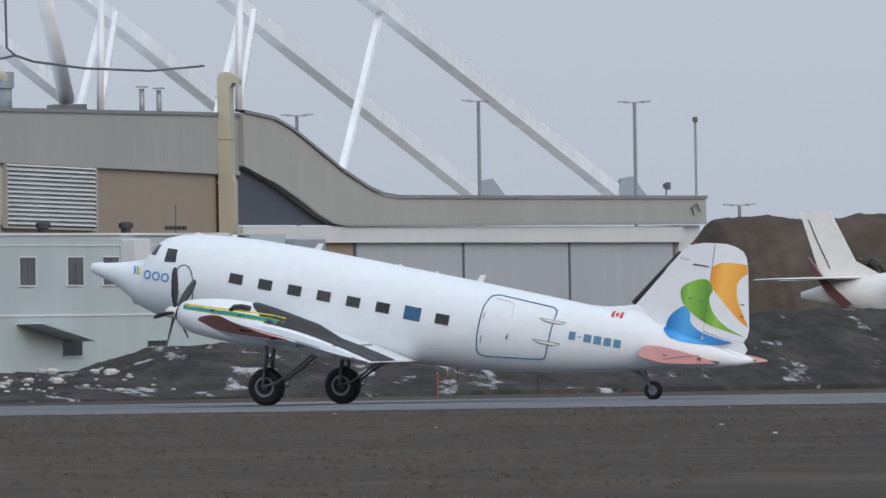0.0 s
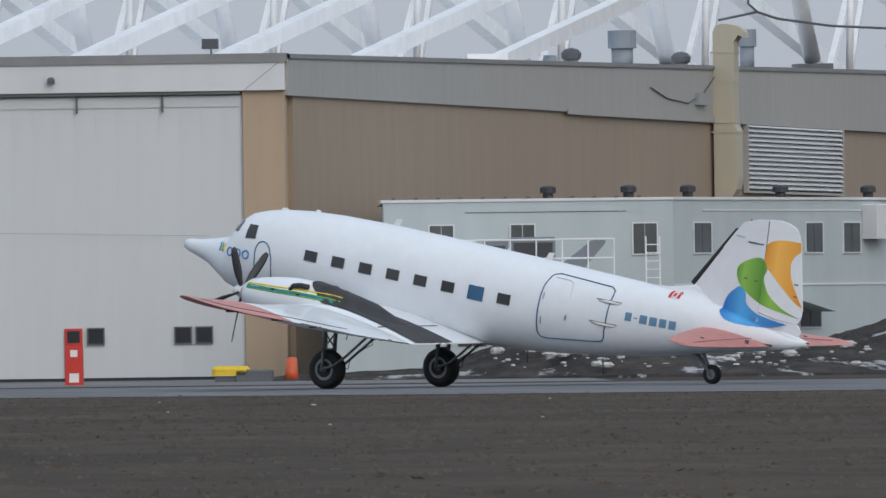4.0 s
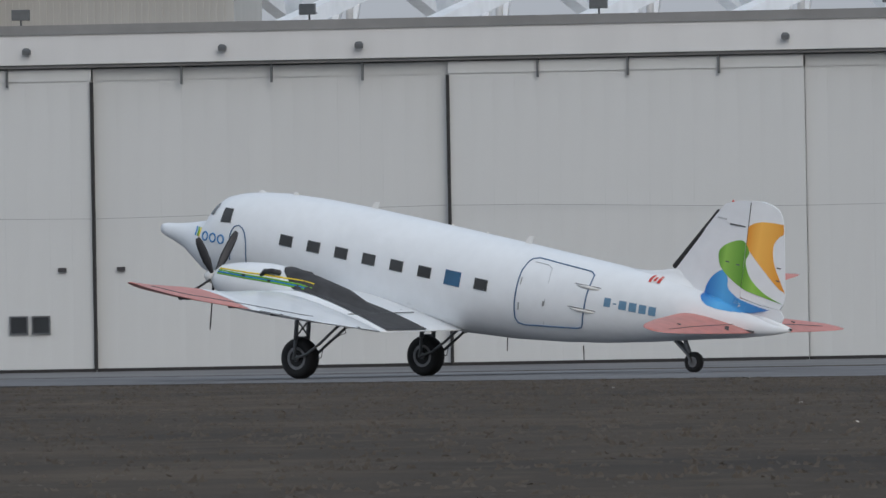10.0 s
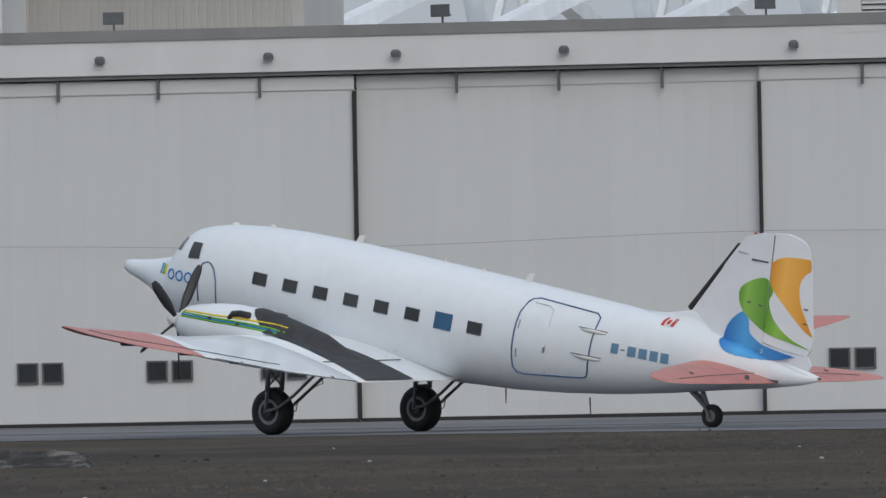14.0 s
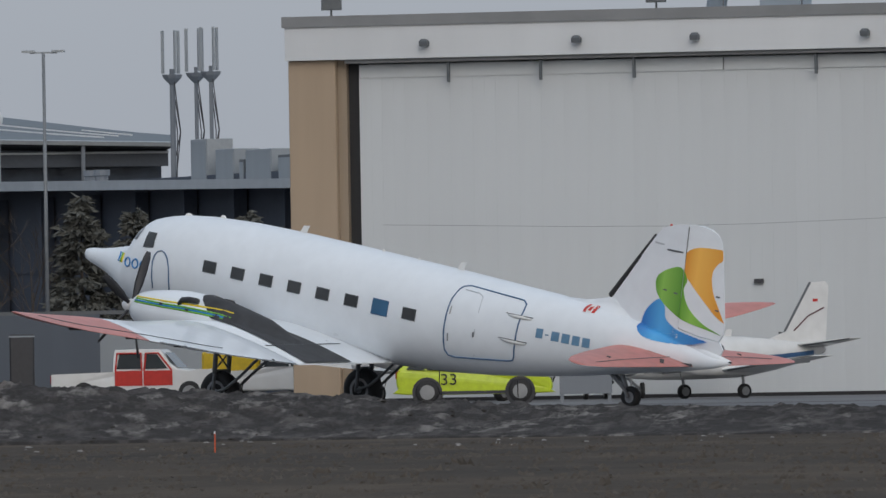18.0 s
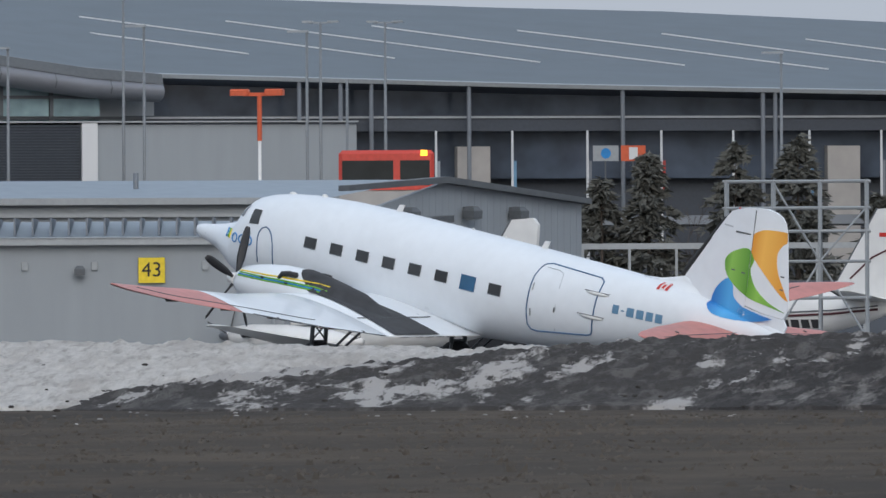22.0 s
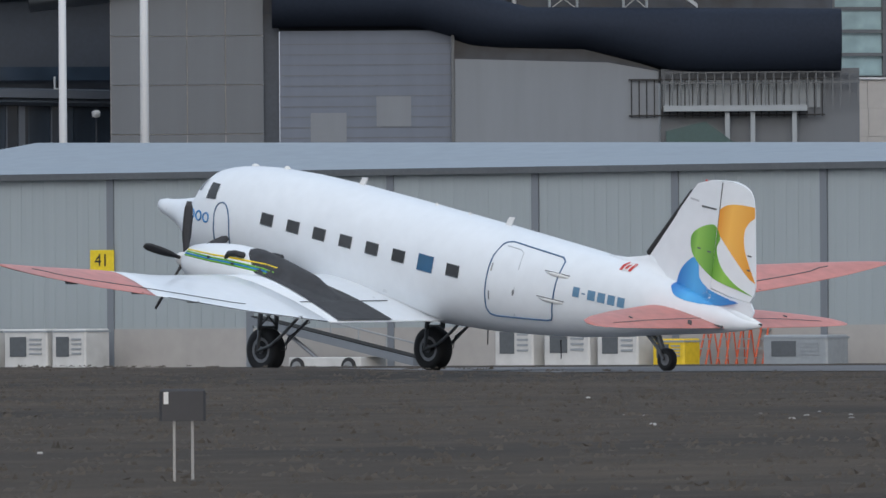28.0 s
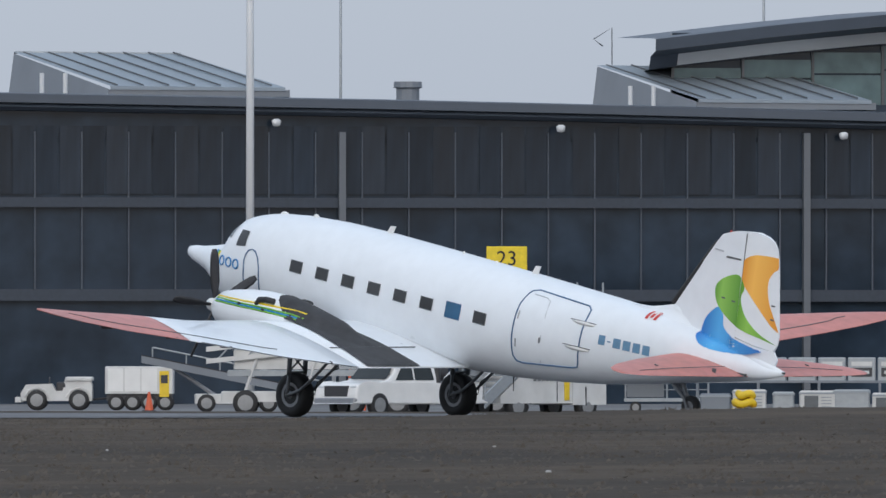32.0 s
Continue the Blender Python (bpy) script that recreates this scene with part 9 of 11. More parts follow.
def suv(at):
    t = thing("suv", "bright yellow-green airport car with black numbers and roof beacon", "car", at)
    prof = [(-2.2, 0.5), (-2.25, 0.85), (-2.2, 1.1), (-1.85, 1.58), (-1.5, 1.66), (-0.2, 1.69), (0.35, 1.6), (1.0, 1.12), (1.95, 0.98), (2.25, 0.75), (2.25, 0.42), (2.0, 0.32), (-2.0, 0.32)]
    part("body", shell(prof, 0.92, 0.2, 1.0, 1.65), "hivis", t)
    side_glass(t, [[(-1.95, 1.13), (-1.42, 1.1), (-1.42, 1.5), (-1.7, 1.5)], [(-1.35, 1.1), (-0.5, 1.08), (-0.5, 1.54), (-1.35, 1.52)], [(-0.43, 1.08), (0.6, 1.07), (0.2, 1.5), (-0.43, 1.54)]], 0.92, 0.2, 1.0, 1.65)
    part("windshield", B().add([(0.96, -0.78, 1.15), (0.96, 0.78, 1.15), (0.42, 0.68, 1.57), (0.42, -0.68, 1.57)], [(0, 1, 2, 3)]), "glasscar", t).location = (0.03, 0, 0.015)
    for s in (-1, 1):
        part("headlight", B().bevbox(1.85, 2.22, s * 0.68 - 0.18, s * 0.68 + 0.18, 0.8, 0.93, 0.03), "lamp", t)
        part("tail_light", B().bevbox(-2.27, -2.12, s * 0.78 - 0.12, s * 0.78 + 0.1, 0.85, 1.1, 0.02), "redlamp", t)
        part("mirror", B().bevbox(0.6, 0.75, s * 1.0 - 0.08, s * 1.0 + 0.08, 1.06, 1.2, 0.03), "grille", t)
        part("sill", B().box(-1.0, 1.0, s * 0.92 - 0.015, s * 0.92 + 0.015, 0.32, 0.42), "grille", t)
        me = glyph("33", 0.52)
        me.materials.append(M["black"])
        part("number", me, "black", t, at=pose(-0.72, s * 0.94, 0.78, 90, 0, 0 if s < 0 else 180))
        for x in (-1.35, 1.35):
            car_wheel(t, x, s * 0.85, 0.35)
            part("wheel_arch", B().turn([(-0.02, 0.37), (0.02, 0.37), (0.02, 0.44), (-0.02, 0.44)], 18, "y"), "grille", t).location = (x, s * 0.915, 0.35)
    part("grille", B().bevbox(2.15, 2.28, -0.45, 0.45, 0.58, 0.82, 0.02), "grille", t)
    part("roof_rail", B().tube((-1.6, 0.62, 1.72), (0.1, 0.62, 1.74), 0.025, n=6), "grille", t)
    part("roof_rail", B().tube((-1.6, -0.62, 1.72), (0.1, -0.62, 1.74), 0.025, n=6), "grille", t)
    part("beacon", B().bevbox(-0.35, -0.05, -0.3, 0.3, 1.7, 1.8, 0.03), "amber", t, "lit amber beacon")
    for c in t.children:
        if not c.name.startswith("wheel"):
            c.matrix_basis = Matrix.Diagonal((1, 1, 0.9, 1)) @ c.matrix_basis
    return t


def pickup(at, color, label, cap=None, lift=1.0, doors=None):
    t = thing("pickup_truck", label, "truck", at)
    prof = [(-2.75, 0.55), (-2.78, 1.0), (-0.75, 1.05), (-0.72, 1.72), (-0.5, 1.8), (0.6, 1.8), (0.85, 1.7), (1.35, 1.18), (2.5, 1.08), (2.72, 0.85), (2.72, 0.5), (2.5, 0.42), (-2.6, 0.42)]
    part("body", shell(prof, 0.97, 0.15, 1.05, 1.8), color, t)
    side_glass(t, [[(-0.62, 1.18), (0.2, 1.18), (0.2, 1.66), (-0.55, 1.66)], [(0.27, 1.18), (1.05, 1.18), (0.68, 1.64), (0.27, 1.66)]], 0.97, 0.15, 1.05, 1.8)
    part("windshield", B().add([(1.32, -0.83, 1.2), (1.32, 0.83, 1.2), (0.9, 0.74, 1.68), (0.9, -0.74, 1.68)], [(0, 1, 2, 3)]), "glasscar", t).location = (0.03, 0, 0.015)
    for s in (-1, 1) if doors else ():
        for x0, x1 in ((-0.68, 0.22), (0.26, 1.2)):
            part("door_panel", B().box(x0, x1, s * 0.985 - 0.012, s * 0.985 + 0.012, 0.64, 1.12), doors, t, "red painted door")
            part("door_frame", B().path([(x0 + 0.02, s * 0.965, 1.12), (x0 + 0.06, s * 0.86, 1.68), (min(x1 - 0.06, 0.72), s * 0.86, 1.68), (x1 - 0.02, s * 0.965, 1.12)], 0.035, 5), doors, t)
    if cap:
        part("bed_cap", B().bevbox(-2.7, -0.8, -0.9, 0.9, 1.0, 1.72, 0.08), cap, t, "box on the truck bed")
    part("rocker_band", B().box(-2.6, 2.5, -0.985, 0.985, 0.46, 0.62), "vanwhite", t)
    for s in (-1, 1):
        part("headlight", B().bevbox(2.45, 2.7, s * 0.74 - 0.16, s * 0.74 + 0.16, 0.82, 1.0, 0.03), "lamp", t)
        part("tail_light", B().bevbox(-2.8, -2.7, s * 0.85 - 0.08, s * 0.85 + 0.08, 0.75, 1.02, 0.02), "redlamp", t)
        for x in (-1.7, 1.75):
            car_wheel(t, x, s * 0.88, 0.39, 0.24)
    part("grille", B().bevbox(2.65, 2.75, -0.55, 0.55, 0.66, 1.0, 0.02), "grille", t)
    part("bumper", B().bevbox(2.62, 2.84, -0.95, 0.95, 0.42, 0.62, 0.04), "steel", t)
    return t


van = minivan(pose(-40.89, 454.12, 0, 0, 0, -6))
lime_car = suv(pose(-51.16, 455.86, 0, 0, 0, 5))
pickup(pose(-63.62, 495.62, -0.02, 0, 0, -4), "vanwhite", "white service pickup with red doors parked on the apron", doors="red")
pickup(pose(-59.21, 498.94, -0.02, 0, 0, -6), "vanwhite", "white service pickup with a yellow roof box", "yellow")


# ---- parked turboprops ----
KING = [(5.35, 1.42, 1.30, 0.05), (5.1, 1.62, 1.12, 0.26), (4.5, 1.82, 0.96, 0.44), (3.7, 1.98, 0.86, 0.58), (3.25, 2.05, 0.83, 0.63), (2.7, 2.42, 0.8, 0.68), (2.1, 2.56, 0.8, 0.7), (0.5, 2.6, 0.8, 0.71), (-1.5, 2.55, 0.86, 0.66),
        (-3.2, 2.4, 1.15, 0.5), (-4.6, 2.25, 1.5, 0.32), (-5.3, 2.2, 1.75, 0.2), (-5.6, 2.1, 1.9, 0.06)]


def skin_band(hw, s, pts):
    """A painted band (x, z, half height) on the skin whose half width is hw(x, z)."""
    b = B()
    for (x0, z0, h0), (x1, z1, h1) in zip(pts, pts[1:]):
        q = [(x0, z0 - h0), (x1, z1 - h1), (x1, z1 + h1), (x0, z0 + h0)]
        b.add([(x, s * (hw(x, z) + 0.012), z) for x, z in q], [(0, 1, 2, 3)])
    return b


def turboprop(at, label, tail="vanwhite", livery="tanline"):
    """A low-winged twin turboprop with its nose along x."""
    t = thing("turboprop", label, "aircraft", at, "parked turboprops")

    def hw(x, z):
        for a, b in zip(KING, KING[1:]):
            if a[0] >= x >= b[0]:
                u = (a[0] - x) / (a[0] - b[0])
                zt, zb, w = [a[k] + (b[k] - a[k]) * u for k in (1, 2, 3)]
                return w * math.sqrt(max(0, 1 - ((z - (zt + zb) / 2) / ((zt - zb) / 2)) ** 2)) + 0.02
        return 0.05
    part("fuselage", B().loft([body_ring(x, a, b, w, 20, 2.0) for x, a, b, w in KING]), "vanwhite", t, smooth=True)
    for s in (1, -1):
        for x in (1.35, 0.7, 0.05):
            part("window", B().add([(x + 0.2 * math.cos(a), s * (hw(x, 2.05 + 0.24 * math.sin(a)) + 0.01), 2.05 + 0.24 * math.sin(a)) for a in [2 * math.pi * i / 12 for i in range(12)]], [tuple(range(12))]), "cabinglass", t)
        part("cockpit_window", B().add([(x, s * (hw(x, z) + 0.01), z) for x, z in ((3.1, 2.06), (2.75, 2.08), (2.72, 2.36), (2.85, 2.35))], [(0, 1, 2, 3)]), "bluepane", t)
        part("cockpit_window", B().add([(x, s * (hw(x, z) + 0.01), z) for x, z in ((2.66, 2.02), (2.2, 2.02), (2.2, 2.36), (2.62, 2.38))], [(0, 1, 2, 3)]), "cabinglass", t)
        if livery == "navy":
            wave = ((5.0, -0.28), (4.2, -0.22), (3.4, -0.05), (2.6, -0.12), (1.6, -0.02), (0.4, 0.06), (-1.2, 0.12), (-3.0, 0.2), (-4.8, 0.34))
            part("wavy_stripe", skin_band(hw, s, [(x, 1.5 + dz, 0.13 if x > 3 else 0.09) for x, dz in wave]), "navy", t, "dark blue wavy stripe")
            part("lower_band", skin_band(hw, s, [(x, 1.2 + dz * 0.8, 0.05) for x, dz in wave]), "greystripe", t, "grey lower stripe")
        for z, r in ((1.72, 0.022), (1.62, 0.035)) if livery != "navy" else ():
            part("cheat_line", B().path([(x, s * hw(x, z + dz), z + dz) for x, dz in ((3.6, -0.1), (2, -0.05), (0, 0), (-2, 0.06), (-3.6, 0.12), (-5.0, 0.24))], r, 5), "tanline" if r > 0.03 else "trim", t)
        x = -1.6
        for w in (0.22, 0.1, 0.24, 0.24, 0.24, 0.22) if livery != "navy" else ():
            z0, z1 = (1.44, 1.48) if w == 0.1 else (1.33, 1.58)
            part("registration_bar", B().add([(x, s * (hw(x, z0) + 0.012), z0), (x - w, s * (hw(x - w, z0) + 0.012), z0), (x - w, s * (hw(x - w, z1) + 0.012), z1), (x, s * (hw(x, z1) + 0.012), z1)], [(0, 1, 2, 3)]), "grille", t)
            x -= w + 0.07
        part("wing", B().loft([aerofoil(le, te, z, th, s * y) for y, le, te, z, th in ((0.3, 1.35, -0.95, 1.0, 0.3), (2.2, 1.25, -0.9, 1.12, 0.27), (5.0, 0.75, -0.65, 1.42, 0.17), (7.3, 0.35, -0.5, 1.68, 0.1), (7.6, 0.1, -0.45, 1.7, 0.03))][::s]), "vanwhite", t, smooth=True)
        part("wing_boot", B().loft([[(le - 0.14, s * y, z + 0.05), (le + 0.02, s * y, z + 0.02), (le - 0.14, s * y, z - 0.04)] for y, le, z in ((2.6, 1.2, 1.17), (5, 0.76, 1.44), (7.2, 0.4, 1.69))]), "greystripe", t)
        rings = [[(x, s * 2.05 + math.cos(2 * math.pi * i / 16) * a, z + math.sin(2 * math.pi * i / 16) * b) for i in range(16)] for x, a, b, z in ((3.05, 0.17, 0.17, 1.42), (2.95, 0.26, 0.28, 1.4), (2.3, 0.32, 0.38, 1.36), (1.2, 0.34, 0.4, 1.32), (-0.2, 0.3, 0.32, 1.25), (-1.3, 0.1, 0.1, 1.2))]
        nac = part("nacelle", B().loft(rings), "vanwhite", t, smooth=True)
        part("exhaust_stack", B().path([(2.4, s * 2.4, 1.42), (2.2, s * 2.56, 1.44), (2.0, s * 2.62, 1.42)], 0.09, 8), "soot", nac)
        pr = thing("propeller", "", "")
        pr.parent, pr.location = t, (3.1, s * 2.05, 1.42)
        part("spinner", B().turn([(0.36, 0.01), (0.25, 0.1), (0.05, 0.17), (-0.05, 0.17)], 14, "x"), "steel", pr, smooth=True)
        for k in range(4):
            b = B()
            b.m = Matrix.Rotation(radians(90 * k + 20), 4, "X")
            part("blade", b.loft([[(u * c * 0.7, -u * c * 0.7 + w, r) for u, w in ((-0.5, 0), (0, 0.02), (0.5, 0), (0, -0.02))] for r, c in ((0.1, 0.1), (0.4, 0.17), (0.8, 0.17), (1.12, 0.1))]), "grille", pr)
        part("tailplane", B().loft([aerofoil(le, te, z, th, s * y) for y, le, te, z, th in ((0.1, -3.9, -5.5, 2.1, 0.16), (1.3, -4.35, -5.5, 2.25, 0.12), (2.6, -4.85, -5.5, 2.4, 0.05))][::s]), "vanwhite", t, smooth=True)
        part("tail_boot", B().loft([[(le - 0.1, s * y, z + 0.04), (le + 0.02, s * y, z), (le - 0.1, s * y, z - 0.04)] for y, le, z in ((0.5, -4.05, 2.14), (2.55, -4.83, 2.4))]), "greystripe", t)
        car_wheel(t, -0.1, s * 2.05, 0.3, 0.2)
        part("main_leg", B().tube((-0.1, s * 2.05, 0.3), (0, s * 2.05, 1.1), 0.06, n=8), "steel", t)
    part("fin", B().prism([(-2.6, 2.35), (-3.6, 2.7), (-4.9, 4.75), (-5.6, 4.8), (-5.75, 4.6), (-5.55, 2.0), (-4, 2.2)], -0.06, 0.06), tail, t)
    part("fin_boot", B().path([(-3.6, 0, 2.72), (-4.88, 0, 4.74)], 0.06, 6), "trim", t)
    part("fin_sweep", B().path([(-4.0, 0.065, 2.75), (-4.7, 0.065, 3.35), (-5.5, 0.065, 3.7)], 0.03, 5), "tanline", t)
    part("fin_flag", B().box(-5.2, -4.95, -0.066, 0.066, 3.95, 4.07), "red", t)
    part("roof_aerial", B().prism([(-0.6, 2.55), (-0.75, 2.85), (-1.0, 2.85), (-0.95, 2.5)], -0.02, 0.02), "vanwhite", t)
    car_wheel(t, 3.9, 0, 0.24, 0.14)
    part("nose_leg", B().tube((3.9, 0, 0.24), (3.95, 0, 1.0), 0.045, n=8), "steel", t)
    return t


turboprop(pose(-106.33, 534.39, -0.42, 0, 0, 157) @ Matrix.Diagonal((1.3, 1.25, 1.2, 1)), "white twin turboprop with dark cheat lines, parked by the sheds")
turboprop(pose(-90.06, 516.20, -0.15, 0, 0, 158) @ Matrix.Diagonal((1.22, 1.2, 1.17, 1)), "white twin turboprop with dark cheat lines, parked behind the heap")
turboprop(pose(-51.7, 472.68, 0, 0, 0, 62) @ Matrix.Diagonal((1.05, 1.1, 0.96, 1)), "white twin turboprop with a blue-grey fin at the hangar corner", "palefin")


def light_aircraft(at):
    t = thing("light_aircraft", "small white low-wing aircraft with blue wing tips and blue fin", "aircraft", at)
    st = [(3.0, 1.45, 1.1, 0.25), (2.9, 1.62, 0.86, 0.4), (2.2, 1.72, 0.66, 0.52), (1.7, 1.78, 0.62, 0.55), (1.1, 2.3, 0.6, 0.58), (0.3, 2.36, 0.6, 0.6), (-1.2, 2.25, 0.66, 0.55), (-2.2, 1.95, 0.85, 0.42), (-4.2, 1.6, 1.15, 0.2), (-5.2, 1.5, 1.25, 0.08)]
    part("fuselage", B().loft([body_ring(x, a, b, w, 18, 2.6) for x, a, b, w in st]), "vanwhite", t, smooth=True)
    part("wing", B().loft([aerofoil(le, te, 0.8 + abs(y) * 0.18, th, y) for y, le, te, th in ((-5.0, 0.55, -0.5, 0.1), (-4.7, 0.8, -0.55, 0.14), (-2.6, 0.9, -0.75, 0.2), (0, 0.9, -0.75, 0.2), (2.6, 0.9, -0.75, 0.2), (4.7, 0.8, -0.55, 0.14), (5.0, 0.55, -0.5, 0.1))]), "vanwhite", t, smooth=True)
    for s in (1, -1):
        part("wing_tip", B().loft([aerofoil(le, te, 0.8 + y * 0.18, th, s * y) for y, le, te, th in ((4.71, 0.805, -0.56, 0.15), (5.1, 0.4, -0.45, 0.1))][::s]), "blue", t, "blue wing tip")
        for q in (((1.55, 1.75), (0.95, 1.75), (0.95, 2.15), (1.25, 2.18)), ((0.85, 1.75), (0.0, 1.75), (0.0, 2.18), (0.85, 2.18)), ((-0.1, 1.75), (-0.9, 1.75), (-0.8, 2.1), (-0.1, 2.16))):
            part("window", B().add([(x, s * 0.585, z) for x, z in q], [(0, 1, 2, 3)]), "cabinglass", t)
        part("stripe", B().path([(2.6, s * 0.52, 1.3), (1.0, s * 0.6, 1.38), (-1.0, s * 0.57, 1.42), (-2.4, s * 0.42, 1.45), (-4.4, s * 0.2, 1.5)], 0.05, 6), "navy", t)
        part("tailplane", B().loft([aerofoil(le, te, 1.55, th, s * y) for y, le, te, th in ((0.05, -4.1, -5.3, 0.1), (1.9, -4.5, -5.2, 0.05))][::s]), "vanwhite", t)
        car_wheel(t, -0.2, s * 1.25, 0.26, 0.16)
        part("main_leg", B().tube((-0.2, s * 0.45, 0.75), (-0.2, s * 1.25, 0.26), 0.05, n=6), "steel", t)
    part("windshield", B().add([(1.75, -0.45, 1.8), (1.75, 0.45, 1.8), (1.12, 0.45, 2.28), (1.12, -0.45, 2.28)], [(0, 1, 2, 3)]), "cabinglass", t)
    part("fin", B().prism([(-3.4, 1.6), (-4.3, 1.95), (-4.9, 2.85), (-5.4, 2.9), (-5.5, 1.4), (-4.2, 1.4)], -0.05, 0.05), "navy", t, "blue and white fin")
    part("fin_band", B().prism([(-4.45, 2.1), (-5.45, 2.05), (-5.45, 1.75), (-4.25, 1.8)], -0.055, 0.055), "vanwhite", t)
    part("cowl_front", B().turn([(3.0, 0.3), (3.04, 0.28), (3.04, 0.05)], 14, "x"), "grille", t).location = (0, 0, 1.28)
    pr = thing("propeller", "", "")
    pr.parent, pr.location = t, (3.12, 0, 1.3)
    part("spinner", B().turn([(0.25, 0.01), (0.15, 0.1), (-0.05, 0.14)], 12, "x"), "vanwhite", pr)
    for k in range(3):
        b = B()
        b.m = Matrix.Rotation(radians(120 * k + 25), 4, "X")
        part("blade", b.loft([[(u * c * 0.6, -u * c * 0.8 + w, r) for u, w in ((-0.5, 0), (0, 0.015), (0.5, 0), (0, -0.015))] for r, c in ((0.08, 0.08), (0.4, 0.14), (0.98, 0.1))]), "grille", pr)
    car_wheel(t, 2.0, 0, 0.24, 0.14)
    part("nose_leg", B().tube((2.0, 0, 0.24), (2.05, 0, 0.8), 0.04, n=6), "steel", t)
    return t


light_aircraft(pose(-46.7, 475.5, 0, 0, 0, 105) @ Matrix.Diagonal((0.7, 0.7, 0.95, 1)))
turboprop(pose(-42.9, 465.6, 0, 0, 0, 220) @ Matrix.Diagonal((0.75, 0.75, 0.72, 1)), "white twin propeller aircraft with a wavy dark blue stripe", livery="navy")


def jet_tail():
    t = thing("parked_jet", "white jet parked beyond the berm with a tall fin", "aircraft", pose(116.6, 508, 0, 0, 0, -20))
    part("fuselage", B().loft([body_ring(x, a, b, w, 18, 2.0) for x, a, b, w in ((-2.6, 3.9, 3.6, 0.1), (-1.0, 4.4, 3.2, 0.5), (1.5, 4.75, 2.5, 1.0), (6, 4.9, 2.2, 1.25), (16, 4.9, 2.2, 1.25), (19, 4.2, 2.4, 0.8), (20.5, 3.4, 2.9, 0.1))]), "vanwhite", t, smooth=True)
    part("fin", B().prism([(-2.58, 7.35), (-1.27, 7.35), (-0.2, 5.2), (0.9, 4.6), (-1.0, 4.0), (-1.7, 4.5)], -0.12, 0.12), "vanwhite", t)
    part("fin_root", B().prism([(-2.2, 5.4), (-1.55, 4.5), (-0.3, 3.35), (-0.75, 3.2), (-1.4, 3.85), (-1.85, 4.5)], -0.6, 0.16), "tanline", t, "dark burgundy fin root")
    part("fin_mark", B().path([(-2.2, -0.13, 7.0), (-1.8, -0.13, 6.0), (-1.3, -0.13, 4.9)], 0.03, 5), "trim", t)
    for s in (1, -1):
        part("tailplane", B().loft([aerofoil(le, te, 4.45, th, s * y) for y, le, te, th in ((0.1, 0.3, -1.6, 0.2), (4.2, -3.4, -4.2, 0.07))][::s]), "vanwhite", t)
        part("engine", B().turn([(0.4, 0.35), (0.2, 0.45), (2.6, 0.5), (3.2, 0.42)], 16, "x"), "vanwhite", t, smooth=True).location = (1.5, s * 1.4, 4.2)
        part("wing", B().loft([aerofoil(le, te, 2.4, th, s * y) for y, le, te, th in ((0.5, 12, 8, 0.5), (8, 9, 7.4, 0.2))][::s]), "vanwhite", t)
        car_wheel(t, 9.2, s * 1.8, 0.4, 0.3)
        part("main_leg", B().tube((9.2, s * 1.8, 0.4), (9.2, s * 1.6, 2.4), 0.1), "steel", t)
    car_wheel(t, 17.5, 0, 0.32, 0.3)
    part("nose_leg", B().tube((17.5, 0, 0.3), (17.5, 0, 2.6), 0.08), "steel", t)


jet_tail()


# ---- ramp equipment ----
def crate(name, label, x, y, turn, w, d, h, m="gse", wheels=True, panel="trim", base=0.3, category="ramp equipment", group=""):
    """A boxed cart: housing with a side panel, louvres, tow bar and small wheels."""
    z = ground_z(x, y)
    t = thing(name, label, category, pose(x, y, z, 0, 0, turn), group)
    lo = base if wheels else 0
    part("housing", B().bevbox(-w / 2, w / 2, -d / 2, d / 2, lo, h, 0.05), m, t)
    if panel:
        part("panel", B().box(-w * 0.36, w * 0.02, -d / 2 - 0.02, -d / 2, lo + 0.3 * (h - lo), lo + 0.8 * (h - lo)), panel, t)
        for k in range(4):
            part("louvre", B().box(w * 0.1, w * 0.38, -d / 2 - 0.03, -d / 2, lo + (0.35 + 0.12 * k) * (h - lo), lo + (0.40 + 0.12 * k) * (h - lo)), "lightmetal", t)
    part("lid_edge", B().box(-w / 2 - 0.02, w / 2 + 0.02, -d / 2 - 0.02, d / 2 + 0.02, h - 0.12, h - 0.06), "hutwall", t)
    if wheels:
        for sx in (-1, 1):
            for sy in (-1, 1):
                car_wheel(t, sx * w * 0.36, sy * d * 0.42, min(0.22, base * 0.8), 0.12)
        part("chassis", B().box(-w / 2, w / 2, -d * 0.4, d * 0.4, lo - 0.1, lo), "trim", t)
        part("tow_bar", B().tube((w / 2, 0, lo - 0.05), (w / 2 + 0.7, 0, 0.12), 0.03, n=6), "trim", t)
    return t


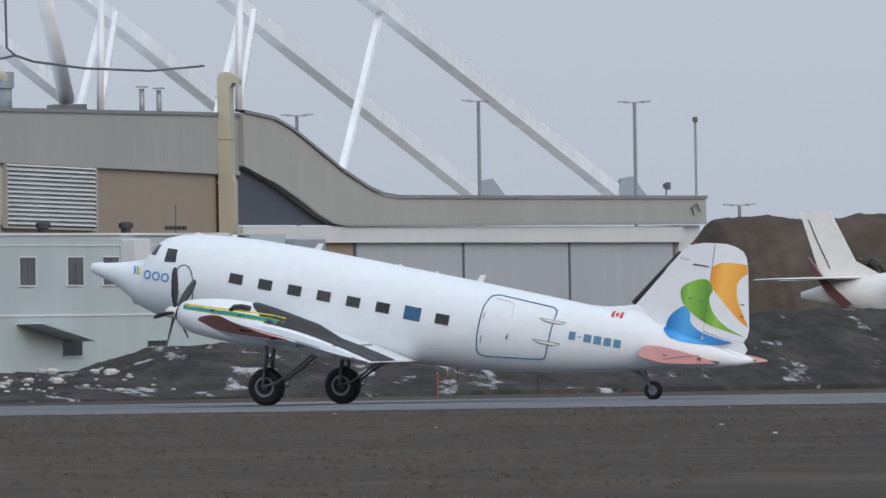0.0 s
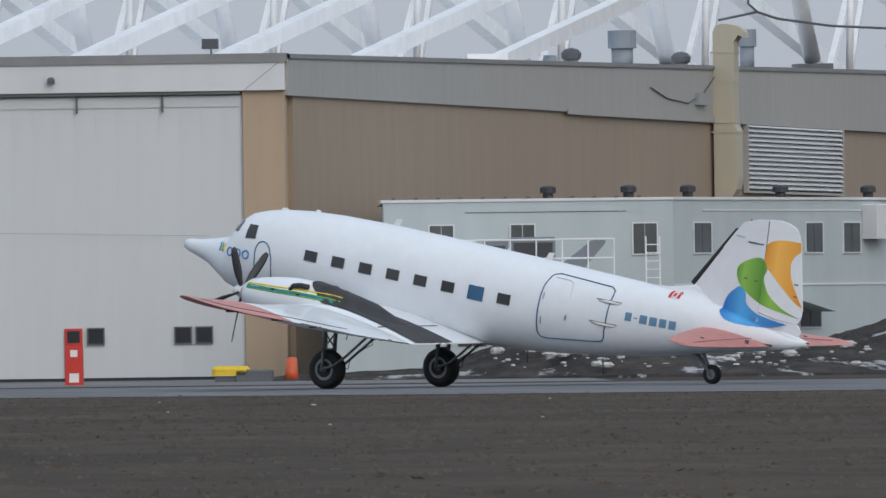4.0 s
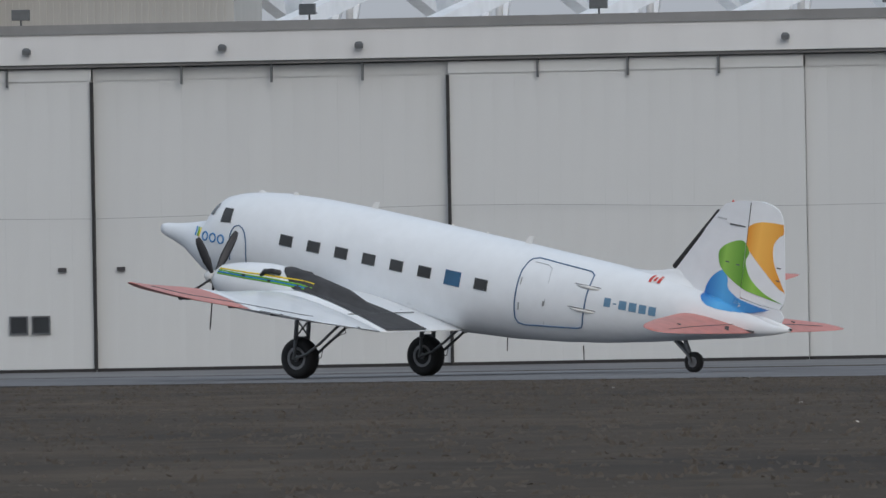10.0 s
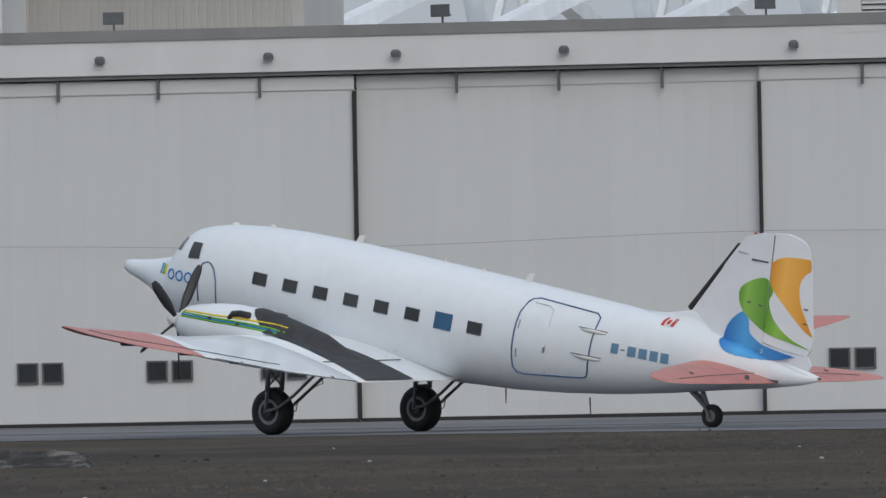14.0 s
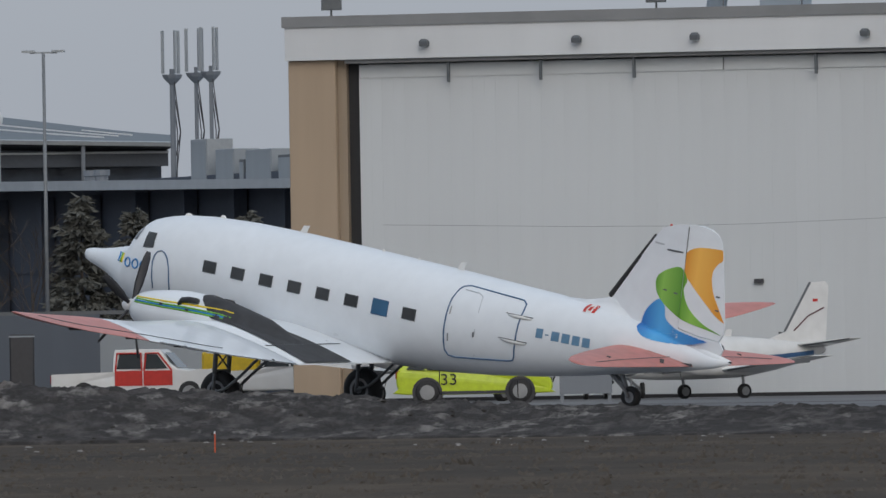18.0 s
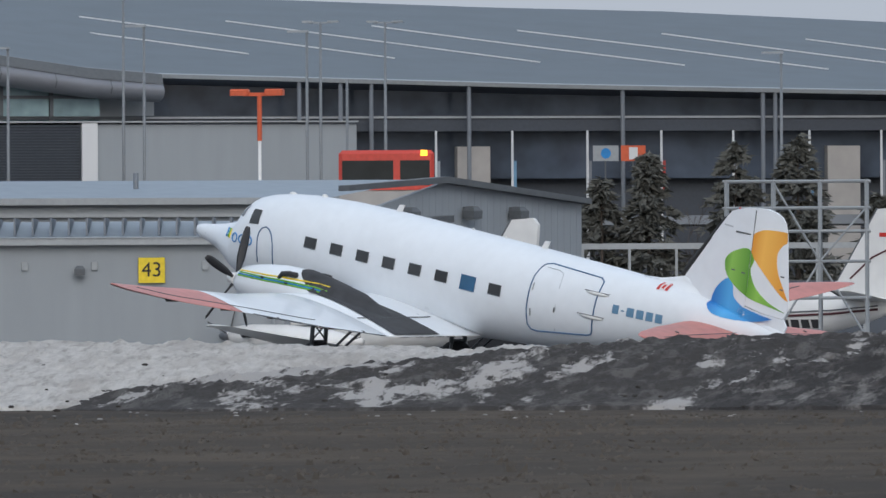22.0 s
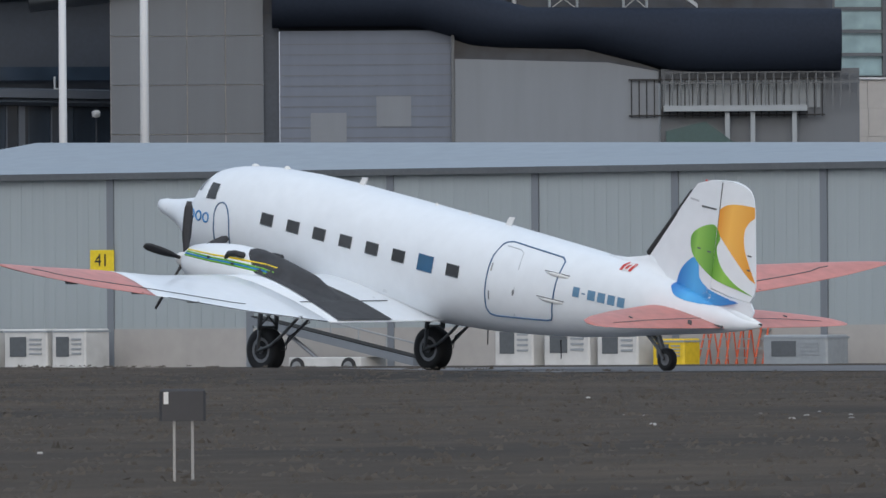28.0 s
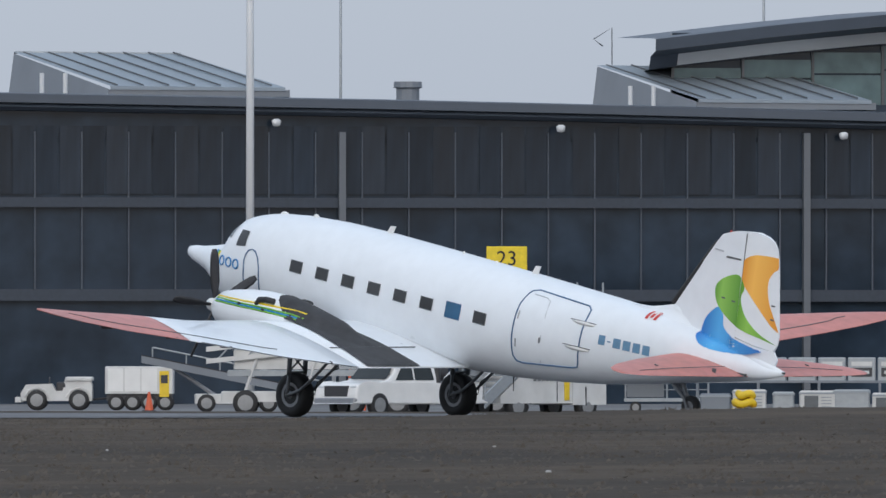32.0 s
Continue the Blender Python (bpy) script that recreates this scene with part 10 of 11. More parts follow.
def stair_truck(x, y, turn):
    t = thing("stair_truck", "white airport stair truck with steep silver stairs", "truck", pose(x, y, ground_z(x, y), 0, 0, turn))
    part("cab", B().prism([(2.5, 0.45), (2.5, 1.2), (2.15, 2.0), (1.0, 2.05), (1.0, 0.45)], -0.95, 0.95), "gse", t)
    part("body", B().prism([(-2.2, 0.5), (-2.2, 0.75), (0.98, 3.0), (0.98, 0.5)], -0.95, 0.95), "gse", t, "white side panels under the stairs")
    for k in range(5):
        part("text_bar", B().box(-0.75 + k * 0.18, -0.63 + k * 0.18, -0.97, -0.95, 1.22, 1.34), "trim", t)
    part("side_window", B().box(1.25, 1.95, -0.97, -0.95, 1.25, 1.85), "glasscar", t)
    part("yellow_panel", B().box(0.62, 0.84, -0.97, -0.95, 0.6, 2.1), "yellow", t)
    part("panel_joint", B().box(0.28, 0.32, -0.96, -0.95, 0.55, 2.4), "trim", t)
    for sx in (-1.4, 1.7):
        for sy in (-0.8, 0.8):
            car_wheel(t, sx, sy, 0.42, 0.28)
    for sy in (-0.95, 0.95):
        part("stair_side", B().prism([(-2.9, 0.35), (1.2, 3.3), (1.2, 3.75), (-2.9, 0.8)], sy - 0.04, sy + 0.04), "lightmetal", t)
        part("handrail", B().tube((-2.9, sy, 1.3), (1.2, sy, 4.25), 0.04, n=6), "gse", t)
        for k in range(6):
            u = k / 5
            part("baluster", B().tube((-2.9 + 4.1 * u, sy, 0.75 + 2.95 * u), (-2.9 + 4.1 * u, sy, 1.3 + 2.95 * u), 0.03, n=6), "lightmetal", t)
    for k in range(15):
        u = (k + 0.5) / 15
        part("tread", B().box(-2.9 + 4.1 * u - 0.13, -2.9 + 4.1 * u + 0.13, -0.9, 0.9, 0.5 + 2.95 * u, 0.54 + 2.95 * u), "lightmetal", t)
    part("platform", B().box(1.15, 2.5, -0.95, 0.95, 3.35, 3.45), "lightmetal", t)
    for px in (1.25, 2.4):
        for sy in (-0.9, 0.9):
            part("platform_post", B().tube((px, sy, 3.45), (px, sy, 4.4), 0.035, n=6), "lightmetal", t)
    part("lift_leg", B().tube((1.1, 0.5, 0.5), (1.3, 0.5, 3.35), 0.07, n=8).tube((1.1, -0.5, 0.5), (1.3, -0.5, 3.35), 0.07, n=8), "steel", t)


def tow_tractor(x, y, turn):
    """A low open tractor with large wheels, its engine cover higher than its nose."""
    t = thing("tow_tractor", "white aircraft tow tractor with large pale-rimmed wheels", "tractor", pose(x, y, ground_z(x, y), 0, 0, turn))
    part("body", B().prism([(-1.3, 0.35), (-1.35, 0.62), (-1.15, 0.95), (-0.2, 0.98), (-0.05, 0.72), (0.2, 0.72), (0.28, 1.15), (1.2, 1.18), (1.28, 0.9), (1.28, 0.35)], -0.62, 0.62), "gse", t)
    part("cover", B().bevbox(0.3, 1.3, -0.7, 0.7, 1.1, 1.24, 0.05), "gse", t)
    part("seat", B().bevbox(-0.05, 0.25, -0.35, 0.35, 0.72, 1.05, 0.05), "grille", t)
    part("steering_wheel", B().path([(-0.3, 0.16 * math.cos(a), 1.1 + 0.12 * math.sin(a)) for a in [2 * math.pi * k / 12 for k in range(13)]], 0.02, 5), "grille", t)
    part("bumper", B().bevbox(-1.55, -1.3, -0.6, 0.6, 0.3, 0.5, 0.04), "gse", t)
    for px in (-0.75, 0.8):
        for py in (-0.62, 0.62):
            car_wheel(t, px, py, 0.38, 0.26)
            part("fender", B().path([(px + 0.46 * math.cos(a), py, 0.38 + 0.46 * math.sin(a)) for a in (0.2, 0.8, 1.57, 2.3, 2.9)], 0.05, 6), "gse", t)
    for k in range(2):
        part("lamp", B().bevbox(0.2, 0.3, -0.64 + k * 1.1, -0.5 + k * 1.1, 0.85, 1.0, 0.02), "grille", t)


def box_trailer(x, y, turn):
    """A white boxed power trailer on a dark chassis with double wheels."""
    t = thing("power_trailer", "white boxed power trailer with a yellow locker on dark wheels", "trailer", pose(x, y, ground_z(x, y), 0, 0, turn))
    part("box", B().bevbox(-1.25, 1.25, -0.8, 0.8, 0.62, 1.62, 0.04), "gse", t)
    part("chassis", B().box(-1.2, 1.2, -0.7, 0.7, 0.36, 0.615), "grille", t)
    for k in range(3):
        part("side_panel", B().box(-1.15 + k * 0.62, -0.58 + k * 0.62, -0.815, -0.8, 0.7, 1.55), "vanwhite", t)
    part("locker", B().box(0.75, 1.1, -0.83, -0.8, 0.5, 1.45), "yellow", t, "yellow locker")
    part("locker_window", B().box(0.8, 1.05, -0.84, -0.83, 1.0, 1.3), "grille", t)
    part("tow_bar", B().tube((-1.2, 0, 0.45), (-1.75, 0, 0.4), 0.04, n=6), "grille", t)
    for px in (-0.85, -0.25, 0.35, 0.95):
        for py in (-0.66, 0.66):
            car_wheel(t, px, py, 0.3, 0.2)


def belt_loader(x, y, turn, label="grey belt loader with a sloping belt"):
    t = thing("belt_loader", label, "belt loader", pose(x, y, ground_z(x, y), 0, 0, turn), "belt loaders")
    part("boom", B().prism([(-3.6, 0.35), (3.4, 1.75), (3.4, 2.0), (-3.6, 0.6)], -0.4, 0.4), "hutgable", t)
    part("belt", B().prism([(-3.6, 0.605), (3.4, 2.005), (3.4, 2.04), (-3.6, 0.64)], -0.32, 0.32), "black", t)
    part("rail", B().tube((-3.0, -0.45, 1.1), (3.0, -0.45, 2.3), 0.03, n=6), "lightmetal", t)
    for k in range(6):
        px = -3 + k * 1.2
        part("rail_post", B().tube((px, -0.45, 0.5 + (px + 3) * 0.2), (px, -0.45, 1.1 + (px + 3) * 0.2), 0.025, n=6), "lightmetal", t)
    part("chassis", B().bevbox(-1.6, 1.5, -0.7, 0.7, 0.3, 0.65, 0.04), "gse", t)
    part("lift_strut", B().tube((0.8, 0, 0.6), (2.3, 0, 1.6), 0.07, n=8), "steel", t)
    for px in (-1.1, 1.1):
        for py in (-0.65, 0.65):
            car_wheel(t, px, py, 0.32, 0.2)


def ladders(x, y, turn, n):
    for k in range(n):
        t = thing("step_ladder", "red step ladder leaning against the shed wall", "ladder", pose(x + k * 0.62, y + k * 0.1, ground_z(x, y), 0, 0, turn + (k % 3 - 1) * 8), "red step ladders")
        for s in (-0.2, 0.2):
            part("stile", B().tube((s, -0.3, 0), (s * 0.75, 0.2, 1.7 + 0.2 * (k % 2)), 0.035, n=6), "signorange", t)
            part("back_leg", B().tube((s, 0.5, 0), (s * 0.75, 0.2, 1.7 + 0.2 * (k % 2)), 0.025, n=6), "signorange", t)
        for i in range(5):
            u = (i + 0.7) / 5.6
            part("tread", B().box(-0.2, 0.2, -0.34 + 0.5 * u, -0.22 + 0.5 * u, 1.75 * u, 1.75 * u + 0.04), "lightmetal", t)


def dolly(x, y, turn, n=2):
    t = thing("baggage_cart", "grey open baggage cart with wire sides", "cart", pose(x, y, ground_z(x, y), 0, 0, turn), "baggage carts")
    part("deck", B().bevbox(-1.5, 1.5, -0.7, 0.7, 0.4, 0.52, 0.02), "lightmetal", t)
    for px in (-1.45, 0, 1.45):
        for py in (-0.65, 0.65):
            part("post", B().tube((px, py, 0.5), (px, py, 1.75), 0.03, n=6), "lightmetal", t)
    part("roof", B().bevbox(-1.55, 1.55, -0.75, 0.75, 1.73, 1.8, 0.02), "hutwall", t)
    for z in (0.8, 1.1, 1.4):
        part("side_rail", B().box(-1.45, 1.45, 0.64, 0.67, z, z + 0.03), "lightmetal", t)
    part("curtain", B().box(-1.4, -0.1, 0.6, 0.63, 0.55, 1.7), "hutgable", t)
    for px in (-1.1, 1.1):
        for py in (-0.6, 0.6):
            car_wheel(t, px, py, 0.2, 0.12)


def bollard(x, y, m, h=1.1, r=0.16, label="yellow steel bollard before the shed"):
    t = thing("bollard", label, "bollard", Matrix.Translation((x, y, ground_z(x, y))), "bollards")
    part("post", B().turn([(0, r), (h - 0.06, r), (h, r * 0.6)], 12, "z"), m, t, smooth=False)
    part("foot", B().turn([(0, r * 1.5), (0.06, r * 1.5), (0.07, r)], 12, "z"), "plinth", t)


# before the long shed's gable and wall
G1 = wall_frame((-149.16, 526.67), (-142.55, 549.32))
L1 = wall_frame((-193.59, 543.50), (-149.16, 526.67))


def spot(frame_m, x, off):
    p = frame_m @ Vector((x, off, 0))
    return p.x, p.y


for k, x in enumerate((6.8, 7.9)):
    px, py = spot(G1, x + 0.5, -1.3)
    crate("waste_bin", "yellow plastic waste bin with a sloped lid", px, py, 70, 1.05, 0.9, 1.0, "yellow", False, None, category="bin", group="bins")
for k, x in enumerate((3.9, 4.9)):
    px, py = spot(G1, x + 0.4, -1.4)
    crate("waste_bin", "dark blue plastic waste bin", px, py, 70, 0.95, 0.9, 0.95, "navybin", False, None, category="bin", group="bins")
for x in (9.7, 11.2):
    bollard(*spot(G1, x, -0.7), "orange", 1.25, 0.2, "orange steel bollard beside the shed door")
for x in (14.95, 15.5, 20.6, 22.6):
    bollard(*spot(G1, x, -0.7), "yellow", 1.25, 0.2)
px, py = spot(G1, 17.3, -1.2)
crate("equipment_box", "orange and white equipment box", px, py, 70, 2.2, 0.9, 0.75, "signorange", False, None, category="box")
b = thing("barrier_wall", "yellow painted barrier wall with a white plate", "barrier", G1)
part("wall", B().bevbox(24.0, 38.5, -1.2, -0.7, -0.75, 0.65, 0.05), "yellow", b)
part("plate", B().box(30.1, 32.1, -1.23, -1.2, -0.45, 0.45), "vanwhite", b)
part("arrow", B().prism([(30.5, 0.0), (31.4, 0.0), (31.4, 0.1), (31.75, -0.05), (31.4, -0.2), (31.4, -0.1), (30.5, -0.1)], -1.235, -1.23), "black", b)
# along the shed's long wall
for x, w, h, m, n in ((31.7, 1.6, 1.75, "gse", "ground_power_unit"), (33.9, 1.9, 1.8, "gse", "ground_power_unit"), (36.0, 1.7, 1.7, "gse", "air_start_unit")):
    px, py = spot(L1, x, -2.2)
    crate(n, "white boxed ground unit on small wheels", px, py, -21, w, 1.3, h, m, group="ground units")
px, py = spot(L1, 38.1, -2.4)
crate("tool_cart", "yellow and grey tool cart", px, py, -21, 1.3, 0.9, 1.2, "yellow", category="cart")
ladders(*spot(L1, 38.4, -1.2), -21, 6)
px, py = spot(L1, 43.3, -2.3)
crate("heater_cart", "grey heater cart on a low trailer", px, py, -21, 2.6, 1.2, 1.3, "lightmetal")
for x, w, m in ((8.4, 1.4, "gse"), (10.7, 1.9, "gse"), (12.6, 1.5, "gse")):
    px, py = spot(L1, x, -2.2)
    crate("ground_power_unit", "white boxed ground unit on small wheels", px, py, -21, w, 1.3, 1.65, m, group="ground units")
belt_loader(*spot(L1, 24.0, -2.6), 159)
px, py = spot(L1, -0.3, -2.0)
crate("cage_cart", "yellow cage cart with a white tank", px, py, -21, 2.3, 1.2, 1.2, "yellow", True, "lightmetal", category="cart")
ladders(*spot(L1, 1.2, -2.0), -21, 3)
px, py = spot(L1, 3.6, -2.0)
crate("pallet_stack", "dull orange stack of pallets", px, py, -21, 1.6, 1.2, 0.6, "signorange", False, "lightmetal", category="pallets")
px, py = spot(L1, -2.8, -2.2)
crate("chock_box", "yellow plastic chock box", px, py, -21, 2.2, 0.8, 0.4, "yellow", False, None, category="box", group="chock boxes")
# in front of the west pier
stair_truck(-205.39, 514.55, 66)
hose = thing("hose_coil", "yellow rubber hose coiled in a heap on the apron", "hose", pose(-199.7, 520.4, ground_z(-199.7, 520.4), 0, 0, 20) @ Matrix.Diagonal((1.5, 1.5, 1.5, 1)))
for k, (hx, hz, r) in enumerate(((-0.45, 0.06, 0.32), (0.2, 0.06, 0.38), (-0.4, 0.2, 0.26), (0.25, 0.2, 0.3), (-0.35, 0.42, 0.2), (-0.32, 0.6, 0.15))):
    part("loop", B().path([(hx + r * math.cos(a), 0.8 * r * math.sin(a), hz + 0.03 * math.sin(3 * a + k)) for a in [2 * math.pi * i / 16 for i in range(17)]], 0.085, 7), "yellow", hose, smooth=True)


def container_rack(x, y, turn):
    """A row of grey containers on a rack, each with a printed panel."""
    z = ground_z(x, y)
    for k in range(8):
        p = Vector((x, y, z)) + Vector((math.cos(radians(turn)), math.sin(radians(turn)), 0)) * 0.98 * k
        t = thing("cargo_container", "grey cargo container with a dark and white printed panel", "container", pose(p.x, p.y, z + 1.32, 0, 0, turn), "cargo containers")
        part("shell", B().bevbox(-0.46, 0.46, -0.5, 0.5, 0, 0.76, 0.04), "lightmetal", t)
        part("dark_label", B().box(-0.34, 0.34, -0.512, -0.5, 0.12, 0.42), "grille", t)
        part("text_bar", B().box(-0.24, 0.24, -0.52, -0.512, 0.22, 0.32), "gse", t)
        part("text_bar", B().box(-0.34, 0.34, -0.512, -0.5, 0.48, 0.62), "gse", t)
    r = thing("container_rack", "low grey rack under the cargo containers", "rack", pose(x, y, z, 0, 0, turn))
    part("deck", B().box(-0.6, 7.5, -0.55, 0.55, 1.24, 1.32), "hutgable", r)
    for k in range(5):
        for s in (-0.5, 0.5):
            part("leg", B().box(-0.55 + k * 2.0, -0.47 + k * 2.0, s - 0.04, s + 0.04, 0, 1.24), "hutgable", r)
    for k, (w, m, h) in enumerate(((1.0, "hutgable", 0.9), (1.1, "gse", 1.05), (0.7, "lightmetal", 1.0), (1.2, "gse", 1.05), (1.2, "lightmetal", 1.1), (0.9, "gse", 1.0), (0.8, "hutgable", 1.0))):
        p = Vector((x, y, z)) + Vector((math.cos(radians(turn)), math.sin(radians(turn)), 0)) * (0.1 + 1.12 * k) + Vector((math.sin(radians(turn)), -math.cos(radians(turn)), 0)) * 1.3
        crate("supply_bin", "pale wheeled supply bin with a panel", p.x, p.y, turn, w, 0.8, h, m, True, "trim" if k % 2 else None, 0.2, "bin", "supply bins")


container_rack(-203.36, 525.47, 20.5)
for k in range(3):
    dolly(-222.43 + k * 3.6, 547.90 + k * 1.6, 22)
ladders(-198.90, 532.04, 20, 3)
for k in range(4):
    px, py = -193.45 + k * 1.0, 529.07 + 0.35 * k
    crate("chock_box", "yellow plastic chock box", px, py, 20, 1.0, 0.8, 0.55 + 0.15 * (k == 1), "yellow", False, None, category="box", group="chock boxes")
crate("road_barrier", "yellow plastic road barrier", -187.67, 531.59, 20, 4.2, 0.5, 0.6, "yellow", False, None, category="barrier")
# last bay
tow_tractor(-244.55, 564.19, 22)
box_trailer(-241.75, 565.3, 22)
pickup(pose(-206.93, 507.35, ground_z(-206.93, 507.35), 0, 0, 246), "vanwhite", "white ramp pickup beside the stair truck")
belt_loader(-231.96, 551.81, 205, "pale belt loader with a long sloping belt")
ladders(-232.58, 563.80, 20, 2)


def cargo_loader(x, y, turn):
    """A long loader: two sloping lattice booms on a wheeled frame, with a white sign box."""
    t = thing("cargo_loader", "pale cargo loader with two long sloping booms", "loader", pose(x, y, ground_z(x, y), 0, 0, turn))
    for z0, z1, s in ((2.1, 3.1, -0.6), (1.7, 2.6, -0.6), (2.1, 3.1, 0.7)):
        part("boom", B().prism([(-4.5, z0), (4.2, z1), (4.2, z1 + 0.16), (-4.5, z0 + 0.16)], s - 0.06, s + 0.06), "gse", t)
    for k in range(9):
        px = -4.2 + k * 1.0
        part("lattice", B().tube((px, -0.6, 1.75 + (px + 4.5) * 0.105), (px + 0.5, -0.6, 2.2 + (px + 5) * 0.115), 0.03, n=6), "lightmetal", t)
    part("platform", B().bevbox(-3.8, 1.5, -0.6, 0.7, 1.3, 1.5, 0.03), "lightmetal", t)
    part("side_box", B().bevbox(-3.6, -0.3, -0.5, 0.6, 1.52, 2.2, 0.05), "gse", t, "pale motor housing")
    part("side_box", B().bevbox(-0.2, 2.4, -0.5, 0.6, 1.52, 2.35, 0.05), "lightmetal", t, "grey motor housing")
    part("sign_box", B().bevbox(-0.3, 1.2, -0.75, -0.62, 2.85, 3.3, 0.03), "vanwhite", t)
    part("text_bar", B().box(0.1, 0.95, -0.76, -0.75, 3.03, 3.12), "redlamp", t)
    part("frame", B().bevbox(-4.0, 2.6, -0.8, 0.8, 0.45, 0.8, 0.04), "gse", t)
    for px in (-3.2, -1.2, 1.0):
        part("upright", B().tube((px, -0.55, 0.8), (px + 0.4, -0.55, 1.9 + (px + 4.5) * 0.1), 0.06, n=6), "gse", t)
    part("engine_box", B().bevbox(2.0, 3.2, -0.7, 0.7, 0.8, 1.9, 0.05), "grille", t)
    for px in (-3.2, 1.8):
        for s in (-0.75, 0.75):
            car_wheel(t, px, s, 0.42, 0.26)


cargo_loader(-214.77, 521.17, 22)


def loading_platform(x, y, turn):
    """A long pale two-deck loading platform with boxed motors, two white guide posts and a dark tank below."""
    g = ground_z(x, y)
    t = thing("loading_platform", "long pale two-deck loading platform with white guide posts", "platform", pose(x, y, g, 0, 0, turn))
    for x0, x1, z0, z1, m in ((0, 1.4, 2.1, 2.55, "gse"), (1.46, 3.08, 2.0, 2.68, "lightmetal"), (3.14, 5.2, 2.0, 2.7, "hutwall")):
        part("motor_box", B().bevbox(x0, x1, -0.6, 0.7, z0 - g, z1 - g, 0.05), m, t)
    for k in range(4):
        part("text_bar", B().box(0.5 + k * 0.18, 0.62 + k * 0.18, -0.62, -0.6, 2.26 - g, 2.4 - g), "redlamp", t)
    part("lower_deck", B().bevbox(0, 6.6, -0.7, 0.8, 1.38 - g, 1.72 - g, 0.03), "gse", t)
    part("upper_deck", B().bevbox(0, 6.8, -0.7, 0.8, 2.95 - g, 3.16 - g, 0.03), "lightmetal", t)
    part("deck_rail", B().tube((0, -0.7, 3.3 - g), (2.9, -0.7, 3.3 - g), 0.05, n=6).tube((3.5, -0.7, 3.34 - g), (6.8, -0.7, 3.2 - g), 0.05, n=6), "gse", t)
    for px in (1.42, 3.3):
        part("guide_post", B().bevbox(px - 0.13, px + 0.13, -0.3, -0.1, 1.7 - g, 4.35 - g, 0.03), "gse", t, "white guide post")
    part("cab", B().bevbox(3.45, 4.2, -0.6, 0.6, 3.17 - g, 3.5 - g, 0.05), "gse", t)
    part("warning_plate", B().box(4.3, 5.1, -0.74, -0.71, 2.98 - g, 3.14 - g), "yellow", t)
    part("tank", B().turn([(2.9, 0.2), (2.95, 0.3), (3.95, 0.3), (4.0, 0.2)], 14, "x"), "grille", t, "black tank", True).location = (0, -0.5, 1.05 - g)
    for px in (0.15, 2.2, 4.4, 6.4):
        part("upright", B().box(px - 0.07, px + 0.07, 0.4, 0.55, 0.4, 2.95 - g), "lightmetal", t)
    part("chassis", B().bevbox(0, 6.6, -0.6, 0.7, 0.45, 0.75, 0.03), "hutwall", t)
    for px in (0.8, 2.2, 5.6):
        for py in (-0.62, 0.7):
            car_wheel(t, px, py, 0.42, 0.26)


loading_platform(-218.2, 528.0, 22)
for x, y in ((-238.02, 557.75), (-229.80, 555.83)):
    t = thing("traffic_cone", "small orange traffic cone", "cone", Matrix.Translation((x, y, ground_z(x, y))), "traffic cones")
    part("body", B().turn([(0.03, 0.16), (0.7, 0.04)], 12, "z"), "signorange", t)
    part("base", B().bevbox(-0.2, 0.2, -0.2, 0.2, 0, 0.04, 0.01), "grille", t)


def red_bus():
    t = thing("airport_bus", "red and white bus on the terminal's upper road", "bus", pose(-128.18, 648.23, 6.4, 0, 0, 11))
    part("body", B().bevbox(-2.1, 2.1, -1.2, 1.2, 1.2, 2.95, 0.15), "busred", t)
    part("skirt", B().bevbox(-2.08, 2.08, -1.18, 1.18, 0.4, 1.2, 0.05), "plinth", t)
    part("windshield", B().box(-1.95, 0.3, -1.22, -1.2, 1.5, 2.5), "glasscar", t)
    part("side_window", B().box(0.6, 1.9, -1.22, -1.2, 1.4, 2.5), "glasscar", t)
    part("roof_light", B().box(1.5, 1.8, -1.25, -1.15, 2.7, 2.95), "amber", t)
    for x in (-1.3, 1.3):
        car_wheel(t, x, -1.0, 0.45, 0.25)
    solo("upper_road", B().box(-40, 30, -3, 8, -0.4, 0.0), "hutgable", "grey concrete deck of the terminal's upper road", "road", pose(-128.18, 648.23, 6.4, 0, 0, 11), kind="structure")


red_bus()
# folding screen board standing on the taxiway's far side
t = thing("notice_board", "grey panel board on two posts seen from behind", "board", pose(-45.29, 449.73, 0, 0, 0, 6))
part("panel", B().bevbox(-0.75, 0.75, -0.03, 0.03, 0.25, 1.35, 0.02), "hutgable", t)
for x in (-0.68, 0.68):
    part("post", B().box(x - 0.05, x + 0.05, 0.02, 0.1, -0.1, 1.38), "hutgable", t)
# tanks and cabinets behind the hangar corner
for x, m, label in ((-78.6, "hivis", "yellow rounded plastic tank"), (-77.4, "hutgable", "grey rounded plastic tank")):
    t = thing("storage_tank", label, "tank", Matrix.Translation((x + 0.70, 555.57, ground_z(x, 556))), "tanks")
    part("body", B().turn([(0, 0.55), (2.3, 0.55), (2.75, 0.35), (2.85, 0.05)], 16, "z"), m, t, smooth=True)
    part("lid", B().turn([(2.8, 0.12), (2.92, 0.12), (2.94, 0.02)], 10, "z"), "trim", t)
crate("switch_cabinet", "tall black metal switch cabinet", -75.35, 556.51, 6, 0.9, 0.7, 2.5, "grille", False, None, category="cabinet")
wb = thing("store_building", "low white store building with a grey door", "building", pose(-79.71, 569.59, -0.1, 0, 0, 8))
part("wall", B().box(0, 2.6, 0, 4, 0, 3.3), "hangar", wb)
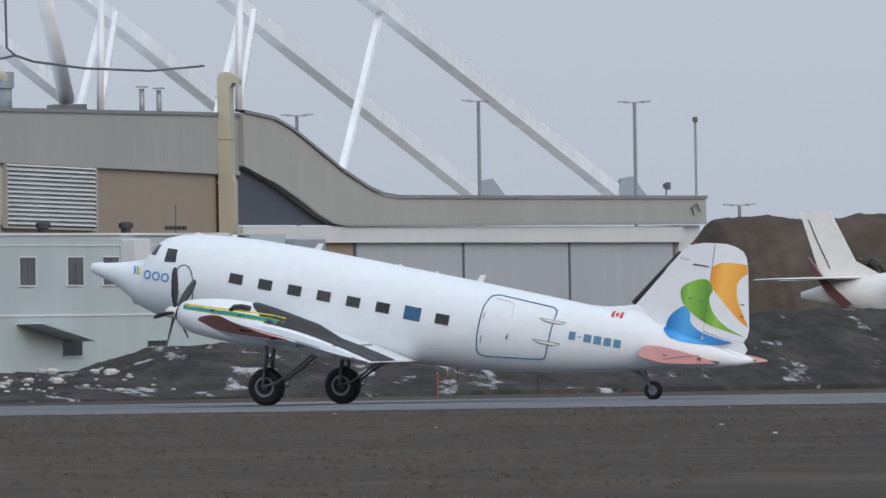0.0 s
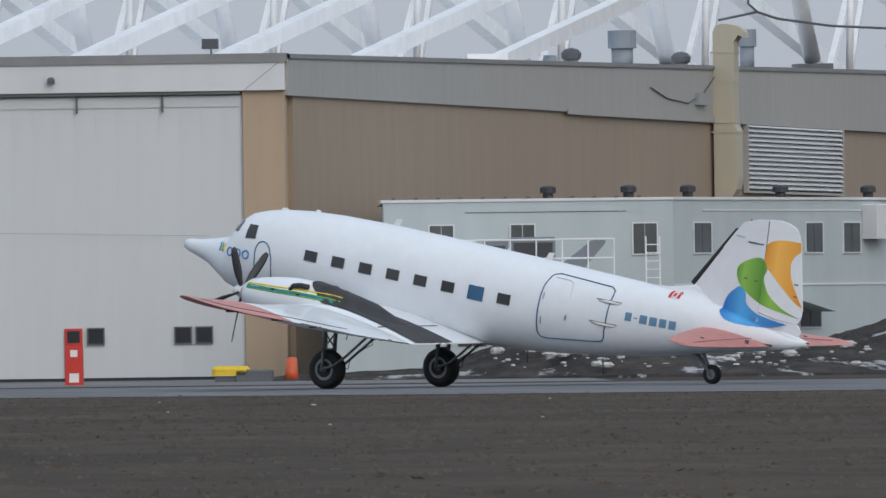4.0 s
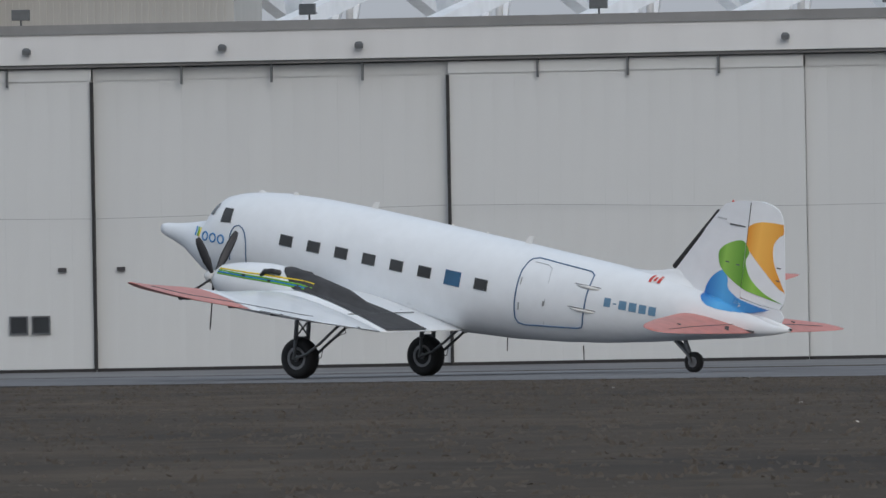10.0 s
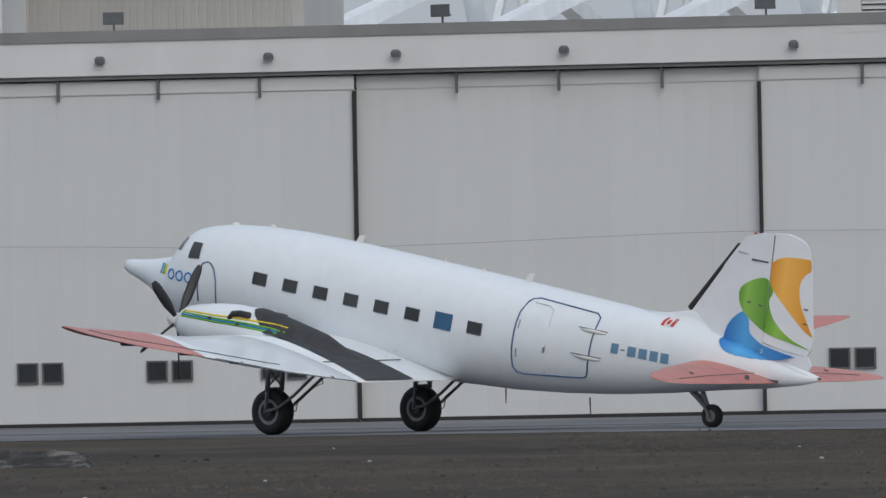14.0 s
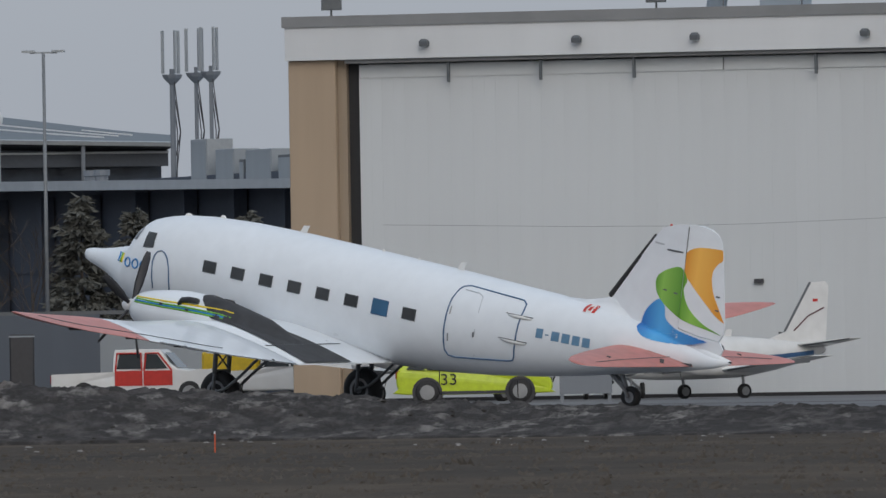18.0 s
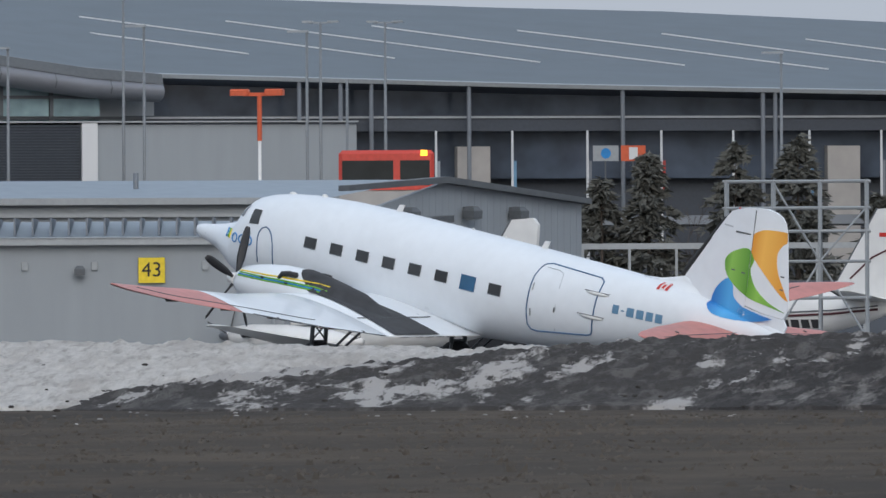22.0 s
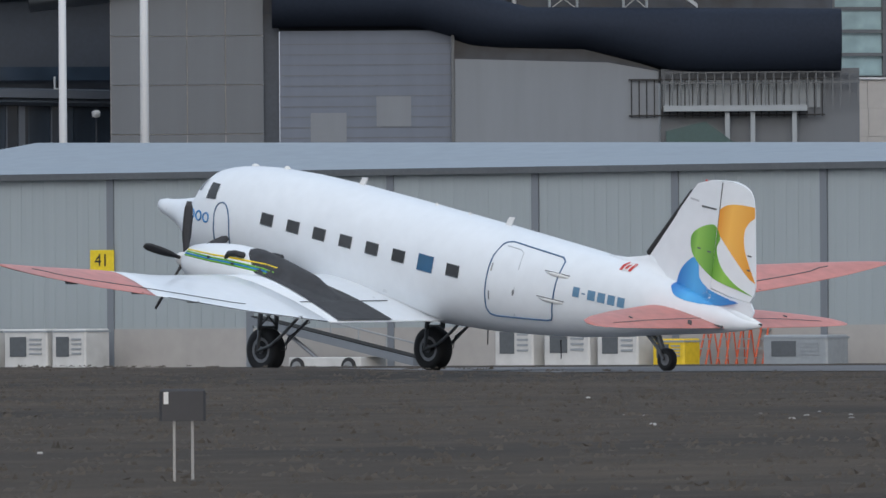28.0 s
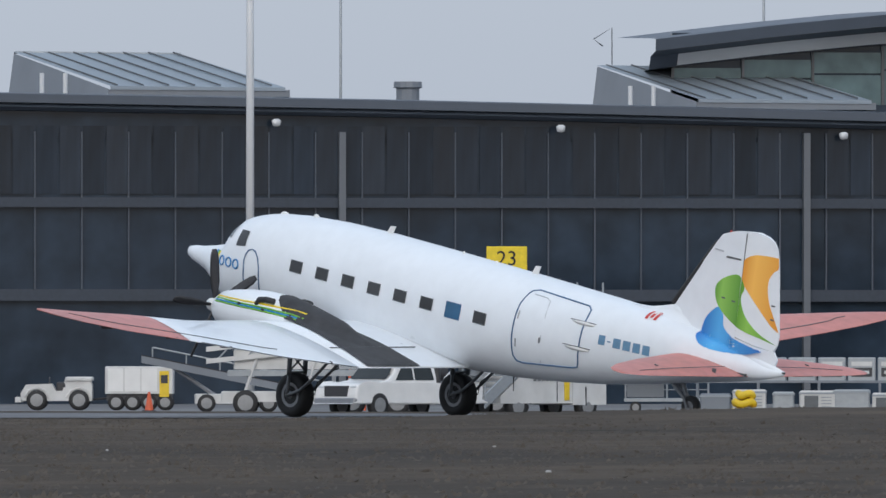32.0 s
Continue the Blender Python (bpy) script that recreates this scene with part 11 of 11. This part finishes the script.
part("side_wall", B().box(2.62, 9.5, 0.3, 4, 0, 3.1), "hutwall", wb)
part("roof", B().box(-0.1, 9.7, -0.1, 4.2, 3.3, 3.45), "trim", wb)
part("door", B().box(4.5, 5.5, 0.24, 0.3, 0.1, 2.2), "hutgable", wb)



def motions():
    walk(airliner, [
        (0, pose(60.80, 333.98, 0, 0, 0, 146.08)),
        (0.5, pose(57.78, 331.74, 0, 0, 0, 142.18)),
        (1, pose(55.60, 333.53, 0, 0, 0, 139.50)),
        (1.5, pose(53.79, 336.84, 0, 0, 0, 137.92)),
        (2, pose(51.51, 337.21, 0, 0, 0, 136.49)),
        (2.5, pose(49.43, 338.50, 0, 0, 0, 135.77)),
        (3, pose(47.24, 339.51, 0, 0, 0, 135.89)),
        (3.5, pose(45.63, 342.04, 0, 0, 0, 136.85)),
        (5.5, pose(37.43, 360.54, 0, 0, 0, 138.67)),
        (6, pose(34.63, 361.33, 0, 0, 0, 138.95)),
        (6.5, pose(31.67, 360.34, 0, 0, 0, 138.96)),
        (7, pose(28.82, 361.52, 0, 0, 0, 139.12)),
        (7.5, pose(25.92, 363.28, 0, 0, 0, 139.42)),
        (8, pose(22.99, 364.76, 0, 0, 0, 139.50)),
        (9, pose(16.94, 367.53, 0, 0, 0, 140.28)),
        (9.5, pose(14.14, 369.48, 0, 0, 0, 140.47)),
        (10, pose(10.97, 371.62, 0, 0, 0, 140.81)),
        (10.5, pose(7.78, 374.47, 0, 0, 0, 141.23)),
        (11, pose(4.26, 381.52, 0, 0, 0, 140.58)),
        (12, pose(-3.86, 384.58, 0, 0, 0, 140.51)),
        (12.5, pose(-7.90, 390.33, 0, 0, 0, 140.21)),
        (13, pose(-11.32, 392.32, 0, 0, 0, 140.69)),
        (13.5, pose(-14.84, 392.57, 0, 0, 0, 141.24)),
        (15.5, pose(-29.34, 394.44, 0, 0, 0, 143.33)),
        (16, pose(-33.08, 395.89, 0, 0, 0, 143.47)),
        (16.5, pose(-36.84, 397.54, 0, 0, 0, 143.86)),
        (17, pose(-40.87, 401.34, 0, 0, 0, 144.35)),
        (17.5, pose(-45.00, 405.11, 0, 0, 0, 145.02)),
        (18, pose(-49.19, 407.98, 0, 0, 0, 145.72)),
        (18.5, pose(-53.46, 412.06, 0, 0, 0, 146.45)),
        (19, pose(-57.71, 414.23, 0, 0, 0, 147.05)),
        (19.5, pose(-62.01, 416.91, 0, 0, 0, 147.49)),
        (20, pose(-66.15, 418.22, 0, 0, 0, 147.87)),
        (20.5, pose(-70.36, 419.13, 0, 0, 0, 148.30)),
        (21, pose(-74.54, 419.96, 0, 0, 0, 148.55)),
        (21.5, pose(-78.78, 420.88, 0, 0, 0, 148.83)),
        (22, pose(-83.14, 422.21, 0, 0, 0, 149.33)),
        (22.5, pose(-87.36, 422.81, 0, 0, 0, 150.08)),
        (23, pose(-91.64, 423.38, 0, 0, 0, 150.78)),
        (23.5, pose(-95.96, 423.99, 0, 0, 0, 151.46)),
        (24, pose(-100.35, 424.65, 0, 0, 0, 151.94)),
        (24.5, pose(-104.56, 424.16, 0, 0, 0, 152.25)),
        (25, pose(-108.65, 423.91, 0, 0, 0, 152.02)),
        (25.5, pose(-112.09, 421.15, 0, 0, 0, 151.31)),
        (26, pose(-114.88, 416.37, 0, 0, 0, 150.51)),
        (26.5, pose(-118.81, 415.69, 0, 0, 0, 150.46)),
        (28.5, pose(-141.33, 422.95, 0, 0, 0, 151.33)),
        (29, pose(-146.80, 426.25, 0, 0, 0, 152.82)),
        (29.5, pose(-151.61, 427.41, 0, 0, 0, 153.99)),
        (30, pose(-155.96, 427.75, 0, 0, 0, 154.83)),
        (30.5, pose(-160.68, 428.44, 0, 0, 0, 155.47)),
        (31, pose(-164.15, 425.90, 0, 0, 0, 156.23)),
        (31.5, pose(-167.78, 423.87, 0, 0, 0, 156.54)),
        (32, pose(-171.98, 423.19, 0, 0, 0, 156.50)),
    ])
    # the propellers turn steadily about shafts tilted with the fuselage
    for p, side in zip(propellers, (1, -1)):
        at = pose(0, 0, 0, 0, -PITCH, 0) @ Matrix.Translation((3.41, side * 2.82, 2.19))
        walk(p, [(k / 10, at @ Matrix.Rotation(radians(180 + 50.2105 * (k - 70)), 4, "X")) for k in range(0, 321)])
    # the rudder swings to port and back as the aircraft turns; its hinge lies behind the nose
    top, low = Vector((-12.52, 0, 7.0)), Vector((-12.62, 0, 4.0))
    tilt = pose(0, 0, 0, 0, -PITCH, 0)
    walk(rudder, [(t, tilt @ Matrix.Translation(low) @ Matrix.Rotation(radians(a), 4, top - low) @ Matrix.Translation(-low))
                  for t, a in ((0, 0), (1.3, 0), (1.6, -15), (2.0, -34), (2.5, -28), (3.0, -17), (3.5, -4), (4.2, 0), (32, 0))])
    # the van and the lime car cross before the hangar
    walk(van, [(0, pose(-46.45, 451.36, 0, 0, 0, 1.96)), (13.5, pose(-46.45, 451.36, 0, 0, 0, 1.96)), (14.5, pose(-43.65, 451.41, 0, 0, 0, 1.96)), (15.5, pose(-40.54, 451.56, 0, 0, 0, 1.96)), (16, pose(-39.13, 452.53, 0, 0, 0, 1.04)),
               (16.5, pose(-37.42, 453.43, 0, 0, 0, 1.13)), (17, pose(-35.59, 454.45, 0, 0, 0, 1.21)), (18, pose(-31.87, 455.25, 0, 0, 0, -0.63)), (20, pose(-26.66, 451.83, 0, 0, 0, -0.44)), (32, pose(-26.66, 451.83, 0, 0, 0, -0.44))])
    walk(lime_car, [(0, pose(-51.43, 452.46, 0, 0, 0, 3.96)), (15.5, pose(-51.43, 452.46, 0, 0, 0, 3.96)), (16.5, pose(-50.97, 454.23, 0, 0, 0, 4.13)), (17, pose(-50.64, 455.16, 0, 0, 0, 4.21)), (18, pose(-49.10, 456.04, 0, 0, 0, 4.37)),
                    (18.4, pose(-47.93, 453.83, 0, 0, 0, 4.46)), (19, pose(-46.21, 452.98, 0, 0, 0, 4.56)), (21, pose(-42.15, 453.25, 0, 0, 0, 3.56)), (32, pose(-42.15, 453.25, 0, 0, 0, 3.56))])


motions()
